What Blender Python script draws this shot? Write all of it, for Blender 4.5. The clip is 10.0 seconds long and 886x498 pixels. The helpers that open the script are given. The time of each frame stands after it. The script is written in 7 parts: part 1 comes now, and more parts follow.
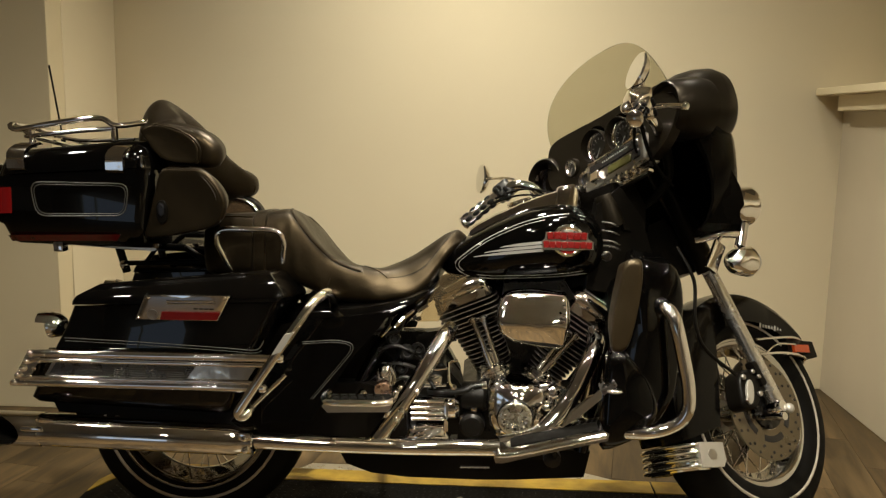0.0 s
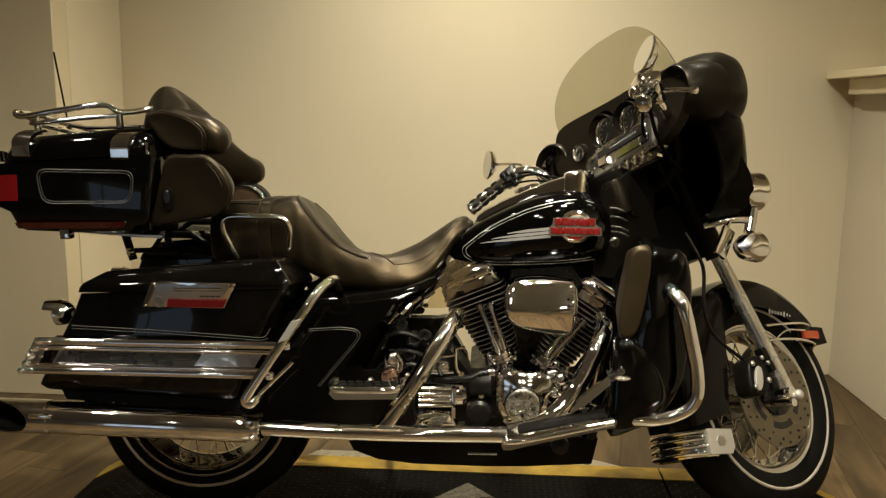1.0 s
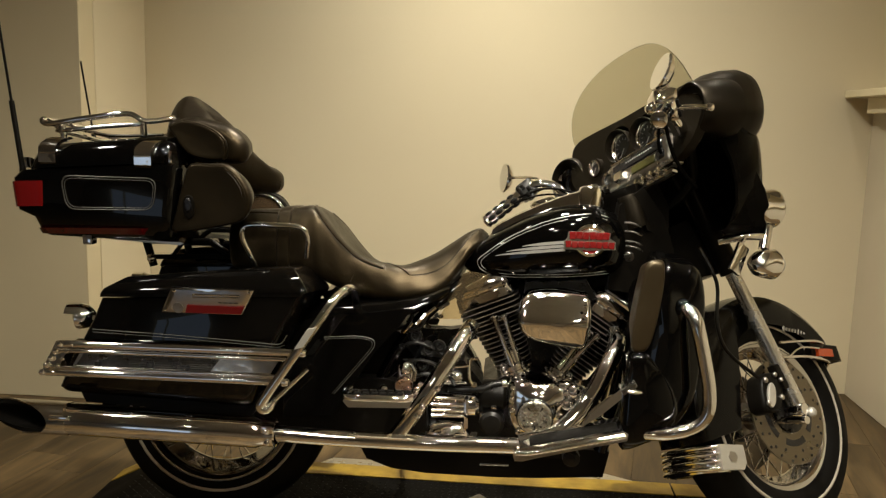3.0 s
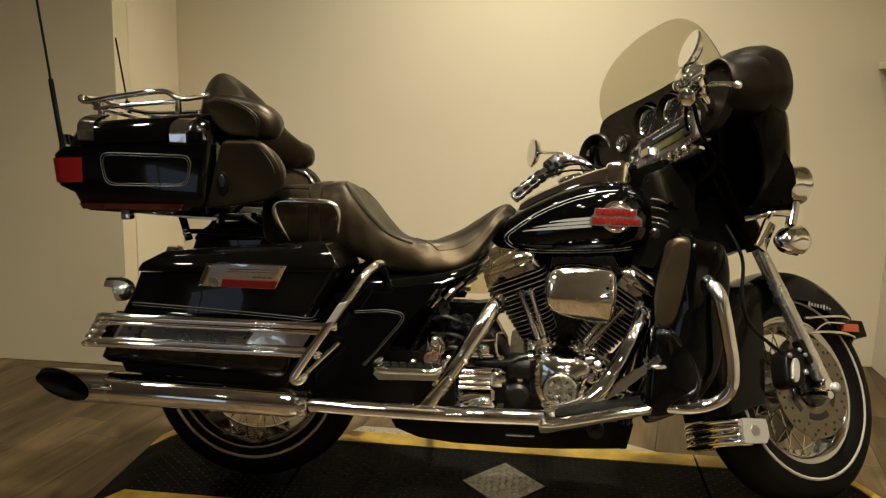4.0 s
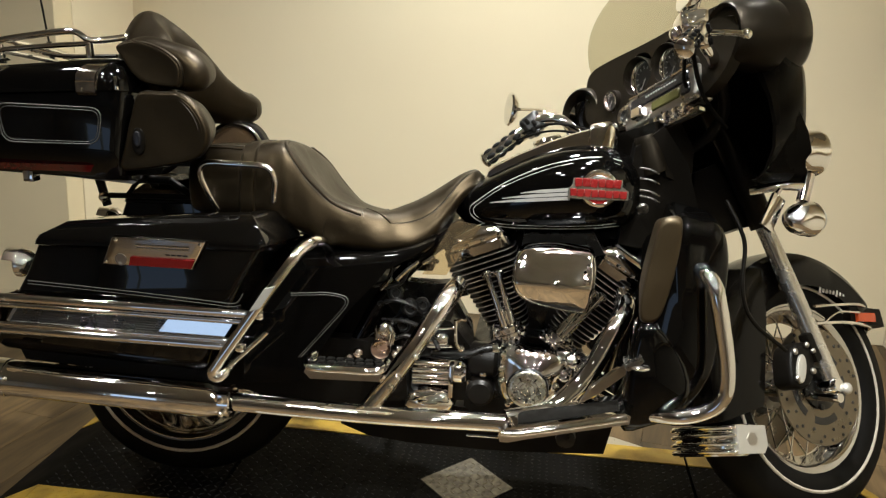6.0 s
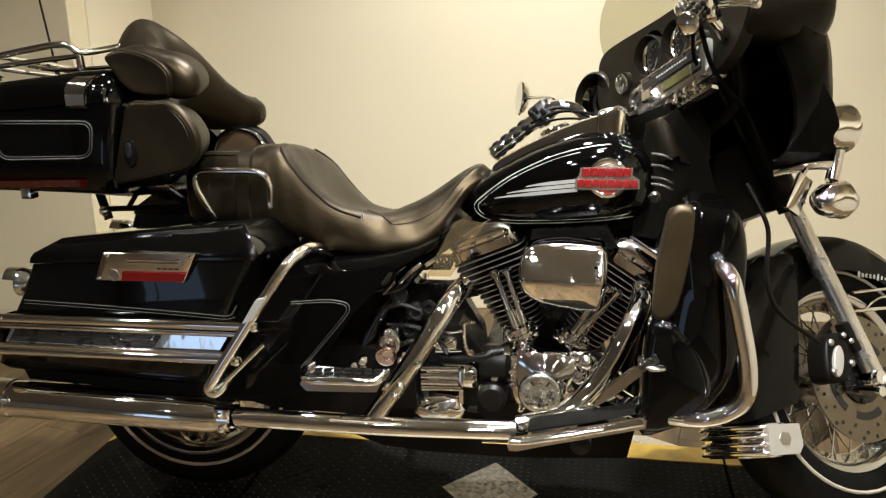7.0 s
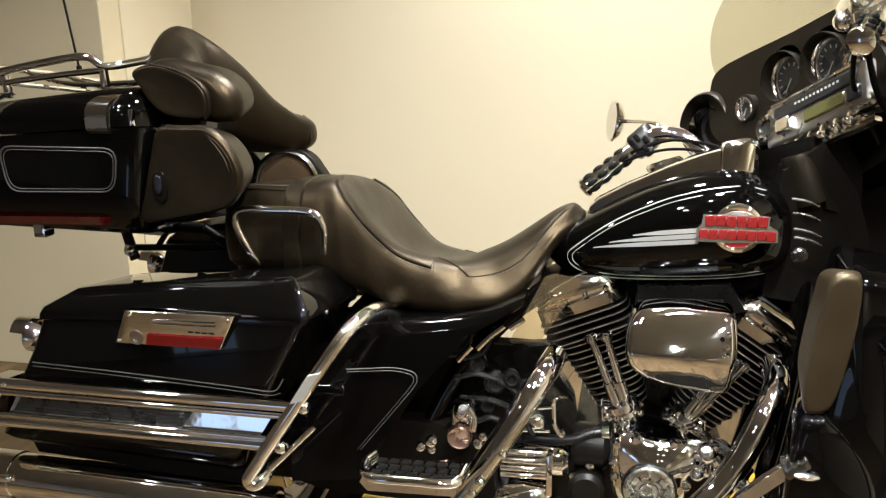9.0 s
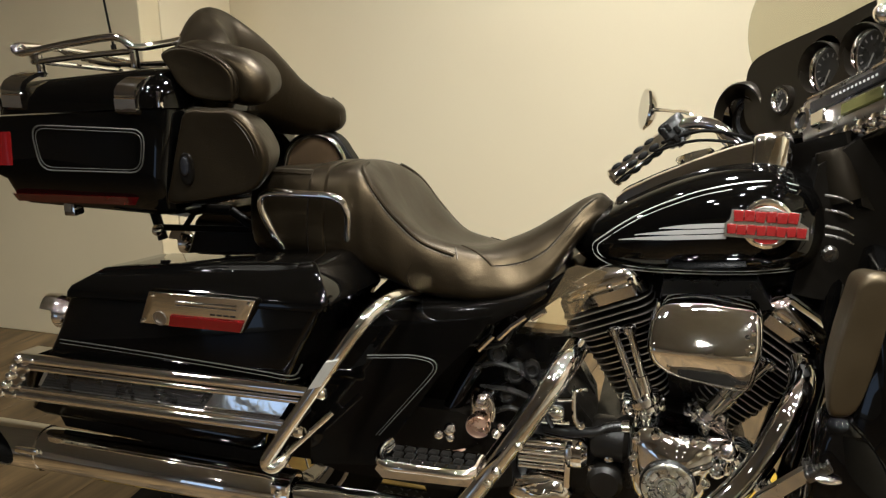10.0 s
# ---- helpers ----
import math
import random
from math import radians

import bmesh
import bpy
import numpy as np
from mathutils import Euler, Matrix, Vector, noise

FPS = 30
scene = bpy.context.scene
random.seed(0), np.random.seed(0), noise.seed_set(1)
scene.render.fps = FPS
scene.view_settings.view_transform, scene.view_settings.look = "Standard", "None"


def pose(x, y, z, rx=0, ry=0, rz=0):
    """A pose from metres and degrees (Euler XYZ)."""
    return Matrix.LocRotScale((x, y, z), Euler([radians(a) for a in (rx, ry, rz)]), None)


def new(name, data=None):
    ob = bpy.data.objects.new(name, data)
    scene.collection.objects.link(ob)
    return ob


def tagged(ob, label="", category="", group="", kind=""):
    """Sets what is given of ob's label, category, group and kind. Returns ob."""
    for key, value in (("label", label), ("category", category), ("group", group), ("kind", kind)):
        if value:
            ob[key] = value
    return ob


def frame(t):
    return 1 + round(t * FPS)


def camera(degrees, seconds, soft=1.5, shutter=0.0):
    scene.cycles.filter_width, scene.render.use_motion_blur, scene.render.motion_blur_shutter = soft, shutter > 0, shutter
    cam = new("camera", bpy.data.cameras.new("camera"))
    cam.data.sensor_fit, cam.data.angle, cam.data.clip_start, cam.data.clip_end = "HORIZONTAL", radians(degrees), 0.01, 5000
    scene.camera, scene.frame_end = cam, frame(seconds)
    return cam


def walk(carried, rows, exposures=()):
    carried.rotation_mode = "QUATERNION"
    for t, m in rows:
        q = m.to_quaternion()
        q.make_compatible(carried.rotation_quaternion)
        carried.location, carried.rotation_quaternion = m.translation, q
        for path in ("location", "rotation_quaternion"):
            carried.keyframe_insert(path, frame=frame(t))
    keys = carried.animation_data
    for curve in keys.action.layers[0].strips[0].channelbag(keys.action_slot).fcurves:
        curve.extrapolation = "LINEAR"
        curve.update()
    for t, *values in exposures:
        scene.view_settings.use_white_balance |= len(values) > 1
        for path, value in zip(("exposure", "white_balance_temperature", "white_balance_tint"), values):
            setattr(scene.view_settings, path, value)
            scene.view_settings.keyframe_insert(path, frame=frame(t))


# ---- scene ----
cam = camera(55.00, 10.0, 1.3)
ROWS = [
    # seconds, x, y, z, turn about x, y, z
    (0.0, 0.004, -2.367, 1.163, 81.42, -1.03, 2.99),
    (0.5, 0.015, -2.364, 1.168, 80.64, -0.70, 3.31),
    (1.0, 0.005, -2.355, 1.162, 80.48, -0.78, 3.46),
    (1.5, 0.010, -2.354, 1.150, 80.46, -0.49, 3.81),
    (2.0, 0.011, -2.355, 1.159, 80.90, -0.81, 3.78),
    (2.5, 0.005, -2.359, 1.166, 81.29, -1.60, 5.03),
    (2.7, 0.007, -2.367, 1.161, 81.33, -1.58, 4.69),
    (3.8, 0.011, -2.410, 1.186, 79.82, -1.45, 5.81),
    (4.0, 0.010, -2.416, 1.193, 79.02, -1.43, 6.55),
    (4.5, 0.049, -2.400, 1.196, 78.23, -1.38, 6.46),
    (5.0, 0.083, -2.340, 1.172, 75.49, -0.68, 6.82),
    (5.5, 0.085, -2.193, 1.187, 76.08, -2.18, 6.54),
    (5.7, 0.087, -2.130, 1.204, 75.91, -2.49, 6.64),
    (6.8, 0.171, -2.000, 1.170, 74.36, 0.56, 9.72),
    (7.0, 0.207, -1.964, 1.195, 74.80, 1.19, 10.38),
    (7.5, 0.279, -1.874, 1.209, 74.63, -0.61, 14.14),
    (8.0, 0.258, -1.798, 1.199, 73.89, -3.15, 16.08),
    (8.5, 0.143, -1.709, 1.228, 74.11, 0.28, 13.91),
    (9.0, 0.049, -1.647, 1.222, 74.64, 0.85, 12.90),
    (9.5, 0.043, -1.628, 1.230, 73.86, 0.92, 14.57),
    (10.0, 0.072, -1.627, 1.237, 73.20, 0.23, 15.71),
]
EXPOSURES = [(0.0, -0.08, 5850, 8), (4.5, -0.04, 5750, 8), (5.0, 0.28, 5550, 8), (5.5, 0.36, 5300, 8), (7.0, 0.66, 5100, 10), (8.0, 0.88, 4950, 11), (8.5, 0.88, 4950, 11), (9.2, 0.74, 5100, 11), (10.0, 0.42, 5150, 10)]
walk(cam, [(t, pose(x, y, z, rx, ry, rz)) for t, x, y, z, rx, ry, rz in ROWS], EXPOSURES)

# ---- light: warm ceiling downlights and one daylight window behind the camera ----
world = bpy.data.worlds.new("world")
world.use_nodes = True
world.node_tree.nodes["Background"].inputs[0].default_value = (0.9, 0.75, 0.55, 1)
world.node_tree.nodes["Background"].inputs[1].default_value = 0.004
scene.world = world

CEILING = 2.85
FLOOR = -0.06
# The lamp at (1.0, 0.85) is added just to brighten the right wall.
DOWNLIGHTS = [(0.25, -0.55, 38), (-0.12, 0.74, 36), (-1.0, 0.3, 3), (1.0, 0.85, 5), (-0.5, -2.2, 6), (0.9, -2.6, 5), (-1.9, -3.4, 6), (0.3, -4.6, 9), (-2.1, -0.9, 16), (0.8, -1.6, 15), (-0.6, -1.6, 15), (-3.2, -5.2, 6), (1.3, -6.6, 12), (-1.2, -6.6, 14), (1.5, -1.2, 4), (0.1, -1.25, 4), (1.5, -2.2, 3), (0.2, -3.1, 4)]


def lamp(name, kind, where, energy, colour, size):
    data = bpy.data.lights.new(name, kind)
    data.energy, data.color = energy, colour
    ob = new(name, data)
    ob.location = where
    return ob, data


for lx, ly, power in DOWNLIGHTS:
    ob, data = lamp("downlight_lamp", "AREA", (lx, ly, CEILING - 0.03), power, (1.0, 0.86, 0.64), 0.1)
    data.shape, data.size, data.spread = "DISK", 0.16 if power > 5 else 0.09, radians(125)
ob, data = lamp("window_daylight", "AREA", (-3.85, -7.9, 0.95), 5, (0.82, 0.9, 1.0), 1.0)
data.shape, data.size, data.size_y = "RECTANGLE", 1.8, 1.9
ob.rotation_euler = (radians(-90), 0, 0)

# ---- materials ----


def material(name, colour, rough=0.5, metal=0.0, coat=0.0, spec=0.5):
    m = bpy.data.materials.new(name)
    m.use_nodes = True
    b = m.node_tree.nodes["Principled BSDF"]
    b.inputs["Base Color"].default_value = (*colour, 1)
    b.inputs["Roughness"].default_value = rough
    b.inputs["Metallic"].default_value = metal
    b.inputs["Coat Weight"].default_value = coat
    b.inputs["Coat Roughness"].default_value = 0.03
    b.inputs["Specular IOR Level"].default_value = spec
    return m


def node(m, kind, **inputs):
    n = m.node_tree.nodes.new(kind)
    for key, value in inputs.items():
        n.inputs[key.replace("_", " ")].default_value = value
    return n


def join(m, a, out, b, inp):
    m.node_tree.links.new(a.outputs[out], b.inputs[inp])


def bsdf(m):
    return m.node_tree.nodes["Principled BSDF"]


def speckle(m, scale, low, high, detail=6.0, where="Object", mix=0.5, tone=None):
    """Noise that varies colour (towards tone) and roughness (low to high)."""
    co = node(m, "ShaderNodeTexCoord")
    nz = node(m, "ShaderNodeTexNoise", Scale=scale, Detail=detail)
    join(m, co, where, nz, "Vector")
    rng = node(m, "ShaderNodeMapRange", From_Min=0.3, From_Max=0.7, To_Min=low, To_Max=high)
    join(m, nz, "Fac", rng, "Value")
    join(m, rng, "Result", bsdf(m), "Roughness")
    if tone:
        base = bsdf(m).inputs["Base Color"].default_value[:]
        mx = m.node_tree.nodes.new("ShaderNodeMix")
        mx.data_type = "RGBA"
        mx.inputs[6].default_value, mx.inputs[7].default_value = base, (*tone, 1)
        fac = node(m, "ShaderNodeMapRange", From_Min=0.35, From_Max=0.7, To_Min=0.0, To_Max=mix)
        join(m, nz, "Fac", fac, "Value")
        join(m, fac, "Result", mx, 0)
        m.node_tree.links.new(mx.outputs[2], bsdf(m).inputs["Base Color"])
    return m


def bumped(m, scale, strength, distance=0.001, detail=4.0, kind="ShaderNodeTexNoise"):
    co = node(m, "ShaderNodeTexCoord")
    nz = node(m, kind, Scale=scale)
    join(m, co, "Object", nz, "Vector")
    bp = node(m, "ShaderNodeBump", Strength=strength, Distance=distance)
    m.node_tree.links.new(nz.outputs[0], bp.inputs["Height"])
    join(m, bp, "Normal", bsdf(m), "Normal")
    return m


PAINT = speckle(material("black_paint", (0.0012, 0.0011, 0.0010), 0.04, 0, 0.0, 0.36), 3, 0.02, 0.045)
FENDER = speckle(material("fender_paint", (0.0026, 0.0022, 0.0017), 0.16, spec=0.2), 3, 0.10, 0.18)
SATIN = speckle(material("satin_black", (0.0045, 0.0037, 0.0027), 0.35, spec=0.1), 20, 0.3, 0.45)
FAIRING = bumped(speckle(material("moulded_black_plastic", (0.0055, 0.0045, 0.0031), 0.36, spec=0.115), 20, 0.28, 0.38, tone=(0.0075, 0.006, 0.004)), 500, 0.2, 0.0004)
# Black vent lip: lighter brown base and gold-tinted gloss stand in for warm light.
VENT = bumped(speckle(material("warm_lit_vinyl", (0.020, 0.0145, 0.0075), 0.4, spec=0.45), 14, 0.34, 0.46, tone=(0.030, 0.022, 0.0115)), 400, 0.3, 0.0005)
bsdf(VENT).inputs["Specular Tint"].default_value = (1.0, 0.8, 0.5, 1)
SHELL = speckle(material("fairing_black", (0.0026, 0.0022, 0.0017), 0.3, spec=0.015), 6, 0.2, 0.34)
LEATHER = speckle(material("black_vinyl", (0.0048, 0.0036, 0.0021), 0.38, spec=0.31), 9, 0.31, 0.44, tone=(0.0085, 0.0063, 0.0034))
co = node(LEATHER, "ShaderNodeTexCoord")
grain = node(LEATHER, "ShaderNodeTexVoronoi", Scale=520.0)
crease = node(LEATHER, "ShaderNodeTexNoise", Scale=8.0, Detail=4.0, Roughness=0.55, Distortion=0.5)
bump1 = node(LEATHER, "ShaderNodeBump", Strength=0.35, Distance=0.0005)
bump2 = node(LEATHER, "ShaderNodeBump", Strength=0.42, Distance=0.007)
join(LEATHER, co, "Object", grain, "Vector")
join(LEATHER, co, "Object", crease, "Vector")
join(LEATHER, grain, "Distance", bump1, "Height")
join(LEATHER, crease, "Fac", bump2, "Height")
join(LEATHER, bump1, "Normal", bump2, "Normal")
join(LEATHER, bump2, "Normal", bsdf(LEATHER), "Normal")
bsdf(FAIRING).inputs["Specular Tint"].default_value = (1.0, 0.84, 0.62, 1)
bsdf(LEATHER).inputs["Specular Tint"].default_value = (1.0, 0.75, 0.42, 1)
STITCH = speckle(material("waxed_thread", (0.045, 0.035, 0.02), 0.5), 200, 0.4, 0.6)
CHROME = bumped(speckle(material("chrome", (0.88, 0.865, 0.84), 0.05, 1.0), 14, 0.02, 0.06), 26, 0.3, 0.0012)
DULL = speckle(material("cast_aluminium", (0.42, 0.40, 0.37), 0.3, 1.0), 40, 0.25, 0.4)
FORK = speckle(material("brushed_fork", (0.50, 0.48, 0.43), 0.42, 0.55), 30, 0.36, 0.5)
ENGINE = bumped(speckle(material("engine_black", (0.005, 0.0042, 0.0032), 0.35, spec=0.22), 30, 0.26, 0.42), 300, 0.3)
POLISHED = speckle(material("polished_alloy", (0.72, 0.70, 0.65), 0.26, 0.95), 30, 0.2, 0.3)
RIM = speckle(material("rim_chrome", (0.60, 0.585, 0.56), 0.08, 1.0), 20, 0.05, 0.12)
FIN_EDGE = speckle(material("machined_fin_edge", (0.46, 0.44, 0.41), 0.32, 1.0), 60, 0.28, 0.42)
RUBBER = bumped(speckle(material("tyre_rubber", (0.0032, 0.0029, 0.0024), 0.6, spec=0.09), 25, 0.5, 0.7, tone=(0.0055, 0.0048, 0.004)), 90, 0.3)
PAD_RUBBER = speckle(material("pad_rubber", (0.0035, 0.003, 0.0023), 0.6, spec=0.05), 40, 0.6, 0.8)
PINSTRIPE = material("silver_pinstripe", (0.40, 0.39, 0.37), 0.35, 0.3)
DARK_STRIPE = material("pewter_pinstripe", (0.055, 0.052, 0.046), 0.4, 0.3)
RED = speckle(material("red_lens", (0.12, 0.0035, 0.0035), 0.12, 0, 0.4), 90, 0.08, 0.2, tone=(0.11, 0.003, 0.003))
DARK_RED = speckle(material("dark_red_lens", (0.075, 0.003, 0.003), 0.15, 0, 0.4), 60, 0.1, 0.22, tone=(0.05, 0.002, 0.002))
AMBER = material("amber_lens", (0.32, 0.045, 0.008), 0.15, 0, 0.6)
WHITEWALL = speckle(material("whitewall", (0.42, 0.38, 0.31), 0.5), 30, 0.4, 0.6)
STAIN = speckle(material("stainless_disc", (0.22, 0.19, 0.14), 0.3, 1.0), 30, 0.24, 0.4)
RIBBED = speckle(material("ribbed_metal", (0.13, 0.122, 0.11), 0.3, 1.0), 40, 0.22, 0.36)
MIRROR = material("mirror_glass", (0.85, 0.85, 0.85), 0.01, 1.0)
FACE = material("gauge_face", (0.01, 0.01, 0.012), 0.25)
DIAL = speckle(material("gauge_dial", (0.03, 0.029, 0.026), 0.3), 40, 0.24, 0.36)
LCD = material("display", (0.065, 0.063, 0.02), 0.2)
BADGE_RED = speckle(material("badge_red", (0.19, 0.011, 0.010), 0.2, 0, 0.7), 50, 0.15, 0.3)
COPPER = speckle(material("brushed_copper", (0.46, 0.31, 0.23), 0.28, 1.0), 60, 0.22, 0.34)
BRONZE = material("bronze_panel", (0.30, 0.20, 0.11), 0.25, 0.8)
GREASE = speckle(material("black_metal", (0.006, 0.0056, 0.005), 0.28, 0.2), 30, 0.22, 0.36)

SHIELD = material("smoked_windshield", (0.62, 0.60, 0.50), 0.02)
bsdf(SHIELD).inputs["Transmission Weight"].default_value = 1.0
bsdf(SHIELD).inputs["IOR"].default_value = 1.08

DEFLECTOR = material("tinted_deflector", (0.34, 0.27, 0.17), 0.08)
through_it = node(DEFLECTOR, "ShaderNodeBsdfTransparent")
through_it.inputs[0].default_value = (0.90, 0.84, 0.70, 1)
blend = node(DEFLECTOR, "ShaderNodeMixShader")
blend.inputs[0].default_value = 0.10
out_node = DEFLECTOR.node_tree.nodes["Material Output"]
DEFLECTOR.node_tree.links.new(through_it.outputs[0], blend.inputs[1])
DEFLECTOR.node_tree.links.new(bsdf(DEFLECTOR).outputs[0], blend.inputs[2])
DEFLECTOR.node_tree.links.new(blend.outputs[0], out_node.inputs[0])

WALL = bumped(speckle(material("cream_wall", (0.72, 0.64, 0.455), 0.40), 2.2, 0.34, 0.46, tone=(0.69, 0.605, 0.425), mix=0.5), 160, 0.25, 0.0008)
# Low east wall: a darker, greyer tone than the cream WALL.
WALL_TAN = bumped(speckle(material("darker_cream_wall", (0.52, 0.46, 0.34), 0.5), 2.2, 0.42, 0.56, tone=(0.47, 0.41, 0.30)), 160, 0.25, 0.0008)
WALL_WHITE = bumped(speckle(material("white_wall", (0.68, 0.59, 0.39), 0.5), 2.2, 0.42, 0.56, tone=(0.62, 0.53, 0.34)), 160, 0.25, 0.0008)
# Unseen walls: the room's brightness in the chrome is set through this colour.
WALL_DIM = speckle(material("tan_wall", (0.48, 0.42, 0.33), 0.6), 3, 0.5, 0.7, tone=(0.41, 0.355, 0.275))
# Unseen ceiling: its grey stands for how bright the chrome mirrors it.
CEIL = speckle(material("ceiling_grey", (0.30, 0.29, 0.27), 0.7), 4, 0.6, 0.8, tone=(0.25, 0.24, 0.22))
# Worn yellow paint, its colour also darkened for shade under the motorcycle.
YELLOW = bumped(speckle(material("yellow_safety_paint", (0.52, 0.335, 0.02), 0.45), 14, 0.35, 0.6, tone=(0.24, 0.15, 0.02), mix=0.8), 60, 0.3)
PLATE_BLACK = speckle(material("black_tread_plate", (0.004, 0.0036, 0.0031), 0.5, spec=0.03), 10, 0.5, 0.7, tone=(0.008, 0.0075, 0.007), mix=0.8)
PLATE_STUD = speckle(material("worn_black_stud", (0.009, 0.0082, 0.007), 0.38, 0.25), 14, 0.3, 0.48, tone=(0.02, 0.0175, 0.0145), mix=0.8)
PLATE_WORN = speckle(material("worn_steel", (0.20, 0.185, 0.155), 0.36, 0.8), 60, 0.28, 0.5, tone=(0.07, 0.065, 0.055), mix=0.9)
PLATE_SHINE = speckle(material("bright_steel_stud", (0.55, 0.52, 0.46), 0.3, 0.9), 30, 0.24, 0.4)
PLATE_STEEL = speckle(material("steel_tread_plate", (0.30, 0.265, 0.205), 0.45, 0.35), 12, 0.34, 0.54, tone=(0.19, 0.172, 0.14), mix=0.8)


def wood():
    m = material("oak_plank", (0.30, 0.22, 0.13), 0.5, spec=0.32)
    co = node(m, "ShaderNodeTexCoord")
    info = node(m, "ShaderNodeObjectInfo")
    scale = node(m, "ShaderNodeMapping")
    scale.inputs["Scale"].default_value = (2.2, 17.0, 1.0)
    join(m, co, "Object", scale, "Vector")
    shift = node(m, "ShaderNodeVectorMath")
    shift.operation = "ADD"
    join(m, scale, "Vector", shift, 0)
    far = node(m, "ShaderNodeVectorMath")
    far.operation = "SCALE"
    far.inputs[0].default_value = (37.0, 11.0, 5.0)
    join(m, info, "Random", far, "Scale")
    join(m, far, "Vector", shift, 1)
    nz = node(m, "ShaderNodeTexNoise", Scale=1.0, Detail=8.0, Roughness=0.65, Distortion=0.6)
    join(m, shift, "Vector", nz, "Vector")
    ramp = node(m, "ShaderNodeValToRGB")
    ramp.color_ramp.elements[0].position, ramp.color_ramp.elements[0].color = 0.32, (0.037, 0.0235, 0.0092, 1)
    ramp.color_ramp.elements[1].position, ramp.color_ramp.elements[1].color = 0.68, (0.150, 0.098, 0.042, 1)
    join(m, nz, "Fac", ramp, "Fac")
    tint = node(m, "ShaderNodeHueSaturation")
    rng = node(m, "ShaderNodeMapRange", To_Min=0.72, To_Max=1.22)
    join(m, info, "Random", rng, "Value")
    join(m, rng, "Result", tint, "Value")
    join(m, ramp, "Color", tint, "Color")
    join(m, tint, "Color", bsdf(m), "Base Color")
    rr = node(m, "ShaderNodeMapRange", To_Min=0.36, To_Max=0.6)
    join(m, nz, "Fac", rr, "Value")
    join(m, rr, "Result", bsdf(m), "Roughness")
    bp = node(m, "ShaderNodeBump", Strength=0.25, Distance=0.001)
    join(m, nz, "Fac", bp, "Height")
    join(m, bp, "Normal", bsdf(m), "Normal")
    return m


WOOD = wood()


# ---- shape tools ----
def put(name, bm, mat, smooth=38):
    me = bpy.data.meshes.new(name)
    bmesh.ops.recalc_face_normals(bm, faces=bm.faces)
    bm.to_mesh(me)
    bm.free()
    me.materials.append(mat)
    if smooth:
        me.polygons.foreach_set("use_smooth", [True] * len(me.polygons))
        me.set_sharp_from_angle(angle=radians(smooth))
    return me


def part(name, bm, mat, parent, label="", m=None, smooth=38):
    ob = new(name, put(name, bm, mat, smooth))
    ob.parent = parent
    if m is not None:
        ob.matrix_basis = m
    return tagged(ob, label)


def curve(pts, sub=6, closed=False):
    """Catmull-Rom through the points."""
    p = [Vector(a) for a in pts]
    n = len(p)
    if n < 3:
        return p
    out = []
    for i in range(n if closed else n - 1):
        if closed:
            a, b, c, d = p[i - 1], p[i], p[(i + 1) % n], p[(i + 2) % n]
        else:
            b, c = p[i], p[i + 1]
            a = p[i - 1] if i else b + (b - c)
            d = p[i + 2] if i + 2 < n else c + (c - b)
        for k in range(sub):
            t = k / sub
            out.append(0.5 * (2 * b + (c - a) * t + (2 * a - 5 * b + 4 * c - d) * t * t + (3 * b - a - 3 * c + d) * t ** 3))
    if not closed:
        out.append(p[-1])
    return out


def skin(bm, rings, closed=False, caps=True):
    vs = [[bm.verts.new(v) for v in r] for r in rings]
    m = len(vs[0])
    last = len(vs) if closed else len(vs) - 1
    for i in range(last):
        a, b = vs[i], vs[(i + 1) % len(vs)]
        for k in range(m):
            bm.faces.new((a[k], a[(k + 1) % m], b[(k + 1) % m], b[k]))
    if caps and not closed:
        bm.faces.new(vs[0][::-1])
        bm.faces.new(vs[-1])
    return bm


def tube(pts, r, seg=12, sub=6, closed=False, bm=None, radii=None, squash=1.0):
    bm = bm or bmesh.new()
    p = curve(pts, sub, closed)
    n = len(p)
    rings, up = [], None
    for i in range(n):
        if closed:
            d = p[(i + 1) % n] - p[i - 1]
        else:
            d = p[min(i + 1, n - 1)] - p[max(i - 1, 0)]
        d.normalize()
        if up is None:
            up = Vector((0, 0, 1)) if abs(d.z) < 0.9 else Vector((1, 0, 0))
        up = (up - d * up.dot(d)).normalized()
        side = d.cross(up)
        rr = r
        if radii:
            f = i / (n - 1) * (len(radii) - 1)
            j = min(int(f), len(radii) - 2)
            rr = radii[j] + (radii[j + 1] - radii[j]) * (f - j)
        rings.append([p[i] + rr * (math.cos(2 * math.pi * k / seg) * side * squash + math.sin(2 * math.pi * k / seg) * up) for k in range(seg)])
    return skin(bm, rings, closed)


def lathe(profile, centre=(0, 0, 0), axis=(0, -1, 0), seg=40, bm=None, closed=False):
    """profile: (radius, height along the axis)."""
    bm = bm or bmesh.new()
    a = Vector(axis).normalized()
    u = a.orthogonal().normalized()
    w = a.cross(u)
    c = Vector(centre)
    rings = []
    for r, h in profile:
        rings.append([c + a * h + max(r, 1e-4) * (math.cos(2 * math.pi * k / seg) * u + math.sin(2 * math.pi * k / seg) * w) for k in range(seg)])
    return skin(bm, rings, closed=closed)


def soften(bm, width, seg=2, angle=25):
    edges = [e for e in bm.edges if len(e.link_faces) == 2 and e.calc_face_angle(0) > radians(angle)]
    if edges and width > 0:
        bmesh.ops.bevel(bm, geom=edges, offset=width, segments=seg, affect="EDGES", profile=0.6, clamp_overlap=True)
    return bm


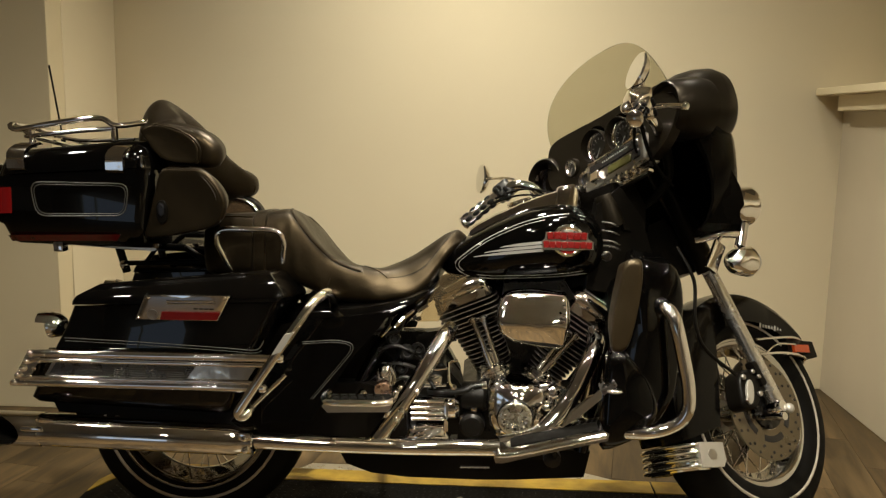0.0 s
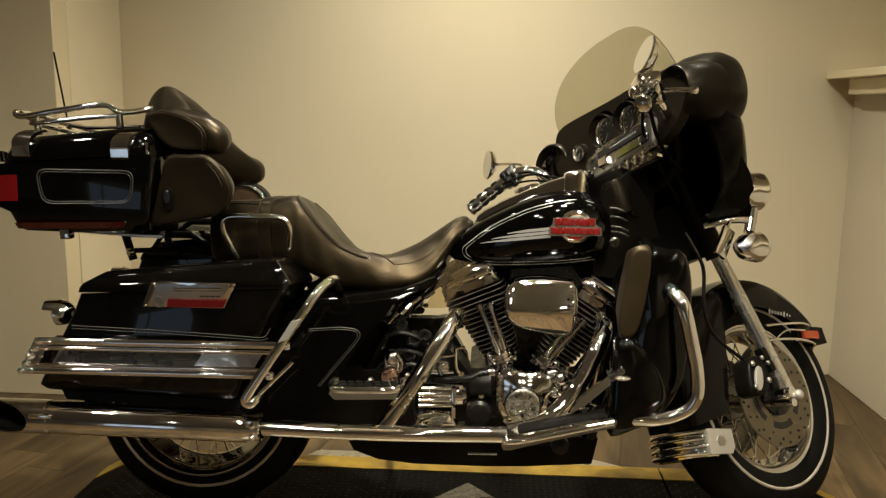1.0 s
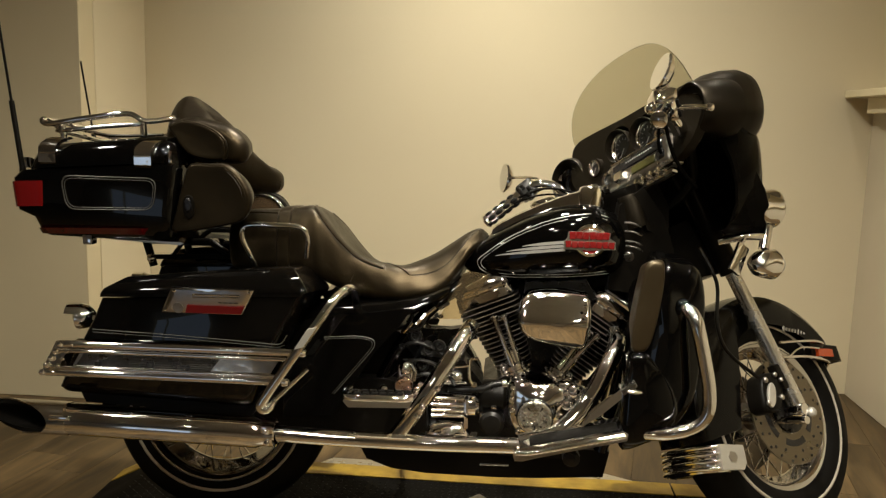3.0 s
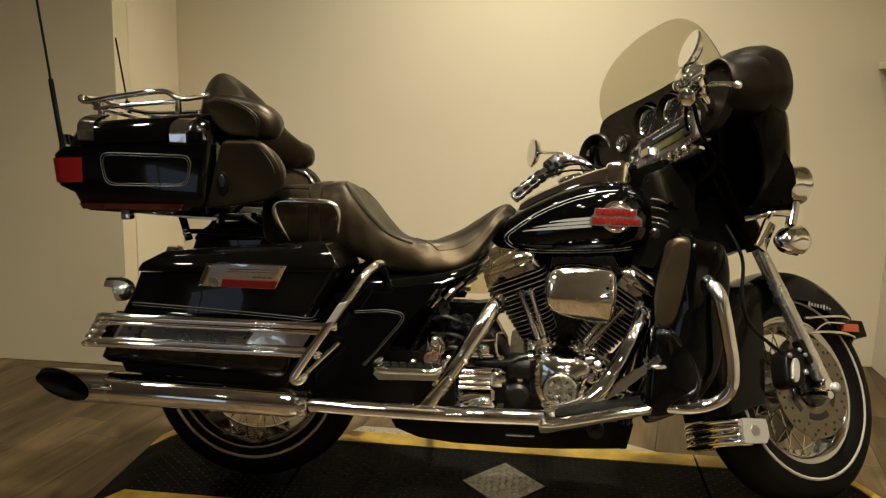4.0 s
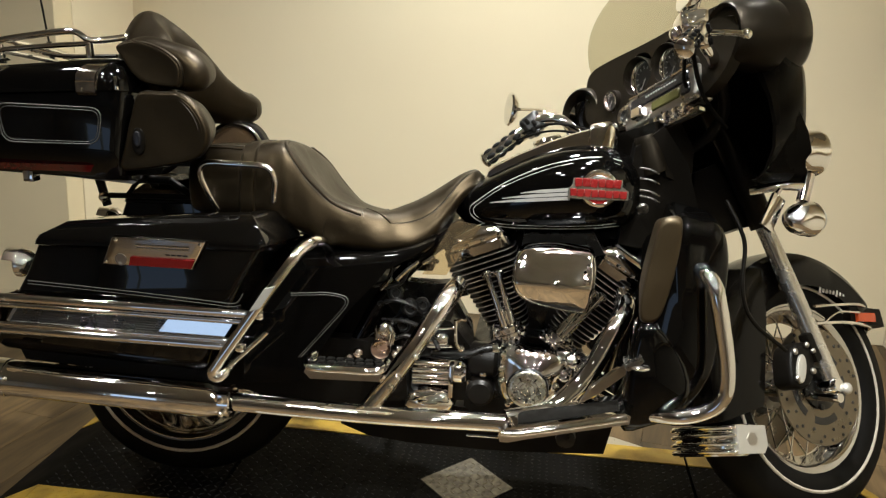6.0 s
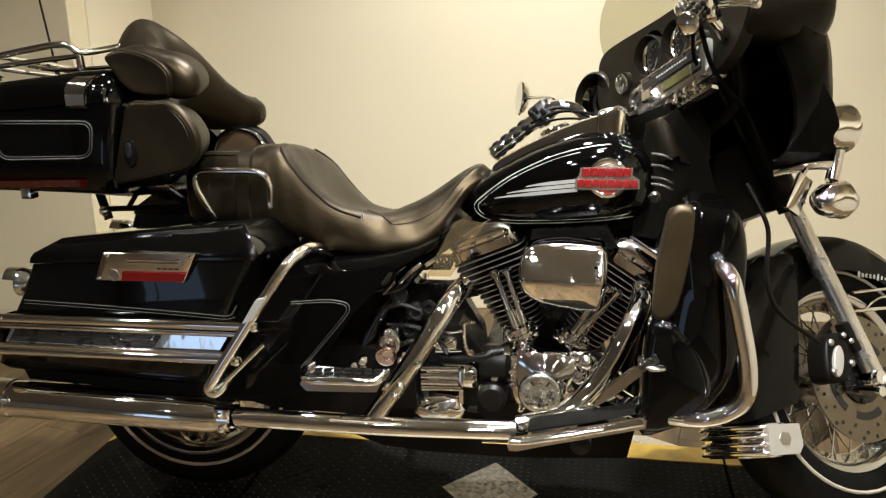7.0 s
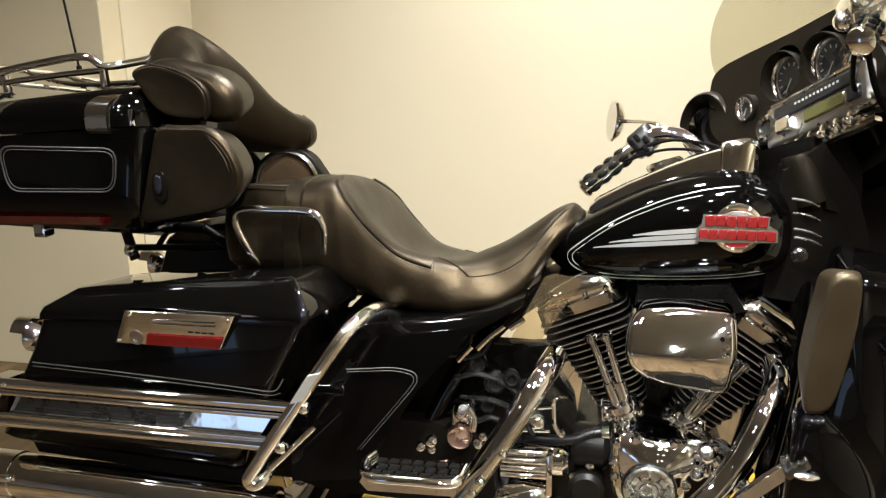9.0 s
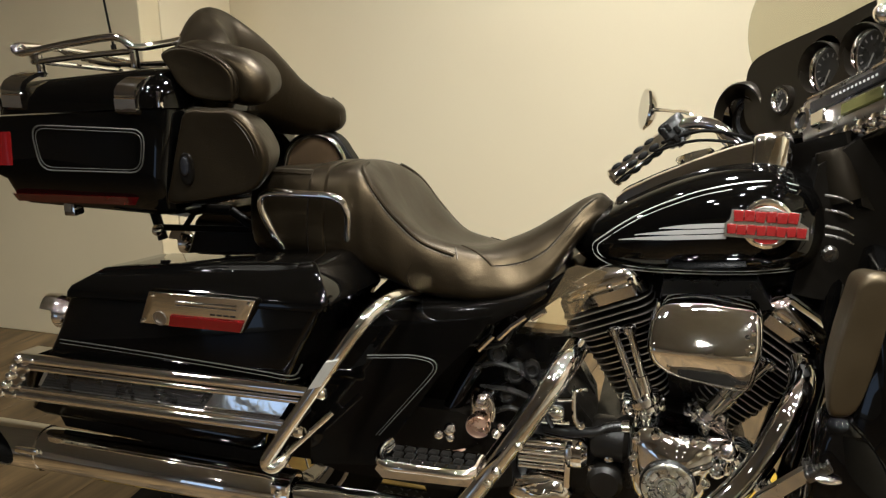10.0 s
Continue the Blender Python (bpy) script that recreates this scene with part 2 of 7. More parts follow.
def prism(outline, y0, y1, width=0.006, seg=2, bm=None, inset=0.0):
    """An outline in x and z, carried from y0 to y1; inset shrinks it at y0."""
    bm = bm or bmesh.new()
    cx = sum(p[0] for p in outline) / len(outline)
    cz = sum(p[1] for p in outline) / len(outline)
    k = 1 - inset
    front = [Vector((cx + (x - cx) * k, y0, cz + (z - cz) * k)) for x, z in outline]
    back = [Vector((x, y1, z)) for x, z in outline]
    skin(bm, [front, back])
    return soften(bm, width, seg)


def pillow(outline, y0, y1, edge=0.25, round_=0.03, crown=0.006, n=5, bm=None, back=1.0):
    """An outline in x and z with a rounded rim and a gently domed face at y0 (towards the viewer's side), open depth to y1."""
    bm = bm or bmesh.new()
    cx = sum(p[0] for p in outline) / len(outline)
    cz = sum(p[1] for p in outline) / len(outline)
    way = 1 if y1 > y0 else -1
    size = max(max(abs(x - cx) for x, z in outline), max(abs(z - cz) for x, z in outline))
    rings = [(back, y1), (1.0, y0 + way * round_)]
    for k in range(1, n + 1):
        q = math.pi / 2 * k / n
        rings.append((1 - round_ / size * edge * 4 * (1 - math.cos(q)), y0 + way * round_ * (1 - math.sin(q))))
    last = rings[-1][0]
    for f in (0.85, 0.6, 0.35, 0.12):
        rings.append((last * f, y0 - way * crown * (1 - f * f)))
    return skin(bm, [[Vector((cx + (x - cx) * k, y, cz + (z - cz) * k)) for x, z in outline] for k, y in rings])


def smooth_outline(pts, sub=4):
    return [(v.x, v.z) for v in curve([(x, 0, z) for x, z in pts], sub, True)]


def block(size, centre=(0, 0, 0), width=0.004, seg=2, turn=None, bm=None):
    own = bmesh.new()
    m = Matrix.Translation(centre) @ (turn or Matrix()) @ Matrix.Diagonal((*size, 1))
    bmesh.ops.create_cube(own, size=1.0, matrix=m)
    soften(own, width, seg)
    return merge(bm, own)


def merge(bm, own):
    if bm is None:
        return own
    me = bpy.data.meshes.new("scrap")
    own.to_mesh(me)
    own.free()
    bm.from_mesh(me)
    bpy.data.meshes.remove(me)
    return bm


def ball(centre, r, scale=(1, 1, 1), bm=None, seg=20):
    own = bmesh.new()
    bmesh.ops.create_uvsphere(own, u_segments=seg, v_segments=seg // 2, radius=r, matrix=Matrix.Translation(centre) @ Matrix.Diagonal((*scale, 1)))
    return merge(bm, own)


def hull(stations, sub=4, seg=32, bm=None, axis="x"):
    """Stations along an axis: (s, middle, half width, bottom, top, squareness). Cross-sections are superellipses."""
    bm = bm or bmesh.new()
    st = curve([Vector(s[:3]) for s in stations], sub)
    st2 = curve([Vector(s[3:6]) for s in stations], sub)
    rings = []
    for a, b in zip(st, st2):
        s, mid, hw = a
        zb, zt, e = b
        ring = []
        for k in range(seg):
            q = 2 * math.pi * k / seg
            c, n = math.cos(q), math.sin(q)
            u = math.copysign(abs(c) ** (2 / e), c) * max(hw, 0.001)
            v = math.copysign(abs(n) ** (2 / e), n) * (zt - zb) / 2 + (zt + zb) / 2
            ring.append(Vector((s, mid + u, v)) if axis == "x" else Vector((mid + u, s, v)))
        rings.append(ring)
    return skin(bm, rings)


def rounded(x0, x1, y0, y1, r, n=5):
    out = []
    for cx, cy, a in ((x1 - r, y1 - r, 0), (x0 + r, y1 - r, 90), (x0 + r, y0 + r, 180), (x1 - r, y0 + r, 270)):
        for k in range(n):
            q = radians(a + 90 * k / (n - 1))
            out.append((cx + r * math.cos(q), cy + r * math.sin(q)))
    return out


def stack(levels, sub=1, n=5, bm=None):
    """A loft upwards of rounded rectangles: (height at x0, height at x1, x0, x1, y0, y1, corner radius)."""
    rings = []
    for za, zb, x0, x1, y0, y1, r in levels:
        rings.append([Vector((x, y, za + (zb - za) * (x - x0) / (x1 - x0))) for x, y in rounded(x0, x1, y0, y1, r, n)])
    return skin(bm or bmesh.new(), rings)


def outline_tube(outline, y, r, bm=None, closed=True, sub=4, seg=6):
    return tube([(x, y, z) for x, z in outline], r, seg, sub, closed, bm)


MIRRORED = Matrix.Diagonal((1, -1, 1, 1))

# ---- the room ----
def wall_slab(name, x0, x1, y0, y1, z0, z1, mat, label):
    ob = new(name, put(name, block((x1 - x0, y1 - y0, z1 - z0), ((x0 + x1) / 2, (y0 + y1) / 2, (z0 + z1) / 2), 0.003, 1), mat))
    return tagged(ob, label, "wall", kind="structure")


BACK, LEFT_X, FRONT_Y, RIGHT_X, SIDE_X, SOUTH = 1.60, -1.735, 1.10, 1.60, -5.6, -8.2
wall_slab("wall_north", LEFT_X - 0.10, 2.2, BACK, BACK + 0.12, FLOOR, CEILING, WALL, "cream painted wall with a soft sheen")
wall_slab("wall_return", LEFT_X - 0.12, LEFT_X, FRONT_Y + 0.003, BACK, FLOOR, CEILING, WALL, "narrow cream return wall in the corner")
wall_slab("wall_northwest", SIDE_X, LEFT_X - 0.001, FRONT_Y - 0.12, FRONT_Y, FLOOR, CEILING, WALL_WHITE, "off-white painted wall beside the corner")
wall_slab("wall_west", SIDE_X - 0.12, SIDE_X, SOUTH, FRONT_Y, FLOOR, CEILING, WALL_DIM, "unseen tan side wall, toned for reflections")
wall_slab("wall_east_low", RIGHT_X, RIGHT_X + 0.14, SOUTH, BACK, FLOOR, 1.30, WALL_TAN, "low wall under a ledge, darker than the wall above")
wall_slab("wall_east", RIGHT_X + 0.25, RIGHT_X + 0.37, SOUTH, BACK, 1.27, CEILING, WALL, "cream wall set back above the ledge")
wall_slab("ledge_top", RIGHT_X - 0.13, RIGHT_X + 0.25, SOUTH, BACK - 0.004, 1.303, 1.335, WALL_WHITE, "grey-white ledge board capping the low wall")
wall_slab("ledge_moulding", RIGHT_X - 0.075, RIGHT_X - 0.001, SOUTH, BACK - 0.12, 1.235, 1.302, WALL_WHITE, "grey-white moulding under the ledge board")
wx0, wx1, wz0, wz1 = -4.75, -2.95, 0.0, 1.7
wall_slab("wall_south_left", SIDE_X, wx0, SOUTH - 0.12, SOUTH, FLOOR, CEILING, WALL_DIM, "unseen tan wall beside the window, toned for reflections")
wall_slab("wall_south_right", wx1, RIGHT_X + 0.37, SOUTH - 0.12, SOUTH, FLOOR, CEILING, WALL_DIM, "unseen tan wall beside the window, toned for reflections")
wall_slab("wall_south_sill", wx0, wx1, SOUTH - 0.12, SOUTH, FLOOR, wz0, WALL_DIM, "unseen tan wall under the window, toned for reflections")
wall_slab("wall_south_lintel", wx0, wx1, SOUTH - 0.12, SOUTH, wz1, CEILING, WALL_DIM, "unseen tan wall above the window, toned for reflections")
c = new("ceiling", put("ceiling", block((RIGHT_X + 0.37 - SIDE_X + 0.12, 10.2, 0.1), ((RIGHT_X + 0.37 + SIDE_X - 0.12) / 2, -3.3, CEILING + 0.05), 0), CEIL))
tagged(c, "unseen grey ceiling with round downlights, toned for reflections", "ceiling", kind="structure")

SUBFLOOR = material("dark_joint", (0.03, 0.02, 0.012), 0.8)
floor = new("floor", put("floor", block((RIGHT_X + 0.37 - SIDE_X, 10.0, 0.05), ((RIGHT_X + 0.37 + SIDE_X) / 2, -3.3, FLOOR - 0.0305), 0), SUBFLOOR))
tagged(floor, "weathered grey-brown oak plank floor", "floor", kind="structure")


def planks():
    """Staggered rows of boards that run towards the back wall, slightly askew; two board meshes are shared."""
    rng = random.Random(4)
    turn = Matrix.Rotation(radians(80), 4, "Z")
    wide, thick = 0.15, 0.012
    meshes = []
    for length in (0.9, 1.22):
        meshes.append((length, put("plank", block((length - 0.0012, wide - 0.0012, thick), (0, 0, 0), 0.0006, 1), WOOD)))
    back = turn.inverted()
    far_v, far_f = [], []
    for row in range(-24, 50):
        at = -9.6 + rng.uniform(0, 0.9)
        while at < 3.2:
            length, me = meshes[rng.random() < 0.6]
            centre = turn @ Vector((at + length / 2, row * wide, 0))
            at += length
            if SIDE_X - 0.3 < centre.x < RIGHT_X + 0.3 and centre.y <= -1.5 and centre.y > SOUTH:
                far_f.append(tuple(range(len(far_v), len(far_v) + 4)))
                far_v.extend(tuple(turn @ Vector((at - length / 2 + sx * (length / 2 - 0.0015), row * wide + sy * (wide / 2 - 0.0015), FLOOR + 0.0005))) for sx, sy in ((-1, -1), (1, -1), (1, 1), (-1, 1)))
            if SIDE_X - 0.3 < centre.x < RIGHT_X + 0.3 and -1.5 < centre.y < BACK + 0.3:
                ob = new("plank", me)
                ob.parent = floor
                ob.matrix_basis = Matrix.Translation((centre.x, centre.y, FLOOR - thick / 2 + 0.0005)) @ turn
    me = bpy.data.meshes.new("far_planks")
    me.from_pydata(far_v, [], far_f)
    me.materials.append(WOOD)
    ob = new("far_planks", me)
    ob.parent = floor
    tagged(ob, kind="stuff")


# ---- the raised tread-plate platform under the motorcycle ----
TOP = 0.015
platform = tagged(new("platform"), "black tread-plate platform with yellow painted edges", "platform")


def deck(outline, z0, z1, width=0.003):
    bm = bmesh.new()
    skin(bm, [[Vector((x, y, z0)) for x, y in outline], [Vector((x, y, z1)) for x, y in outline]])
    return soften(bm, width, 1)


def studs(inside, x0, x1, y0, y1, z, step=0.026, size=0.0105, tilt=45):
    """Raised lens-shaped studs in the alternating pattern of tread plate."""
    vs, fs = [], []
    nx, ny = int((x1 - x0) / step), int((y1 - y0) / step)
    for i in range(nx):
        for j in range(ny):
            x, y = x0 + (i + 0.5) * step, y0 + (j + 0.5) * step
            if not inside(x, y):
                continue
            q = radians(tilt if (i + j) % 2 else -tilt)
            c, s = math.cos(q), math.sin(q)
            base = len(vs)
            for u, v, h in ((-1, 0, 0), (0, -0.28, 0), (1, 0, 0), (0, 0.28, 0), (-0.4, 0, 0.0016), (0.4, 0, 0.0016)):
                vs.append((x + size * (u * c - v * s), y + size * (u * s + v * c), z + h))
            fs += [tuple(base + k for k in f) for f in ((0, 1, 4), (1, 5, 4), (1, 2, 5), (2, 3, 5), (3, 4, 5), (3, 0, 4))]
    me = bpy.data.meshes.new("tread_studs")
    me.from_pydata(vs, [], fs)
    return me


def studded(name, parent, mat, *args, **more):
    me = studs(*args, **more)
    me.materials.append(mat)
    ob = new(name, me)
    ob.parent = parent
    return tagged(ob, kind="stuff")


NEAR, FARR = -0.238, 0.203            # yellow bands: inner edges
XL, XM, XR, XE = -1.14, -0.685, 0.56, 1.10
for a, b, nm in ((-1.28, XM - 0.006, "rear_ramp"), (XM + 0.006, XR - 0.004, "deck_plate"), (XR + 0.004, XE, "front_plate")):
    if nm == "rear_ramp":
        bm = bmesh.new()
        lo = [(a, NEAR - 0.06), (b, NEAR - 0.06), (b, FARR + 0.08), (a, FARR + 0.08)]
        hi = [(XL, NEAR - 0.06), (b, NEAR - 0.06), (b, FARR + 0.08), (XL, FARR + 0.08)]
        skin(bm, [[Vector((x, y, FLOOR + 0.001)) for x, y in lo], [Vector((x, y, TOP - 0.004)) for x, y in hi]])
        soften(bm, 0.002, 1)
    elif nm == "front_plate":
        bm = deck([(a, NEAR - 0.06), (XE - 0.1, NEAR - 0.06), (1.085, -0.1), (1.075, 0.01), (1.04, 0.12), (0.98, 0.22), (0.88, FARR + 0.08), (a, FARR + 0.08)], FLOOR + 0.001, TOP - 0.004)
    else:
        bm = deck([(a, NEAR - 0.06), (b, NEAR - 0.06), (b, FARR + 0.08), (a, FARR + 0.08)], FLOOR + 0.001, TOP - 0.004)
    part(nm, bm, PLATE_BLACK, platform)
# yellow bands
for y0, y1 in ((NEAR - 0.078, NEAR), (FARR, FARR + 0.087)):
    for x0, x1 in ((XL, XM - 0.004), (XM + 0.004, XR - 0.003), (XR + 0.003, XE - 0.24)):
        part("yellow_band", block((x1 - x0, y1 - y0, 0.004), ((x0 + x1) / 2, (y0 + y1) / 2, TOP - 0.0025), 0.001, 1), YELLOW, platform, "worn yellow safety paint, toned down for shade")
for y0, y1 in ((NEAR - 0.078, NEAR), (FARR, FARR + 0.087)):
    bm = bmesh.new()
    s = [(XL, TOP - 0.0015), (-1.275, FLOOR + 0.004)]
    top = [Vector((x, y, z + 0.002)) for (x, z) in s for y in (y0, y1)]
    low = [v - Vector((0, 0, 0.004)) for v in top]
    order = (0, 1, 3, 2)
    skin(bm, [[low[k] for k in order], [top[k] for k in order]])
    part("yellow_band", bm, YELLOW, platform, "worn yellow safety paint, toned down for shade")
band = [(0.87, FARR + 0.087), (0.995, 0.232), (1.052, 0.13), (1.09, 0.012), (1.10, -0.1), (1.075, -0.1), (1.064, 0.005), (1.028, 0.112), (0.975, 0.195), (0.86, FARR)]
part("yellow_band", deck(band, TOP - 0.004, TOP, 0.001), YELLOW, platform, "worn yellow safety paint, toned down for shade")
# studs of the black deck, and the bare steel diamond in it
DX, DY, DW, DH = -0.052, -0.018, 0.125, 0.145
dia = lambda x, y: abs(x - DX) / DW + abs(y - DY) / DH < 1
studded("tread_studs", platform, PLATE_STUD, lambda x, y: not dia(x, y) and x + 0.55 * abs(y) < 1.06, XL, XE - 0.03, NEAR + 0.01, FARR, TOP - 0.004, 0.0205, 0.0088)
studded("painted_studs", platform, YELLOW, lambda x, y: True, XL, 0.86, NEAR - 0.07, NEAR - 0.004, TOP - 0.0005, 0.0205, 0.0088)
part("steel_diamond", deck([(DX - DW, DY), (DX, DY - DH), (DX + DW, DY), (DX, DY + DH)], TOP - 0.004, TOP - 0.002, 0.0005), PLATE_WORN, platform, "bare steel diamond worn into the plate")
studded("steel_studs", platform, PLATE_STEEL, lambda x, y: abs(x - DX) / DW + abs(y - DY) / DH < 0.94, DX - DW, DX + DW, DY - DH, DY + DH, TOP - 0.002, 0.0205, 0.0095)
# sloping bare steel edge strips in front of the near band
for x0, x1 in ((-1.262, XM + 0.008), (XM + 0.028, -0.592)):
    left = min(x0 + 0.15, XL + 0.03) if x0 < -1.2 else x0
    side = prism([(x0, FLOOR + 0.001), (x1, FLOOR + 0.001), (x1, TOP - 0.005), (left, TOP - 0.005)], NEAR - 0.084, NEAR - 0.0785, 0.001, 1)
    side = part("side_plate", side, PLATE_STEEL, platform, "bare steel tread-plate side")
    me = studs(lambda x, y: x > x0 + 2.2 * y and x < x1 - 0.01, x0, x1, 0.004, 0.068, 0, 0.022, 0.0105)
    me.transform(Matrix.Translation((0, NEAR - 0.084, FLOOR)) @ Matrix.Rotation(radians(90), 4, "X"))
    me.materials.append(PLATE_SHINE)
    ob = new("side_studs", me)
    ob.parent = side
    tagged(ob, kind="stuff")
part("rear_plate", deck([(-0.60, FARR + 0.09), (0.46, FARR + 0.09), (0.36, FARR + 0.145), (-0.56, FARR + 0.145)], FLOOR + 0.002, TOP - 0.006), PLATE_SHINE, platform, "bare steel plate behind the yellow edge")
for x0, x1, y1, z1 in ((-0.588, 1.0, NEAR - 0.42, FLOOR + 0.02),):
    bm = bmesh.new()
    ya = NEAR - 0.0795
    xa = max(x0, XL - 0.02) if x0 < -1.2 else x0
    top = [Vector((xa, ya, TOP - 0.006)), Vector((x1, ya, TOP - 0.006)), Vector((x1, y1, z1)), Vector((x0, y1, z1))]
    low = [Vector((v.x, v.y, FLOOR + 0.0015)) for v in top]
    skin(bm, [low, top])
    ramp = part("edge_ramp", soften(bm, 0.002, 1), PLATE_STEEL, platform, "bare steel tread-plate edge ramp")
    slope = (z1 - TOP + 0.006) / (y1 - ya)
    me = studs(lambda x, y: x > xa + 0.03 - (ya - y) * 0.5 and x < x1 - 0.01, x0, x1, y1 + 0.01, ya - 0.01, 0, 0.024, 0.011)
    me.transform(Matrix(((1, 0, 0, 0), (0, 1, 0, 0), (0, slope, 1, TOP - 0.006 - slope * ya), (0, 0, 0, 1))))
    me.materials.append(PLATE_SHINE)
    ob = new("ramp_studs", me)
    ob.parent = ramp
    tagged(ob, kind="stuff")

# downlights and window
for lx, ly, power in DOWNLIGHTS:
    dl = tagged(new("downlight"), "white round recessed ceiling downlight", "lamp", "ceiling downlights")
    dl.location = (lx, ly, CEILING)
    part("trim_ring", lathe([(0.085, 0), (0.11, 0), (0.11, 0.012), (0.085, 0.012)], axis=(0, 0, -1), closed=True), WALL_WHITE, dl)
win = tagged(new("window_1"), "daylight window with a white frame", "window", kind="structure")
bm = bmesh.new()
wmx, wmz = (wx0 + wx1) / 2, (wz0 + wz1) / 2
for sx, sz, cx, cz in ((wx1 - wx0, 0.06, wmx, wz0 + 0.03), (wx1 - wx0, 0.06, wmx, wz1 - 0.03), (0.06, wz1 - wz0 - 0.12, wx0 + 0.03, wmz), (0.06, wz1 - wz0 - 0.12, wx1 - 0.03, wmz), (0.05, wz1 - wz0 - 0.12, wx0 + 0.42, wmz)):
    block((sx, 0.06, sz), (cx, SOUTH - 0.03, cz), 0.004, 1, None, bm)
part("window_frame", bm, WALL_WHITE, win)
GLOW = bpy.data.materials.new("daylight_sky")
GLOW.use_nodes = True
GLOW.node_tree.nodes.remove(GLOW.node_tree.nodes["Principled BSDF"])
em = GLOW.node_tree.nodes.new("ShaderNodeEmission")
em.inputs[0].default_value, em.inputs[1].default_value = (0.78, 0.88, 1.0, 1), 0.6
GLOW.node_tree.links.new(em.outputs[0], GLOW.node_tree.nodes["Material Output"].inputs[0])
sky = new("backdrop", put("backdrop", block((2.6, 0.02, 2.5), (wmx, SOUTH - 0.25, wmz + 0.2), 0), GLOW))
tagged(sky, "bright daylight outside the window", "sky", kind="structure")

# ---- the motorcycle: wheels, luggage, seat, tank ----
bike = tagged(new("motorcycle"), "black touring motorcycle with chrome trim, standing upright on the platform", "motorcycle")
REAR = Vector((-0.824, 0, 0.320))
FRONT = Vector((0.772, 0, 0.342))
RAKE = radians(32)
STEER = Matrix.Translation(FRONT) @ Matrix.Rotation(radians(38), 4, Vector((-math.sin(RAKE), 0, math.cos(RAKE)))) @ Matrix.Translation(-FRONT)
# the machine leans away on its side stand, and so do its wheels
TILT = Matrix.Rotation(radians(-9), 4, "X")
REAR_TILT = Matrix.Translation((-0.802, -0.036, 0.3385)) @ TILT @ Matrix.Translation(-REAR)
FRONT_TILT = Matrix.Translation((0.754, 0.045, 0.3385)) @ TILT @ Matrix.Rotation(radians(39.7), 4, Vector((-math.sin(RAKE), 0, math.cos(RAKE)))) @ Matrix.Translation(-FRONT)


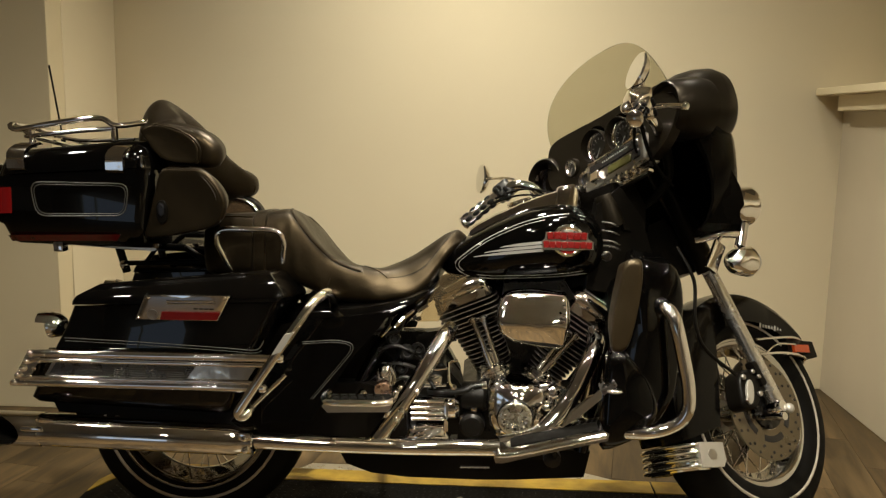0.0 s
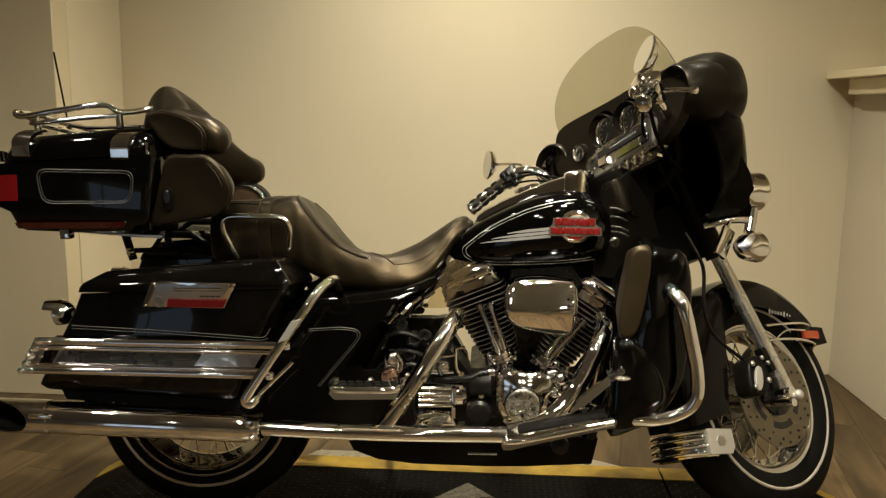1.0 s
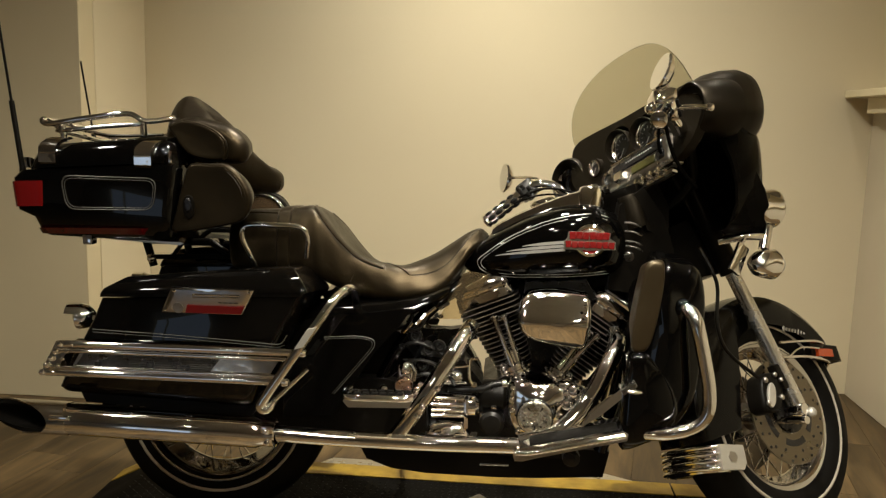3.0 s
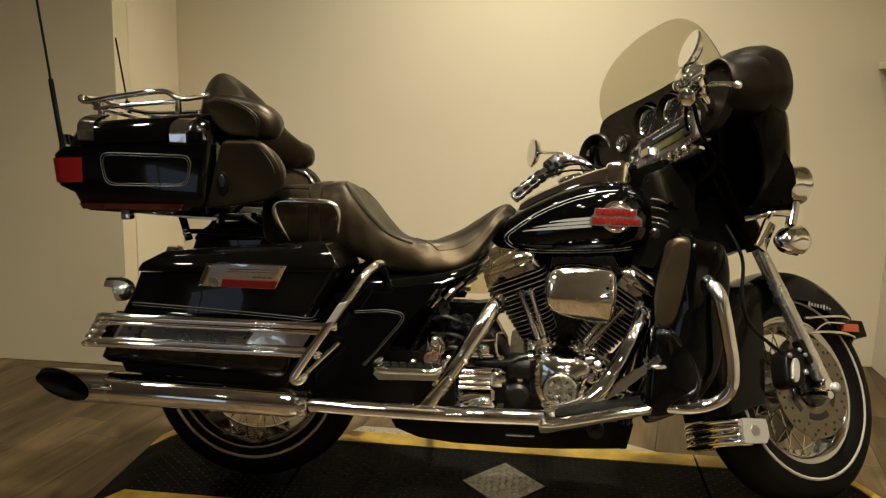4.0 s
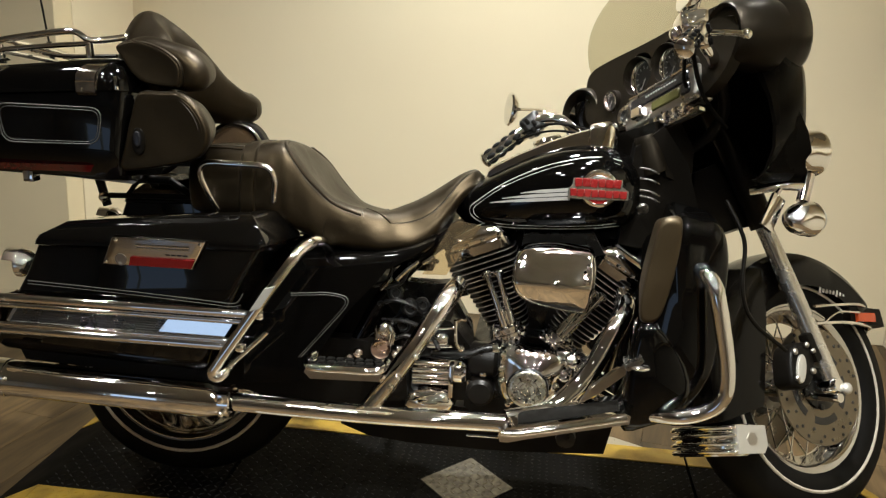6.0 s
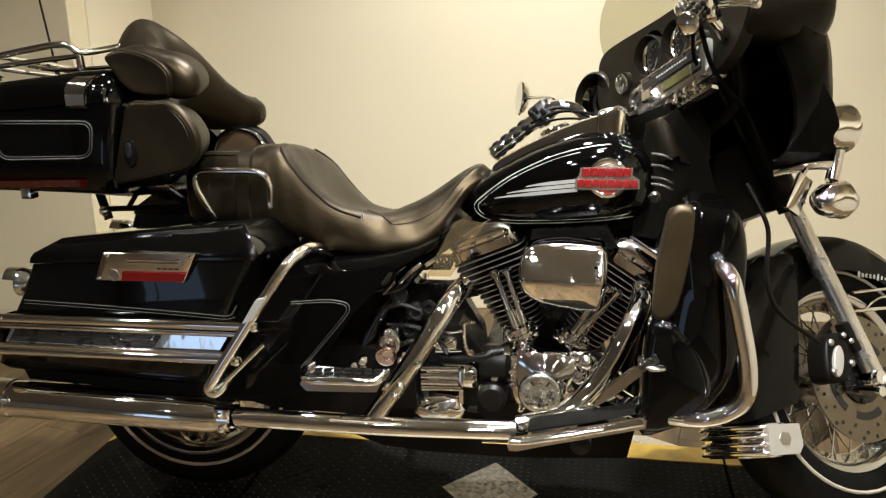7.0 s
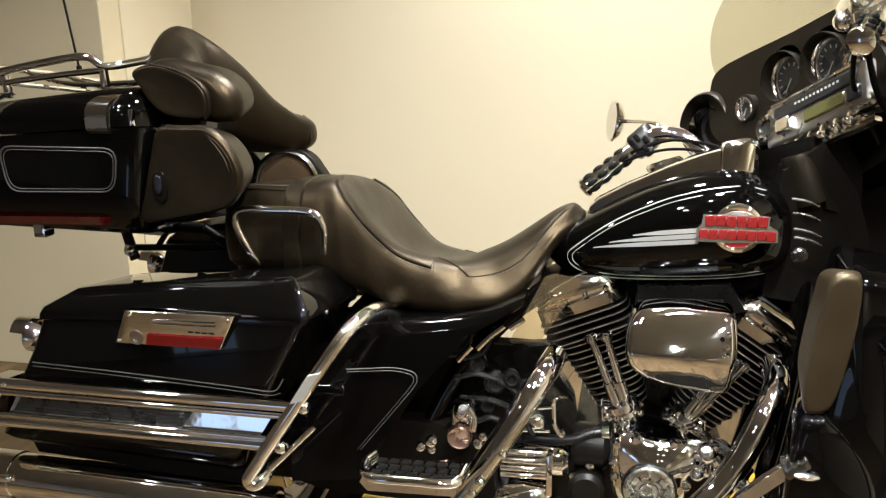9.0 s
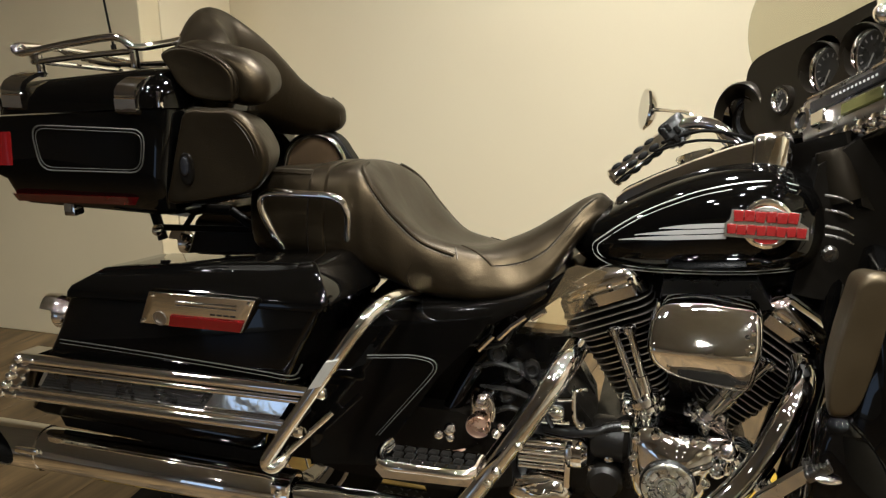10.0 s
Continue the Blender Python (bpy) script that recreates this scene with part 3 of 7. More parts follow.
def wheel(name, centre, m, radius, discs, rim=1.0, wide=1.0):
    tyre = part(name, lathe([(0.205, -0.046), (0.222, -0.062), (0.248, -0.067), (radius - 0.03, -0.061), (radius - 0.012, -0.044), (radius - 0.002, -0.02), (radius, 0), (radius - 0.002, 0.02), (radius - 0.012, 0.044), (radius - 0.03, 0.061), (0.248, 0.067), (0.222, 0.062), (0.205, 0.046)], centre, seg=72, closed=True), RUBBER, bike, "black tyre with a thin white sidewall ring", m)
    bm = bmesh.new()
    for h in (-0.0665, 0.0665):
        tube([Vector(centre) + Vector((0.2545 * math.cos(q), h, 0.2545 * math.sin(q))) for q in (2 * math.pi * k / 48 for k in range(48))], 0.0045, 6, 1, True, bm, squash=1)
    part("whitewall_ring", bm, WHITEWALL, tyre)
    part("rim", lathe([(r * rim, h * wide) for r, h in [(0.212, -0.052), (0.214, -0.046), (0.205, -0.042), (0.196, -0.036), (0.19, -0.02), (0.178, -0.008), (0.176, 0), (0.178, 0.008), (0.19, 0.02), (0.196, 0.036), (0.205, 0.042), (0.214, 0.046), (0.212, 0.052), (0.203, 0.05), (0.188, 0.034), (0.184, 0.02), (0.17, 0.008), (0.168, 0), (0.17, -0.008), (0.184, -0.02), (0.188, -0.034), (0.203, -0.05)]], centre, seg=64, closed=True), RIM, tyre, "polished chrome rim")
    part("hub", lathe([(0.02, -0.075), (0.045, -0.07), (0.05, -0.055), (0.032, -0.045), (0.03, 0.045), (0.05, 0.055), (0.045, 0.07), (0.02, 0.075)], centre, seg=28), DULL, tyre)
    me = put("spoke", tube([(0, 0, 0), (0, 0, 1)], 0.0021, 6, 1), CHROME)
    for k in range(40):
        side = -1 if k % 2 else 1
        q = 2 * math.pi * k / 40
        lean = 0.5 if (k // 2) % 2 else -0.5
        a = Vector((0.045 * math.cos(q + lean), side * 0.048, 0.045 * math.sin(q + lean)))
        b = Vector((0.18 * math.cos(q), side * 0.006, 0.18 * math.sin(q)))
        o = new("spoke", me)
        o.parent = tyre
        o.matrix_basis = Matrix.Translation(Vector(centre) + a) @ (b - a).to_track_quat("Z", "Y").to_matrix().to_4x4() @ Matrix.Diagonal((1, 1, (b - a).length, 1))
    for side in discs:
        bm = lathe([(0.062, 0.0), (0.146, 0.0), (0.146, 0.005), (0.062, 0.005)], Vector(centre) + Vector((0, side * 0.088, 0)), seg=64, closed=True)
        disc = part("brake_disc", bm, STAIN, tyre, "drilled steel brake disc")
        hole = put("disc_hole", lathe([(0.0042, 0), (0.0042, 0.0012), (0.0, 0.0012)], seg=10), FACE)
        for k in range(40):
            q = 2 * math.pi * (k + 0.3 * (k % 2)) / 40
            r = (0.112, 0.137, 0.124, 0.135)[k % 4]
            o = new("disc_hole", hole)
            o.parent = disc
            o.location = Vector(centre) + Vector((r * math.cos(q), side * 0.088 - (0.0052 if side < 0 else -0.0052), r * math.sin(q)))
        slot = bmesh.new()
        path = [Vector((0.088 * math.cos(radians(a)), 0, 0.088 * math.sin(radians(a)))) for a in range(-26, 27, 4)]
        tube(path, 0.0095, 10, 1, False, slot, squash=1.0)
        for v in slot.verts:
            v.co.y *= 0.12
        slot = put("disc_slot", slot, FACE)
        for k in range(5):
            o = new("disc_slot", slot)
            o.parent = disc
            o.matrix_basis = Matrix.Translation(Vector(centre) + Vector((0, side * 0.088 - (0.0052 if side < 0 else -0.0052), 0))) @ Matrix.Rotation(radians(72 * k + 10), 4, "Y")
        bm = lathe([(0.0, 0.0), (0.060, 0.0), (0.060, 0.010), (0.045, 0.014), (0.03, 0.022), (0.0, 0.022)], Vector(centre) + Vector((0, side * 0.088, 0)), (0, side, 0), 32)
        for k in range(5):
            q = radians(72 * k + 46)
            lathe([(0, 0), (0.0075, 0), (0.0075, 0.006), (0, 0.008)], Vector(centre) + Vector((0.055 * math.cos(q), side * 0.098, 0.055 * math.sin(q))), (0, side, 0), 10, bm)
        part("disc_carrier", bm, GREASE, tyre)
    return tyre


wheel("rear_wheel", REAR, REAR_TILT, 0.323, (), 1.075, 1.34)
wheel("front_wheel", FRONT, FRONT_TILT, 0.323, (-1, 1))

# rear mudguard between the bags
arc = [(REAR.x + 0.335 * math.cos(q), REAR.z + 0.335 * math.sin(q)) for q in (radians(a) for a in range(20, 200, 12))]
inner = [(REAR.x + 0.325 * math.cos(q), REAR.z + 0.325 * math.sin(q)) for q in (radians(a) for a in range(20, 200, 12))]
bm = bmesh.new()
rings = []
for (x, z), (u, w) in zip(arc, inner):
    rings.append([Vector((x, -0.085, z - 0.02)), Vector((x, -0.06, z)), Vector((x, 0.06, z)), Vector((x, 0.085, z - 0.02)), Vector((u, 0.06, w)), Vector((u, -0.06, w))])
part("rear_fender", skin(bm, rings), PAINT, bike)

# ---- saddlebags ----
def saddlebag(side):
    s = -side  # side -1: right
    m = Matrix() if side < 0 else MIRRORED
    body = part("saddlebag", soften(stack([(0.462, 0.448, -1.105, -0.612, -0.395, -0.17, 0.03), (0.475, 0.462, -1.108, -0.607, -0.408, -0.165, 0.022), (0.56, 0.56, -1.055, -0.567, -0.428, -0.16, 0.018), (0.656, 0.66, -0.996, -0.518, -0.431, -0.16, 0.016), (0.712, 0.733, -0.974, -0.478, -0.425, -0.16, 0.016)]), 0.006, 2, 40), PAINT, bike, "glossy black hard saddlebag")
    lid = part("lid", soften(stack([(0.714, 0.735, -0.978, -0.470, -0.430, -0.16, 0.014), (0.725, 0.746, -0.974, -0.464, -0.431, -0.16, 0.014), (0.736, 0.757, -0.966, -0.467, -0.426, -0.165, 0.010), (0.764, 0.804, -0.930, -0.507, -0.373, -0.19, 0.006), (0.769, 0.809, -0.89, -0.527, -0.345, -0.2, 0.006)]), 0.004, 2, 18), PAINT, body, "glossy black lid with a chamfered edge")
    tube([(-0.995, -0.4305, 0.632), (-0.80, -0.4315, 0.627), (-0.6, -0.432, 0.619), (-0.545, -0.432, 0.616), (-0.525, -0.432, 0.620), (-0.512, -0.432, 0.640)], 0.0012, 6, 4, False, pin := bmesh.new())
    tube([(-0.995, -0.4305, 0.625), (-0.80, -0.4315, 0.620), (-0.6, -0.432, 0.612), (-0.540, -0.432, 0.609), (-0.518, -0.432, 0.615)], 0.0008, 6, 4, False, pin)
    part("pinstripe", pin, DARK_STRIPE, body)
    tip = Matrix.Translation((0, -0.43, 0.71)) @ Matrix.Rotation(radians(9), 4, "X") @ Matrix.Translation((0, 0.43, -0.71))
    plaque = part("reflector_plaque", pillow([(-0.818, 0.685), (-0.787, 0.748), (-0.70, 0.749), (-0.584, 0.750), (-0.619, 0.687), (-0.72, 0.686)], -0.442, -0.425, 0.25, 0.004, 0.0015, 3), CHROME, body, "chrome plaque with a red reflector", tip)
    part("reflector", prism([(-0.749, 0.708), (-0.609, 0.709), (-0.619, 0.690), (-0.755, 0.688)], -0.447, -0.438, 0.003, 2), RED, plaque, "red reflector bar")
    for x, z in ((-0.779, 0.741), (-0.596, 0.743), (-0.808, 0.691)):
        part("rivet", ball((x, -0.443, z), 0.0045, seg=10), CHROME, plaque)
    part("emblem", lathe([(0.0, 0), (0.013, 0), (0.013, 0.004), (0.009, 0.004), (0.009, 0.002), (0, 0.002)], (-0.773, -0.441, 0.699), seg=20), DULL, plaque)
    for k in range(4):
        part("script_bar", block((0.010, 0.0015, 0.0035), (-0.668 + 0.0125 * k, -0.4432, 0.7165), 0.0005, 1), FACE, plaque)
    for z in (0.735, 0.7285):
        part("plaque_bar", tube([(-0.735, -0.4435, z - 0.001), (-0.62, -0.4435, z + 0.001)], 0.0022, 8, 1), CHROME, plaque)
    # guard rails with a ribbed chrome panel between them
    rail = part("guard_rail", tube([(-1.066, -0.452, 0.594), (-0.48, -0.456, 0.601)], 0.0105, 12, 1), CHROME, body, "chrome bag rails")
    part("lower_rail", tube([(-1.113, -0.452, 0.521), (-0.523, -0.456, 0.526)], 0.0105, 12, 1), CHROME, rail)
    part("rail_bead", tube([(-1.066, -0.456, 0.578), (-0.49, -0.458, 0.583)], 0.006, 12, 1), CHROME, rail)
    part("rail_bead", tube([(-1.10, -0.456, 0.535), (-0.52, -0.458, 0.540)], 0.005, 12, 1), CHROME, rail)
    part("rail_end", prism([(-1.073, 0.603), (-1.035, 0.603), (-1.085, 0.512), (-1.123, 0.512)], -0.458, -0.40, 0.006, 2), CHROME, rail)
    for k in range(5):
        f = k / 4
        part("rail_bolt", ball((-1.063 - 0.05 * f, -0.462, 0.594 - 0.073 * f), 0.0085, seg=12), CHROME, rail)
        part("rail_bolt", ball((-1.035 - 0.05 * f, -0.460, 0.594 - 0.073 * f), 0.006, seg=12), CHROME, rail)
    for x, z in ((-0.475, 0.601), (-0.518, 0.526)):
        part("rail_cap", lathe([(0, 0), (0.011, 0), (0.012, 0.01), (0.008, 0.016), (0, 0.017)], (x, -0.456, z), (1, 0, 0), 16), CHROME, rail)
    lean = Matrix.Translation((0, -0.447, 0.556)) @ Matrix.Rotation(radians(-4.5), 4, "X") @ Matrix.Translation((0, 0.447, -0.556))
    panel = part("ribbed_panel", prism([(-1.020, 0.577), (-0.528, 0.579), (-0.553, 0.538), (-1.045, 0.533)], -0.447, -0.443, 0.001, 1), CHROME, rail, "ribbed chrome panel between the rails", lean)
    # added dark plate: dims the left two thirds, only the right third mirrors brightly
    part("rib_backing", prism([(-1.012, 0.573), (-0.672, 0.575), (-0.698, 0.541), (-1.035, 0.537)], -0.4482, -0.4472, 0, 1), RIBBED, panel)
    for k in range(7):
        z = 0.540 + 0.0054 * k
        part("rib", tube([(-1.035 + 0.67 * (z - 0.535), -0.4475, z), (-0.70 + 0.67 * (z - 0.535), -0.4475, z + 0.001)], 0.0019, 6, 1), RIBBED, panel)
    upper = [(-0.400, -0.12, 0.672), (-0.388, -0.20, 0.690), (-0.371, -0.32, 0.735), (-0.370, -0.39, 0.752), (-0.386, -0.426, 0.743), (-0.404, -0.445, 0.722)] if side < 0 else []
    guard = part("saddlebag_guard", tube(upper + [ (-0.453, -0.458, 0.649), (-0.554, -0.466, 0.499), (-0.570, -0.466, 0.470), (-0.560, -0.462, 0.460), (-0.548, -0.452, 0.470), (-0.545, -0.43, 0.480)], 0.0118, 14, 6), CHROME, bike, "chrome saddlebag guard tube")
    part("guard_stay", tube([(-0.545, -0.445, 0.476), (-0.465, -0.42, 0.555)], 0.0062, 10, 1), CHROME, guard)
    part("guard_clamp", prism([(-0.452, 0.668), (-0.430, 0.674), (-0.462, 0.625), (-0.484, 0.618)], -0.474, -0.445, 0.006, 2), FORK, guard)
    # rear marker lamp behind the bag
    aim, seat_at = Vector((-1, 0, 0.05)), Vector((-1.055, -0.30, 0.628))
    tl = part("turn_signal", lathe([(0.0, 0.0), (0.010, 0.0), (0.022, 0.006), (0.030, 0.018), (0.0335, 0.034), (0.0335, 0.040), (0.029, 0.042), (0.0, 0.042)], seat_at, aim, 28), CHROME, bike, "chrome rear turn signal with a small hood")
    part("turn_lens", lathe([(0.0, 0.054), (0.018, 0.051), (0.028, 0.042), (0.0, 0.040)], seat_at, aim, 24), material("smoked_lens", (0.25, 0.20, 0.14), 0.15, 0, 0.4), tl)
    hood = bmesh.new()
    skin(hood, [[seat_at + aim * h + Vector((0, (r + d) * math.cos(radians(q)), (r + d) * math.sin(radians(q)))) for q in range(20, 161, 14) for d in (0.0,)] + [seat_at + aim * h + Vector((0, r * 0.95 * math.cos(radians(q)), r * 0.95 * math.sin(radians(q)))) for q in range(160, 19, -14)] for h, r in ((0.036, 0.034), (0.05, 0.0335), (0.068, 0.032))])
    part("signal_hood", hood, CHROME, tl)
    part("signal_stalk", tube([seat_at + Vector((0.01, 0.0, 0)), seat_at + Vector((0.03, 0.05, -0.005)), seat_at + Vector((0.05, 0.12, -0.01))], 0.009, 10, 4), CHROME, tl)
    if side > 0:
        for o in (body, guard, tl):
            o.matrix_basis = Matrix.Translation((-0.10, 0, -0.03)) @ MIRRORED
    return body


saddlebag(-1)
saddlebag(1)

# ---- top box ----
body = part("top_box", soften(stack([(0.838, 0.832, -1.205, -0.86, -0.255, 0.24, 0.035), (0.85, 0.845, -1.214, -0.848, -0.266, 0.262, 0.03), (0.885, 0.885, -1.226, -0.846, -0.274, 0.272, 0.028), (0.902, 0.906, -1.266, -0.845, -0.278, 0.278, 0.03), (0.985, 1.002, -1.275, -0.832, -0.2765, 0.2765, 0.03), (1.004, 1.034, -1.262, -0.828, -0.275, 0.275, 0.045)], n=8), 0.004, 2, 50), PAINT, bike, "glossy black top box with wrap-round lamps")
lid = part("lid", soften(stack([(1.007, 1.037, -1.254, -0.825, -0.280, 0.280, 0.09), (1.03, 1.055, -1.245, -0.826, -0.280, 0.280, 0.09), (1.055, 1.088, -1.232, -0.829, -0.274, 0.274, 0.09), (1.070, 1.109, -1.212, -0.838, -0.254, 0.254, 0.09), (1.078, 1.117, -1.165, -0.86, -0.205, 0.205, 0.09)], n=8), 0.004, 2, 50), PAINT, body)
for x0, x1 in ((-0.937, -0.893), (-1.188, -1.143)):
    own = bmesh.new()
    rings = []
    for z, y, w in ((1.022, -0.279, 0.0), (1.026, -0.286, 0.0), (1.040, -0.2885, 0.001), (1.049, -0.289, 0.001), (1.051, -0.286, 0.001), (1.053, -0.289, 0.002), (1.064, -0.2885, 0.003), (1.076, -0.284, 0.008), (1.086, -0.274, 0.016), (1.093, -0.258, 0.022), (1.097, -0.24, 0.024)):
        lo, hi = x0 + 1.0 * w, x1 + 0.9 * w
        rings.append([Vector((lo, y, z)), Vector((hi, y, z)), Vector((hi, y + 0.012, z - 0.004)), Vector((lo, y + 0.012, z - 0.004))])
    skin(own, rings)
    part("hinge", soften(own, 0.0025, 2, 40), CHROME, lid, "chrome hinge cover")
part("hinge_line", block((0.006, 0.014, 0.03), (-0.845, -0.279, 1.05), 0.002), CHROME, lid)
part("tail_lamp", soften(stack([(0.909, 0.914, -1.272, -1.172, -0.2815, -0.16, 0.03), (0.974, 0.980, -1.278, -1.172, -0.2815, -0.16, 0.03)], n=6), 0.004), RED, body, "red wrap-round tail lamp")
part("tail_lamp", soften(stack([(0.909, 0.914, -1.263, -1.176, 0.16, 0.268, 0.05), (0.975, 0.980, -1.268, -1.176, 0.16, 0.280, 0.05)], n=6), 0.004), RED, body, "red wrap-round tail lamp")
part("lamp_strip", soften(stack([(0.841, 0.849, -1.212, -0.910, -0.270, -0.2, 0.03), (0.856, 0.865, -1.216, -0.907, -0.279, -0.2, 0.03)], n=5), 0.003), DARK_RED, body, "dark red side lamp strip")
def rounded_outline(pts, k=0.12):
    """Corner-rounded polygon through which a thin line is laid."""
    out = []
    n = len(pts)
    for i in range(n):
        a, b, c = (Vector((*pts[j % n], 0)) for j in (i - 1, i, i + 1))
        d1, d2 = (a - b), (c - b)
        r = min(0.028, d1.length / 3, d2.length / 3)
        p, q = b + d1.normalized() * r, b + d2.normalized() * r
        for t in (0, 0.25, 0.5, 0.75, 1):
            v = (1 - t) ** 2 * p + 2 * t * (1 - t) * b + t * t * q
            out.append((v.x, v.y))
    return out
ins = rounded_outline([(-1.137, 0.994), (-0.884, 0.994), (-0.896, 0.913), (-1.125, 0.907)])
bm = outline_tube(ins, -0.2782, 0.0016, sub=1)
ins2 = rounded_outline([(-1.131, 0.988), (-0.89, 0.988), (-0.901, 0.918), (-1.12, 0.913)])
outline_tube(ins2, -0.2780, 0.0009, bm, sub=1)
part("pinstripe", bm, DARK_STRIPE, body, "pewter pinstripe frame")
part("latch_plate", block((0.024, 0.03, 0.03), (-1.262, -0.2, 1.03), 0.006), CHROME, body)
part("box_bumper", prism([(-1.225, 0.838), (-1.20, 0.832), (-0.90, 0.832), (-0.85, 0.818), (-0.86, 0.812), (-0.95, 0.816), (-1.12, 0.824)], -0.2, 0.2, 0.004), CHROME, bike, "chrome plate under the top box")
part("box_foot", block((0.026, 0.03, 0.03), (-1.085, -0.245, 0.828), 0.004), CHROME, bike)
for y in (-0.13, 0.13):
    bm = tube([(-0.985, y, 0.815), (-0.965, y, 0.74)], 0.011, 10, 1)
    tube([(-0.985, y, 0.812), (-0.80, y, 0.812)], 0.010, 10, 1, False, bm)
    tube([(-0.80, y, 0.812), (-0.72, y, 0.76)], 0.009, 10, 1, False, bm)
    tube([(-0.97, y, 0.765), (-0.75, y, 0.775)], 0.007, 10, 1, False, bm)
    tube([(-0.88, y, 0.81), (-0.91, y, 0.77)], 0.006, 10, 1, False, bm)
    part("box_bracket", bm, SATIN, bike)
part("bracket_bolt", ball((-0.962, -0.15, 0.765), 0.013), CHROME, bike)

# luggage rack
bm = bmesh.new()
top = [(-0.885, -0.10, 1.166), (-0.905, -0.15, 1.15), (-0.944, -0.2, 1.137), (-0.987, -0.2, 1.155), (-1.10, -0.2, 1.140), (-1.205, -0.2, 1.122), (-1.222, -0.18, 1.138), (-1.222, 0, 1.142), (-1.222, 0.18, 1.138), (-1.205, 0.2, 1.122), (-1.10, 0.2, 1.140), (-0.987, 0.2, 1.155), (-0.944, 0.2, 1.112), (-0.925, 0.15, 1.12), (-0.915, 0.10, 1.135)]
tube(top, 0.0075, 10, 5, False, bm)
tube([(-0.944, -0.2, 1.130), (-1.05, -0.2, 1.120), (-1.165, -0.2, 1.106), (-1.19, -0.15, 1.108), (-1.19, 0.15, 1.108), (-1.165, 0.2, 1.106), (-1.05, 0.2, 1.120), (-0.944, 0.2, 1.130)], 0.006, 10, 5, False, bm)
for y in (-0.2, 0.2):
    for x, z in ((-0.948, 1.13), (-1.165, 1.108)):
        tube([(x, y, z + 0.012), (x - 0.003, y * 0.95, z - 0.03)], 0.009, 10, 1, False, bm)
    tube([(-1.222, y * 0.9, 1.138), (-1.165, y, 1.106)], 0.006, 8, 1, False, bm)
for y in (-0.07, 0.07):
    tube([(-1.222, y, 1.141), (-1.19, y, 1.128), (-1.10, y, 1.112), (-0.95, y, 1.118)], 0.005, 8, 3, False, bm)
tube([(-1.165, -0.2, 1.106), (-1.165, 0.2, 1.106)], 0.005, 8, 1, False, bm)
part("luggage_rack", bm, CHROME, bike, "chrome tubular luggage rack")

# aerials
for y, x, z, tip, r in ((-0.235, -1.262, 1.0, (-1.322, -0.235, 1.60), 0.0035), (0.235, -1.298, 1.03, (-1.335, 0.235, 1.31), 0.0030)):
    ae = part("antenna", tube([(x, y, z), (x + (tip[0] - x) * 0.3, y, z + 0.3 * (tip[2] - z))], 0.007, 10, 1), SATIN, bike, "thin black whip antenna")
    part("antenna_whip", tube([(x + (tip[0] - x) * 0.28, y, z + 0.28 * (tip[2] - z)), tip], r, 8, 1), SATIN, ae)
    part("antenna_base", lathe([(0, 0), (0.009, 0), (0.009, 0.03), (0.0075, 0.05), (0, 0.05)], (x, y, z - 0.04), (0, 0, 1), 16), SATIN, ae)

# ---- passenger backrest, speaker pods ----
pad = hull([(-0.17, -0.83, 0.04, 1.04, 1.12, 2.2), (-0.15, -0.835, 0.07, 1.0, 1.15, 2.4), (-0.10, -0.855, 0.072, 0.985, 1.18, 2.3), (-0.04, -0.885, 0.06, 0.985, 1.204, 2.1), (0.01, -0.892, 0.056, 0.98, 1.206, 2.1), (0.05, -0.876, 0.066, 0.97, 1.188, 2.2), (0.09, -0.858, 0.072, 0.955, 1.154, 2.2), (0.13, -0.842, 0.076, 0.935, 1.108, 2.3), (0.165, -0.825, 0.080, 0.922, 1.062, 2.4), (0.20, -0.80, 0.086, 0.914, 1.020, 2.7), (0.235, -0.785, 0.085, 0.911, 1.005, 2.8), (0.262, -0.78, 0.078, 0.914, 0.995, 2.7), (0.278, -0.778, 0.058, 0.922, 0.98, 2.4), (0.287, -0.778, 0.025, 0.937, 0.963, 2.2)], 5, 36, axis="y")
for v in pad.verts:
    # two soft creases fan out below the crest
    for cx, cy, w in ((-0.845, -0.03, 0.016), (-0.825, 0.02, 0.02)):
        f = math.exp(-((v.co.x - cx + 0.25 * (v.co.z - 1.15)) / w) ** 2) * min(1.0, max(0.0, (v.co.z - 1.08) / 0.05))
        v.co.z -= 0.004 * f
backrest = part("backrest", pad, LEATHER, bike, "padded black vinyl passenger backrest")
part("end_seam", tube([(-0.735, 0.262, 0.995), (-0.712, 0.24, 0.985), (-0.704, 0.225, 0.960), (-0.708, 0.225, 0.935), (-0.735, 0.245, 0.922)], 0.0022, 6, 5), LEATHER, backrest)
EAR = [(-0.862, 1.136), (-0.822, 1.151), (-0.772, 1.145), (-0.718, 1.129), (-0.680, 1.096), (-0.671, 1.062), (-0.684, 1.038), (-0.716, 1.032), (-0.738, 1.034), (-0.795, 1.040), (-0.832, 1.065), (-0.851, 1.105)]
side_pad = part("side_bolster", pillow(smooth_outline(EAR, 4), -0.222, -0.10, 0.25, 0.042, 0.002, 8, None, 0.80), LEATHER, backrest, "flat-faced piped side bolster")
EAR_FACE = [(-0.866, 1.128), (-0.826, 1.143), (-0.775, 1.132), (-0.738, 1.114), (-0.718, 1.092), (-0.715, 1.064), (-0.726, 1.044), (-0.795, 1.048), (-0.830, 1.070), (-0.850, 1.100)]
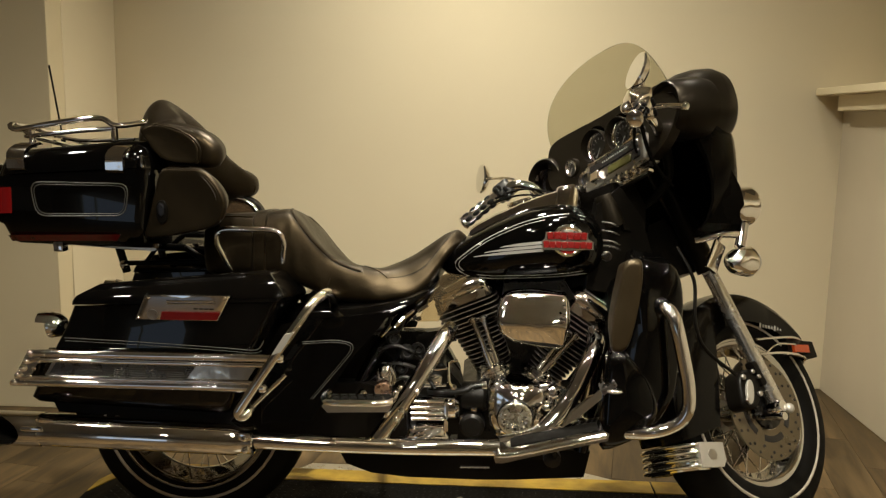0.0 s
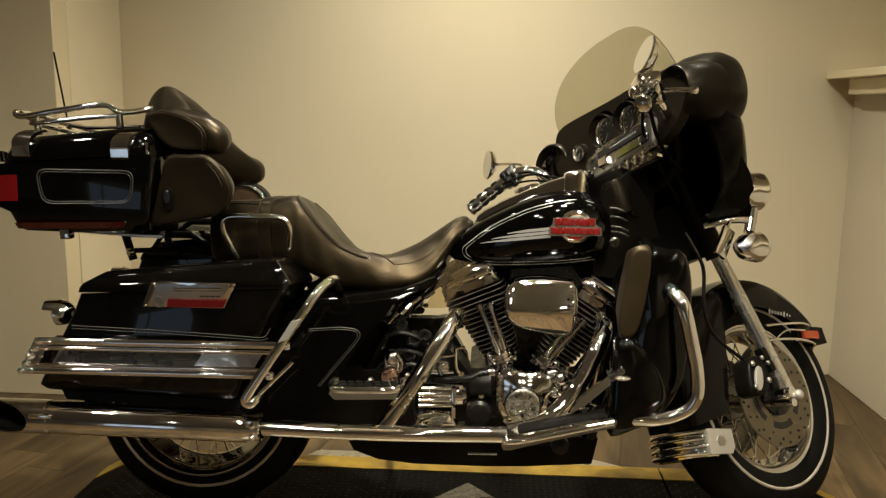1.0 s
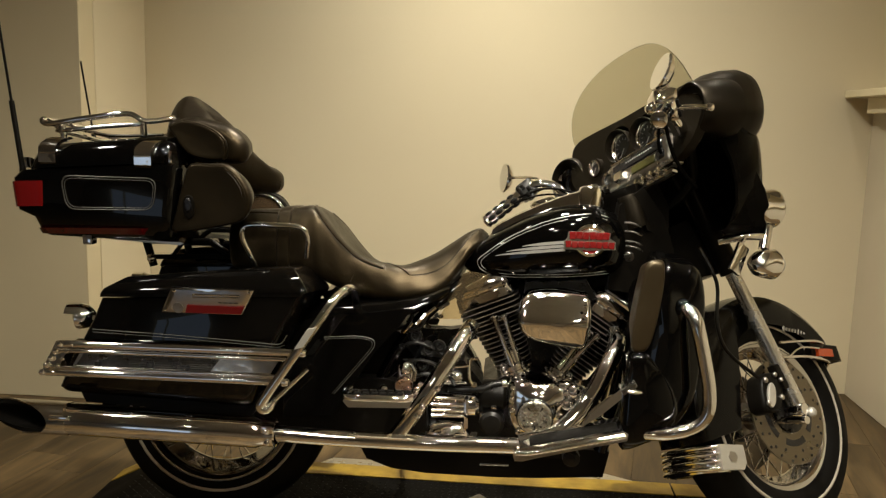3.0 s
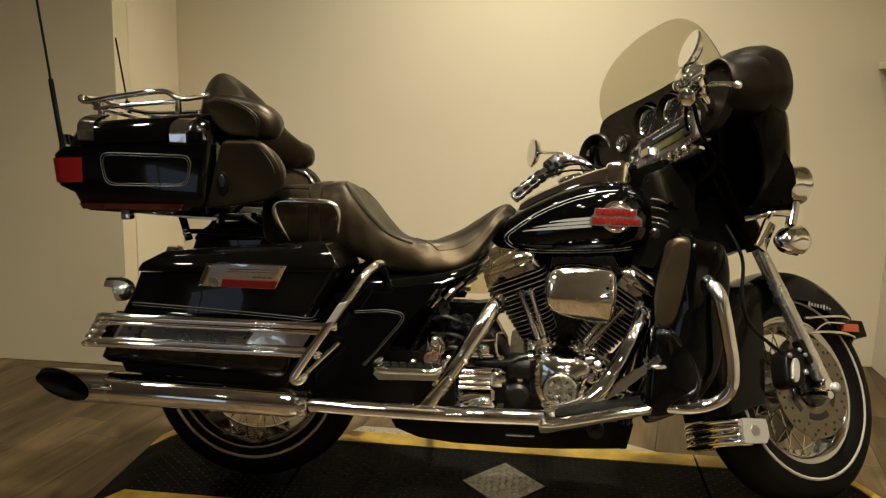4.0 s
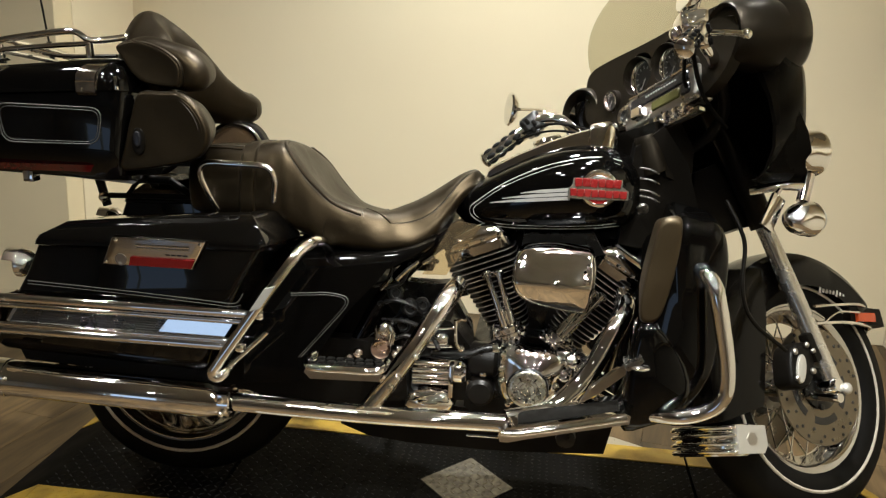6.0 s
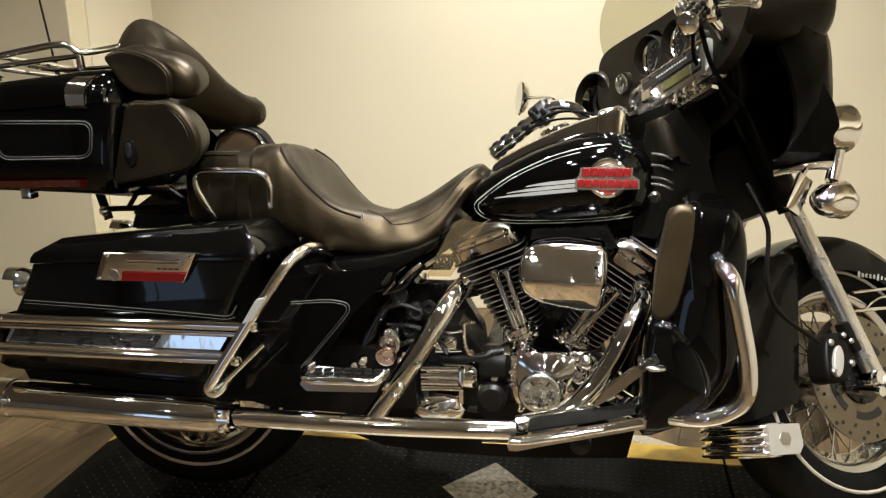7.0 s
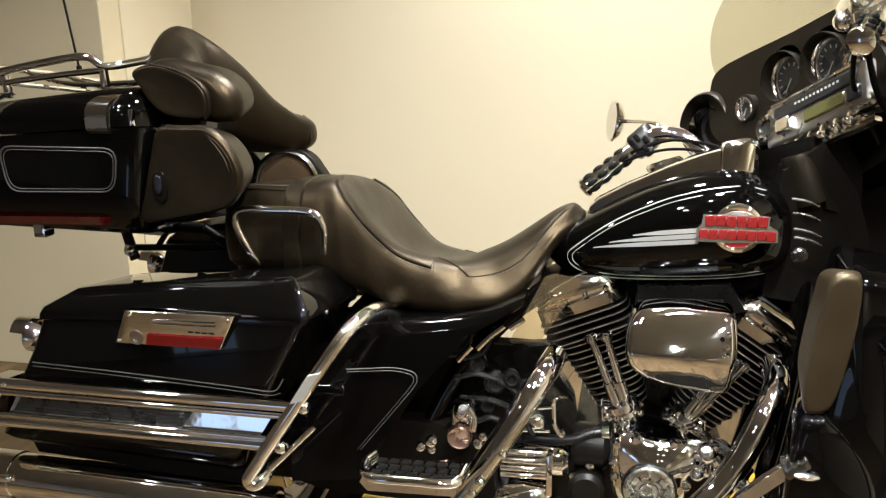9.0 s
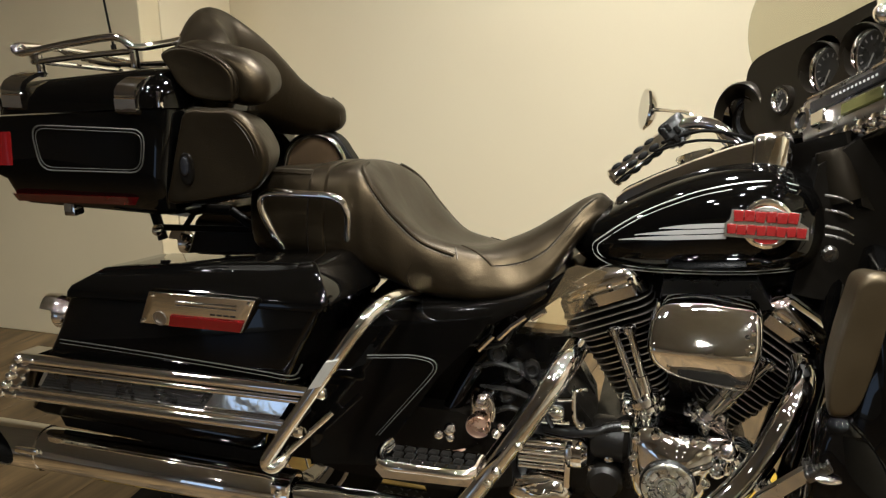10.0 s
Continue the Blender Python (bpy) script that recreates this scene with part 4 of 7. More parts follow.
part("bolster_face", pillow(smooth_outline(EAR_FACE, 4), -0.240, -0.20, 0.2, 0.012, -0.004, 6, None, 0.96), LEATHER, side_pad)
part("piping", tube([(-0.826, -0.236, 1.143), (-0.775, -0.237, 1.132), (-0.738, -0.237, 1.114), (-0.718, -0.237, 1.092), (-0.715, -0.237, 1.064), (-0.724, -0.236, 1.045)], 0.0026, 8, 6), LEATHER, side_pad)
POD = [(-0.800, 1.033), (-0.75, 1.036), (-0.706, 1.036), (-0.675, 1.016), (-0.652, 0.984), (-0.641, 0.952), (-0.647, 0.92), (-0.664, 0.896), (-0.695, 0.882), (-0.745, 0.871), (-0.802, 0.860), (-0.852, 0.858), (-0.842, 0.905), (-0.820, 0.984)]
bm = pillow([(v.x, v.z) for v in curve([(x, 0, z) for x, z in POD], 3, True)], -0.277, -0.17, 0.16, 0.016, -0.004, 6, None, 0.74)
pod = part("speaker_pod", bm, LEATHER, bike, "black vinyl-covered speaker pod")
sw = part("switch_plate", hull([(-0.2805, -0.803, 0.008, 0.905, 0.945, 2.2), (-0.2795, -0.803, 0.014, 0.896, 0.954, 2.3), (-0.265, -0.803, 0.017, 0.892, 0.958, 2.4)], 2, 24, axis="y"), SATIN, pod)
part("switch", hull([(-0.286, -0.803, 0.004, 0.92, 0.944, 2.2), (-0.2845, -0.803, 0.008, 0.914, 0.948, 2.3), (-0.275, -0.803, 0.009, 0.912, 0.95, 2.4)], 2, 20, axis="y"), FACE, sw)
for off in (0.0, 0.008):
    path = [(-0.712 - off, -0.2745, 1.029), (-0.683 - off, -0.2755, 1.008), (-0.662 - off, -0.2755, 0.978), (-0.654 - off, -0.2745, 0.950)]
    part("pod_seam", tube(path, 0.0022 if off == 0 else 0.0012, 6, 5), LEATHER if off == 0 else STITCH, pod)
# chrome-rimmed arch of the far speaker
ARCH = [(-0.838, 0.835), (-0.825, 0.876), (-0.795, 0.905), (-0.758, 0.916), (-0.715, 0.903), (-0.69, 0.87), (-0.682, 0.835)]
grille = part("speaker_pod", pillow(smooth_outline(ARCH, 3), 0.20, 0.212, 0.2, 0.005, 0.003), BRONZE, bike, "bronze-tinted speaker pod with a chrome arch")
part("pod_shell", pillow(smooth_outline([(-0.76 + (x + 0.76) * 1.16, z + 0.01 * (z > 0.86)) for x, z in ARCH], 3), 0.206, 0.24, 0.2, 0.008, 0.0), SATIN, grille, "black pod shell")
part("speaker_rim", outline_tube(ARCH, 0.20, 0.0075, closed=False, seg=10), CHROME, grille)

# ---- seat ----
# stations along the seat: x, bottom z, half width at the bottom, welt z, half width at the welt, crown z, dish
SEAT = [
    (-0.745, 0.770, 0.130, 0.850, 0.130, 0.872, 0.0), (-0.732, 0.755, 0.165, 0.882, 0.160, 0.905, 0.0), (-0.700, 0.748, 0.190, 0.894, 0.176, 0.919, 0.0), (-0.660, 0.745, 0.200, 0.897, 0.183, 0.925, 0.0),
    (-0.600, 0.745, 0.205, 0.895, 0.188, 0.930, 0.0), (-0.555, 0.744, 0.206, 0.896, 0.190, 0.937, 0.0), (-0.522, 0.738, 0.206, 0.901, 0.191, 0.941, 0.0), (-0.497, 0.732, 0.205, 0.897, 0.191, 0.926, 0.0),
    (-0.474, 0.724, 0.203, 0.884, 0.190, 0.896, 0.006), (-0.438, 0.709, 0.200, 0.843, 0.186, 0.842, 0.010), (-0.397, 0.692, 0.194, 0.802, 0.181, 0.806, 0.014), (-0.356, 0.684, 0.188, 0.779, 0.179, 0.792, 0.014),
    (-0.318, 0.680, 0.186, 0.767, 0.173, 0.788, 0.012), (-0.279, 0.680, 0.186, 0.755, 0.166, 0.786, 0.004), (-0.240, 0.684, 0.182, 0.749, 0.160, 0.798, 0.0), (-0.193, 0.694, 0.170, 0.754, 0.148, 0.822, 0.0),
    (-0.155, 0.716, 0.148, 0.775, 0.132, 0.848, 0.0), (-0.126, 0.756, 0.124, 0.810, 0.112, 0.869, 0.0), (-0.098, 0.806, 0.098, 0.848, 0.088, 0.888, 0.0), (-0.070, 0.838, 0.070, 0.870, 0.062, 0.898, 0.0), (-0.048, 0.852, 0.040, 0.870, 0.036, 0.884, 0.0)]


def seat_section(x, zb, wb, zw, ww, zc, dip, grow=0.0):
    """One cross-section, from the near bottom edge over the crown to the far one; the far side hangs lower with the lean."""
    high = zw - zb
    half = [(-wb * 0.72, zb + 0.004), (-wb * 0.93, zb), (-wb - 0.004, zb + 0.16 * high), (-(wb + ww) / 2 - 0.010, zb + 0.5 * high), (-ww - 0.004, zw - 0.10 * high), (-ww * 0.90, zw + 0.30 * (zc - zw) + 0.004), (-ww * 0.70, zw + 0.66 * (zc - zw) + 0.003), (-ww * 0.36, zc - 0.06 * (zc - zw) - 0.8 * dip), (0.0, zc - dip)]
    ring = curve([(0, y, z) for y, z in half + [(-y, z) for y, z in half[-2::-1]]], 3)
    mid = Vector((0, 0, (zb + zc) / 2))
    out = []
    for p in ring:
        q = p + (p - mid).normalized() * grow
        out.append(Vector((x, q.y, q.z - 0.18 * (q.y + 0.18))))
    return out


def seat_rings(stations, grow=0.0, sub=4):
    a = curve([Vector(s_[:3]) for s_ in stations], sub)
    b = curve([Vector(s_[3:6]) for s_ in stations], sub)
    c = curve([Vector((s_[6], 0, 0)) for s_ in stations], sub)
    return [seat_section(u.x, u.y, u.z, v.x, v.y, v.z, max(0.0, w.x), grow) for u, v, w in zip(a, b, c)]


rings = seat_rings(SEAT)
wrinkle = random.Random(3)
for k, ring in enumerate(rings):
    for j, p in enumerate(ring):
        if 4 <= j <= len(ring) - 5:
            p.y += 0.0012 * math.sin(k * 0.9 + j * 0.35) + wrinkle.uniform(-0.0004, 0.0004)
seat = skin(bmesh.new(), rings)
seat_ob = part("seat", seat, LEATHER, bike, "stepped black vinyl two-up seat", None, 50)
strap_rings = [seat_section(x, *[p + (q - p) * f for p, q in zip(SEAT[4][1:], SEAT[5][1:])], g) for x, f, g in ((-0.597, 0.07, 0.0015), (-0.594, 0.13, 0.0055), (-0.578, 0.5, 0.0065), (-0.564, 0.8, 0.0055), (-0.561, 0.87, 0.0015))]
part("seat_strap", skin(bmesh.new(), strap_rings), LEATHER, seat_ob)


def seat_line(points, side=-1):
    """Points (x, section index) that lie on the seat's skin."""
    out = []
    for x, j in points:
        k = min(range(len(rings)), key=lambda i: abs(rings[i][0].x - x))
        k2 = min(len(rings) - 1, k + 1) if rings[k][0].x < x else max(0, k - 1)
        d = rings[k2][0].x - rings[k][0].x
        f = (x - rings[k][0].x) / d if abs(d) > 1e-6 else 0.0
        n = len(rings[0]) - 1
        j = j if side < 0 else n - j
        lo = int(j)
        p = rings[k][lo].lerp(rings[k2][lo], f)
        p = p.lerp(rings[k][min(n, lo + 1)].lerp(rings[k2][min(n, lo + 1)], f), j - lo)
        out.append(p)
    return out


# welt round the rider's seat with a row of stitches on each side, and the stitched line of the nose
BUCKET = [(-0.512, 19.5), (-0.506, 17.5), (-0.497, 15.8), (-0.485, 14.4), (-0.474, 13.6), (-0.455, 13.2), (-0.438, 13.0), (-0.418, 13.0), (-0.397, 13.0), (-0.377, 13.0), (-0.356, 13.0), (-0.337, 13.0), (-0.318, 13.0)]
NOSE = [(-0.245, 13.0), (-0.220, 13.2), (-0.193, 13.4), (-0.174, 13.5), (-0.155, 13.6), (-0.140, 13.8), (-0.126, 14.0), (-0.112, 14.4), (-0.098, 15.0), (-0.084, 16.0), (-0.072, 17.0)]


def stitches(path, gap, size, mat):
    """Short raised threads along a path, in one mesh."""
    c = curve(path, 8)
    own, run = bmesh.new(), 0.0
    for p, q in zip(c, c[1:]):
        run += (q - p).length
        if run > gap and (q - p).length > 1e-6:
            run = 0.0
            d = (q - p).normalized() * gap * 0.34
            tube([p - d, p + d], size, 5, 1, False, own)
    return own


for side in (-1, 1):
    path = [p + Vector((0, side * 0.001, 0.0015)) for p in seat_line(BUCKET, side)]
    welt = part("welt", tube(path, 0.0042, 8, 4), LEATHER, seat_ob)
    for off in (-0.75, 0.75):
        row = [p + Vector((0, side * 0.0015, 0.0016)) for p in seat_line([(x, j + off) for x, j in BUCKET], side)]
        part("stitching", stitches(row, 0.006, 0.0011, STITCH), STITCH, welt)
    path = [p + Vector((0, side * 0.0006, 0.0006)) for p in seat_line(NOSE, side)]
    seam = part("seat_seam", tube(path, 0.0009, 6, 4), PAD_RUBBER, seat_ob)
    part("stitching", stitches([p + Vector((0, side * 0.001, -0.003)) for p in path], 0.006, 0.0010, STITCH), STITCH, seam)
    path = [p + Vector((0, side * 0.0008, 0.0006)) for p in seat_line([(-0.728, 14.6), (-0.70, 14.4), (-0.66, 14.2), (-0.62, 14.2), (-0.60, 14.2)], side)]
    part("seat_seam", tube(path, 0.0022, 6, 4), LEATHER, seat_ob)
    path = [p + Vector((0, side * 0.0008, 0.0006)) for p in seat_line([(-0.728, 15.8), (-0.70, 15.6), (-0.66, 15.4), (-0.62, 15.4), (-0.60, 15.4)], side)]
    part("seat_seam", tube(path, 0.0014, 6, 4), STITCH, seat_ob)
    # short cross seams where the side panels are joined
    path = [p + Vector((0, side * 0.0008, 0.0004)) for p in seat_line([(-0.312, 12.4), (-0.316, 14.0), (-0.322, 15.6)], side)]
    part("seat_seam", tube(path, 0.0014, 6, 4), STITCH, seat_ob)
    path = [p + Vector((0, side * 0.0008, 0.0004)) for p in seat_line([(-0.25, 13.0), (-0.262, 14.2), (-0.285, 16.0), (-0.315, 17.4)], side)]
    part("seat_seam", tube(path, 0.0020, 6, 4), LEATHER, seat_ob)
    path = [p + Vector((0, side * 0.0008, 0.0)) for p in seat_line([(-0.40, 3.2), (-0.398, 5.0), (-0.402, 7.0), (-0.395, 9.0)], side)]
    part("seat_seam", tube(path, 0.0012, 6, 4), LEATHER, seat_ob)
part("grab_rail", tube([(-0.655, -0.195, 0.765), (-0.668, -0.212, 0.80), (-0.684, -0.222, 0.85), (-0.668, -0.226, 0.876), (-0.60, -0.228, 0.879), (-0.53, -0.226, 0.876), (-0.510, -0.222, 0.850), (-0.514, -0.212, 0.81), (-0.520, -0.20, 0.782)], 0.0075, 12, 6), CHROME, bike, "chrome passenger grab rail")

# side covers and rear frame
for s in (-1, 1):
    mm = None if s < 0 else MIRRORED
    lean = Matrix(((1, 0, 0, 0), (0.17, 1, 0.2, 0.17 * 0.45 - 0.2 * 0.56), (0, 0, 1, 0), (0, 0, 0, 1)))
    bm = prism([(-0.50, 0.645), (-0.33, 0.662), (-0.232, 0.676), (-0.262, 0.632), (-0.325, 0.562), (-0.43, 0.40), (-0.55, 0.395), (-0.56, 0.62)], -0.285, -0.17, 0.016, 3)
    bm.transform(lean)
    cover = part("side_cover", bm, PAINT, bike, "glossy black side cover", mm)
    bm = outline_tube([(-0.455, 0.599), (-0.41, 0.601), (-0.37, 0.602), (-0.335, 0.595), (-0.327, 0.581), (-0.335, 0.564), (-0.365, 0.527), (-0.425, 0.455)], -0.2862, 0.0011, closed=False)
    outline_tube([(-0.455, 0.594), (-0.41, 0.596), (-0.372, 0.597), (-0.340, 0.591), (-0.333, 0.580), (-0.341, 0.565), (-0.371, 0.528), (-0.431, 0.455)], -0.2862, 0.0007, bm, closed=False)
    bm.transform(lean)
    part("pinstripe", bm, DARK_STRIPE, cover)
    ledge = bmesh.new()
    skin(ledge, [[Vector((x, -0.150, z1)), Vector((x, -0.192 - 0.02 * bulge, z1 - 0.004)), Vector((x, -0.215 - 0.02 * bulge, (z0 + z1) / 2 + 0.004)), Vector((x, -0.218 - 0.02 * bulge, z0 + 0.008)), Vector((x, -0.205, z0)), Vector((x, -0.150, z0))] for x, z0, z1, bulge in ((-0.50, 0.628, 0.672, 0.6), (-0.43, 0.626, 0.676, 1.0), (-0.36, 0.630, 0.682, 1.0), (-0.29, 0.638, 0.688, 0.8), (-0.23, 0.655, 0.698, 0.4), (-0.18, 0.685, 0.712, 0.0), (-0.14, 0.715, 0.730, -0.4))])
    part("frame_cover", soften(ledge, 0.004, 2, 30), PAINT, bike, "", mm, 60)

# ---- tank ----
tank_st = [(-0.125, 0, 0.03, 0.78, 0.81, 2.2), (-0.10, 0, 0.075, 0.755, 0.832, 2.4), (-0.06, 0, 0.105, 0.735, 0.852, 2.5), (0.0, 0, 0.130, 0.725, 0.888, 2.6), (0.07, 0, 0.148, 0.725, 0.924, 2.6), (0.14, 0, 0.158, 0.73, 0.948, 2.6), (0.21, 0, 0.158, 0.737, 0.958, 2.6), (0.26, 0, 0.146, 0.745, 0.951, 2.6), (0.30, 0, 0.12, 0.755, 0.93, 2.5), (0.325, 0, 0.08, 0.775, 0.90, 2.3), (0.333, 0, 0.03, 0.81, 0.86, 2.2)]
tank = part("fuel_tank", hull(tank_st, 5, 44), PAINT, bike, "glossy black fuel tank with silver stripes")
def console_ring(x, hw, zb, zt):
    """Flat-sided cross-section with a narrow rounded shoulder and a slightly crowned top."""
    deep = min(0.014, 0.4 * (zt - zb))
    half = [(1.0, zb), (0.985, zt - deep), (0.955, zt - 0.45 * deep), (0.89, zt - 0.22 * deep), (0.6, zt - 0.10 * deep), (0.25, zt)]
    return [Vector((x, -w * hw, z)) for w, z in half] + [Vector((x, w * hw, z)) for w, z in half[::-1]]


CONSOLE = [(-0.042, 0.046, 0.846, 0.858), (-0.036, 0.055, 0.846, 0.880), (-0.02, 0.058, 0.850, 0.894), (0.03, 0.062, 0.868, 0.922), (0.10, 0.066, 0.893, 0.956), (0.16, 0.068, 0.912, 0.980), (0.194, 0.069, 0.920, 0.991)]
console = part("tank_console", soften(skin(bmesh.new(), [console_ring(*c) for c in CONSOLE]), 0.002, 2, 30), CHROME, tank, "chrome tank console", None, 34)
CAP = [(0.194, 0.068, 0.922, 0.990), (0.197, 0.071, 0.924, 1.000), (0.203, 0.072, 0.926, 1.004), (0.240, 0.070, 0.936, 1.013), (0.256, 0.064, 0.940, 1.006), (0.264, 0.050, 0.944, 0.990)]
part("console_cap", soften(skin(bmesh.new(), [console_ring(*c) for c in CAP]), 0.002, 2, 30), CHROME, console, "", None, 40)
part("filler_cap", lathe([(0, 0), (0.034, 0), (0.036, 0.006), (0.030, 0.012), (0.0, 0.014)], (0.10, 0.0, 0.953), (-0.36, 0, 1), 32), CHROME, console)


def tank_side(x, z, off=0.0):
    """The y of the tank's right flank at x and z."""
    for a, b in zip(tank_st, tank_st[1:]):
        if a[0] <= x <= b[0]:
            f = (x - a[0]) / (b[0] - a[0])
            hw, zb, zt, e = (a[k] + (b[k] - a[k]) * f for k in (2, 3, 4, 5))
            v = min(0.985, abs((z - (zt + zb) / 2) / ((zt - zb) / 2)))
            return -hw * (1 - v ** e) ** (1 / e) - off
    return -0.1


def on_tank(pts, r, bm=None, sub=6, off=0.0005):
    c = curve([(x, 0, z) for x, z in pts], sub)
    return tube([(p.x, tank_side(p.x, p.z, off), p.z) for p in c], r, 6, 1, False, bm)


bm = on_tank([(0.285, 0.915), (0.22, 0.925), (0.12, 0.905), (0.02, 0.86), (-0.05, 0.81), (-0.072, 0.785), (-0.055, 0.76), (0.0, 0.748), (0.10, 0.75), (0.20, 0.757), (0.28, 0.768)], 0.0016)
on_tank([(0.28, 0.907), (0.22, 0.917), (0.12, 0.897), (0.02, 0.852), (-0.045, 0.805), (-0.063, 0.785), (-0.05, 0.766), (0.0, 0.755), (0.10, 0.757), (0.20, 0.764), (0.27, 0.774)], 0.0009, bm)
part("pinstripe", bm, PINSTRIPE, tank)
for x0, z0, x1, z1 in ((-0.028, 0.803, 0.158, 0.828), (0.004, 0.816, 0.157, 0.838), (0.046, 0.832, 0.156, 0.8475)):
    own = bmesh.new()
    rings = []
    for i in range(13):
        f = i / 12
        x = x0 + (x1 - x0) * f
        zz = z0 + (z1 - z0) * (f ** 0.8)
        w = 0.0008 + 0.0032 * min(1, f * 2.2)
        rings.append([Vector((x, tank_side(x, zz + q * w, 0.0012), zz + q * w)) for q in (-1, 1)] + [Vector((x, tank_side(x, zz + q * w, -0.002), zz + q * w)) for q in (1, -1)])
    skin(own, rings)
    part("silver_stripe", own, PINSTRIPE, tank)
# badge: a ring behind a two-line red plate, plain shapes only
by = tank_side(0.22, 0.85, 0.002)
badge = part("tank_badge", lathe([(0.026, 0), (0.044, 0), (0.044, 0.003), (0.042, 0.007), (0.037, 0.009), (0.031, 0.007), (0.028, 0.003)], (0.221, by, 0.854), (0, -1, 0), 40, closed=True), CHROME, tank, "chrome ring badge with a red nameplate")
part("badge_core", lathe([(0, 0), (0.030, 0), (0.029, 0.003), (0, 0.006)], (0.221, by, 0.854), (0, -1, 0), 32), FORK, badge)
part("badge_arc", prism([(0.201, 0.828), (0.241, 0.829), (0.234, 0.819), (0.221, 0.815), (0.208, 0.818)], by - 0.008, by, 0.002, 2), BADGE_RED, badge)
part("nameplate", prism([(0.161, 0.860), (0.163, 0.876), (0.215, 0.878), (0.272, 0.876), (0.271, 0.861), (0.286, 0.852), (0.287, 0.832), (0.220, 0.829), (0.154, 0.829), (0.153, 0.851)], by - 0.009, by + 0.004, 0.002, 2), POLISHED, badge)
for row, (z, x0, span, n) in enumerate(((0.8660, 0.166, 0.103, 6), (0.8425, 0.157, 0.126, 8))):
    for k in range(n):
        w = span / n
        tall = 0.0190 - 0.0016 * ((k * 3 + row) % 3)
        part("nameplate_bar", block((w * (0.93 + 0.03 * ((k * 5) % 3)), 0.003, tall), (x0 + w * (k + 0.5), by - 0.0105, z + 0.0008 * ((k + row) % 2)), 0.0012, 1, Matrix.Rotation(radians(4 * ((k % 3) - 1)), 4, "Y")), BADGE_RED, badge)

part("battery_box", prism([(-0.50, 0.30), (-0.50, 0.66), (-0.31, 0.66), (-0.262, 0.55), (-0.22, 0.50), (-0.16, 0.42), (-0.20, 0.30)], -0.14, 0.14, 0.015, 2), SATIN, bike, "black battery box and frame")
part("swingarm", prism([(-0.86, 0.29), (-0.86, 0.35), (-0.30, 0.40), (-0.26, 0.30)], -0.16, -0.11, 0.01, 2), SATIN, bike)
part("swingarm", prism([(-0.86, 0.29), (-0.86, 0.35), (-0.30, 0.40), (-0.26, 0.30)], 0.11, 0.16, 0.01, 2), SATIN, bike)
part("battery_tray", prism([(-0.66, 0.335), (-0.655, 0.43), (-0.56, 0.47), (-0.30, 0.47), (-0.20, 0.44), (-0.19, 0.33), (-0.30, 0.30), (-0.55, 0.305)], -0.205, -0.165, 0.012, 2), SATIN, bike, "black battery tray and swingarm cover")
for s_ in (-1, 1):
    part("bag_support", prism([(-1.07, 0.47), (-1.05, 0.425), (-0.62, 0.41), (-0.58, 0.47)], min(s_ * 0.38, s_ * 0.15), max(s_ * 0.38, s_ * 0.15), 0.012, 2), SATIN, bike)

# ---- engine, exhaust, footboards ----
engine = part("crankcase", prism([(-0.06, 0.30), (-0.05, 0.44), (0.02, 0.485), (0.15, 0.48), (0.212, 0.42), (0.25, 0.32), (0.20, 0.25), (0.0, 0.25)], -0.15, 0.15, 0.02, 3), ENGINE, bike, "black air-cooled vee-twin engine with chrome covers")
part("oil_pan", prism([(-0.39, 0.25), (-0.37, 0.21), (-0.30, 0.185), (-0.20, 0.176), (0.0, 0.176), (0.10, 0.180), (0.29, 0.195), (0.305, 0.27), (-0.38, 0.30)], -0.13, 0.13, 0.012, 2), SATIN, bike, "black oil pan and lower frame")
bm = tube([(-0.05, -0.132, 0.213), (0.03, -0.132, 0.215)], 0.0035, 8, 1)
part("frame_plate", bm, CHROME, bike)
gear = part("gearbox", prism([(-0.30, 0.30), (-0.30, 0.46), (-0.22, 0.53), (-0.10, 0.52), (-0.05, 0.46), (-0.04, 0.32)], -0.16, -0.06, 0.02, 3), ENGINE, bike, "black gearbox casing")


def cylinder(base, tip, name):
    """A finned barrel: fins are plates across the axis."""
    a, b = Vector(base), Vector(tip)
    axis = (b - a).normalized()
    across = Vector((axis.z, 0, -axis.x))
    core = part(name, tube([a, b], 0.052, 24, 1), ENGINE, engine, "finned black cylinder")
    n = 16
    turn = Matrix((across, Vector((0, 1, 0)), axis)).transposed().to_4x4()
    for k in range(n):
        f = (k + 0.5) / n
        half = 0.048 + 0.032 * f if k < n - 4 else 0.086
        own = bmesh.new()
        ring0 = [Vector((u, v, 0)) for u, v in rounded(-half, half, -half - 0.012, half + 0.012, 0.03, 5)]
        skin(own, [[p + Vector((0, 0, -0.0017)) for p in ring0], [p + Vector((0, 0, 0.0017)) for p in ring0]])
        fin = part("fin", own, ENGINE, core, "", Matrix.Translation(a + (b - a) * f) @ turn)
        own = bmesh.new()
        ring1 = [Vector((u, v, 0)) for u, v in rounded(-half - 0.0012, half + 0.0012, -half - 0.0132, half + 0.0132, 0.03, 5)]
        skin(own, [[p + Vector((0, 0, -0.0011)) for p in ring1], [p + Vector((0, 0, 0.0011)) for p in ring1]])
        part("fin_edge", own, FIN_EDGE, core, "", Matrix.Translation(a + (b - a) * f) @ turn)
    return core, a, b, axis, across, turn


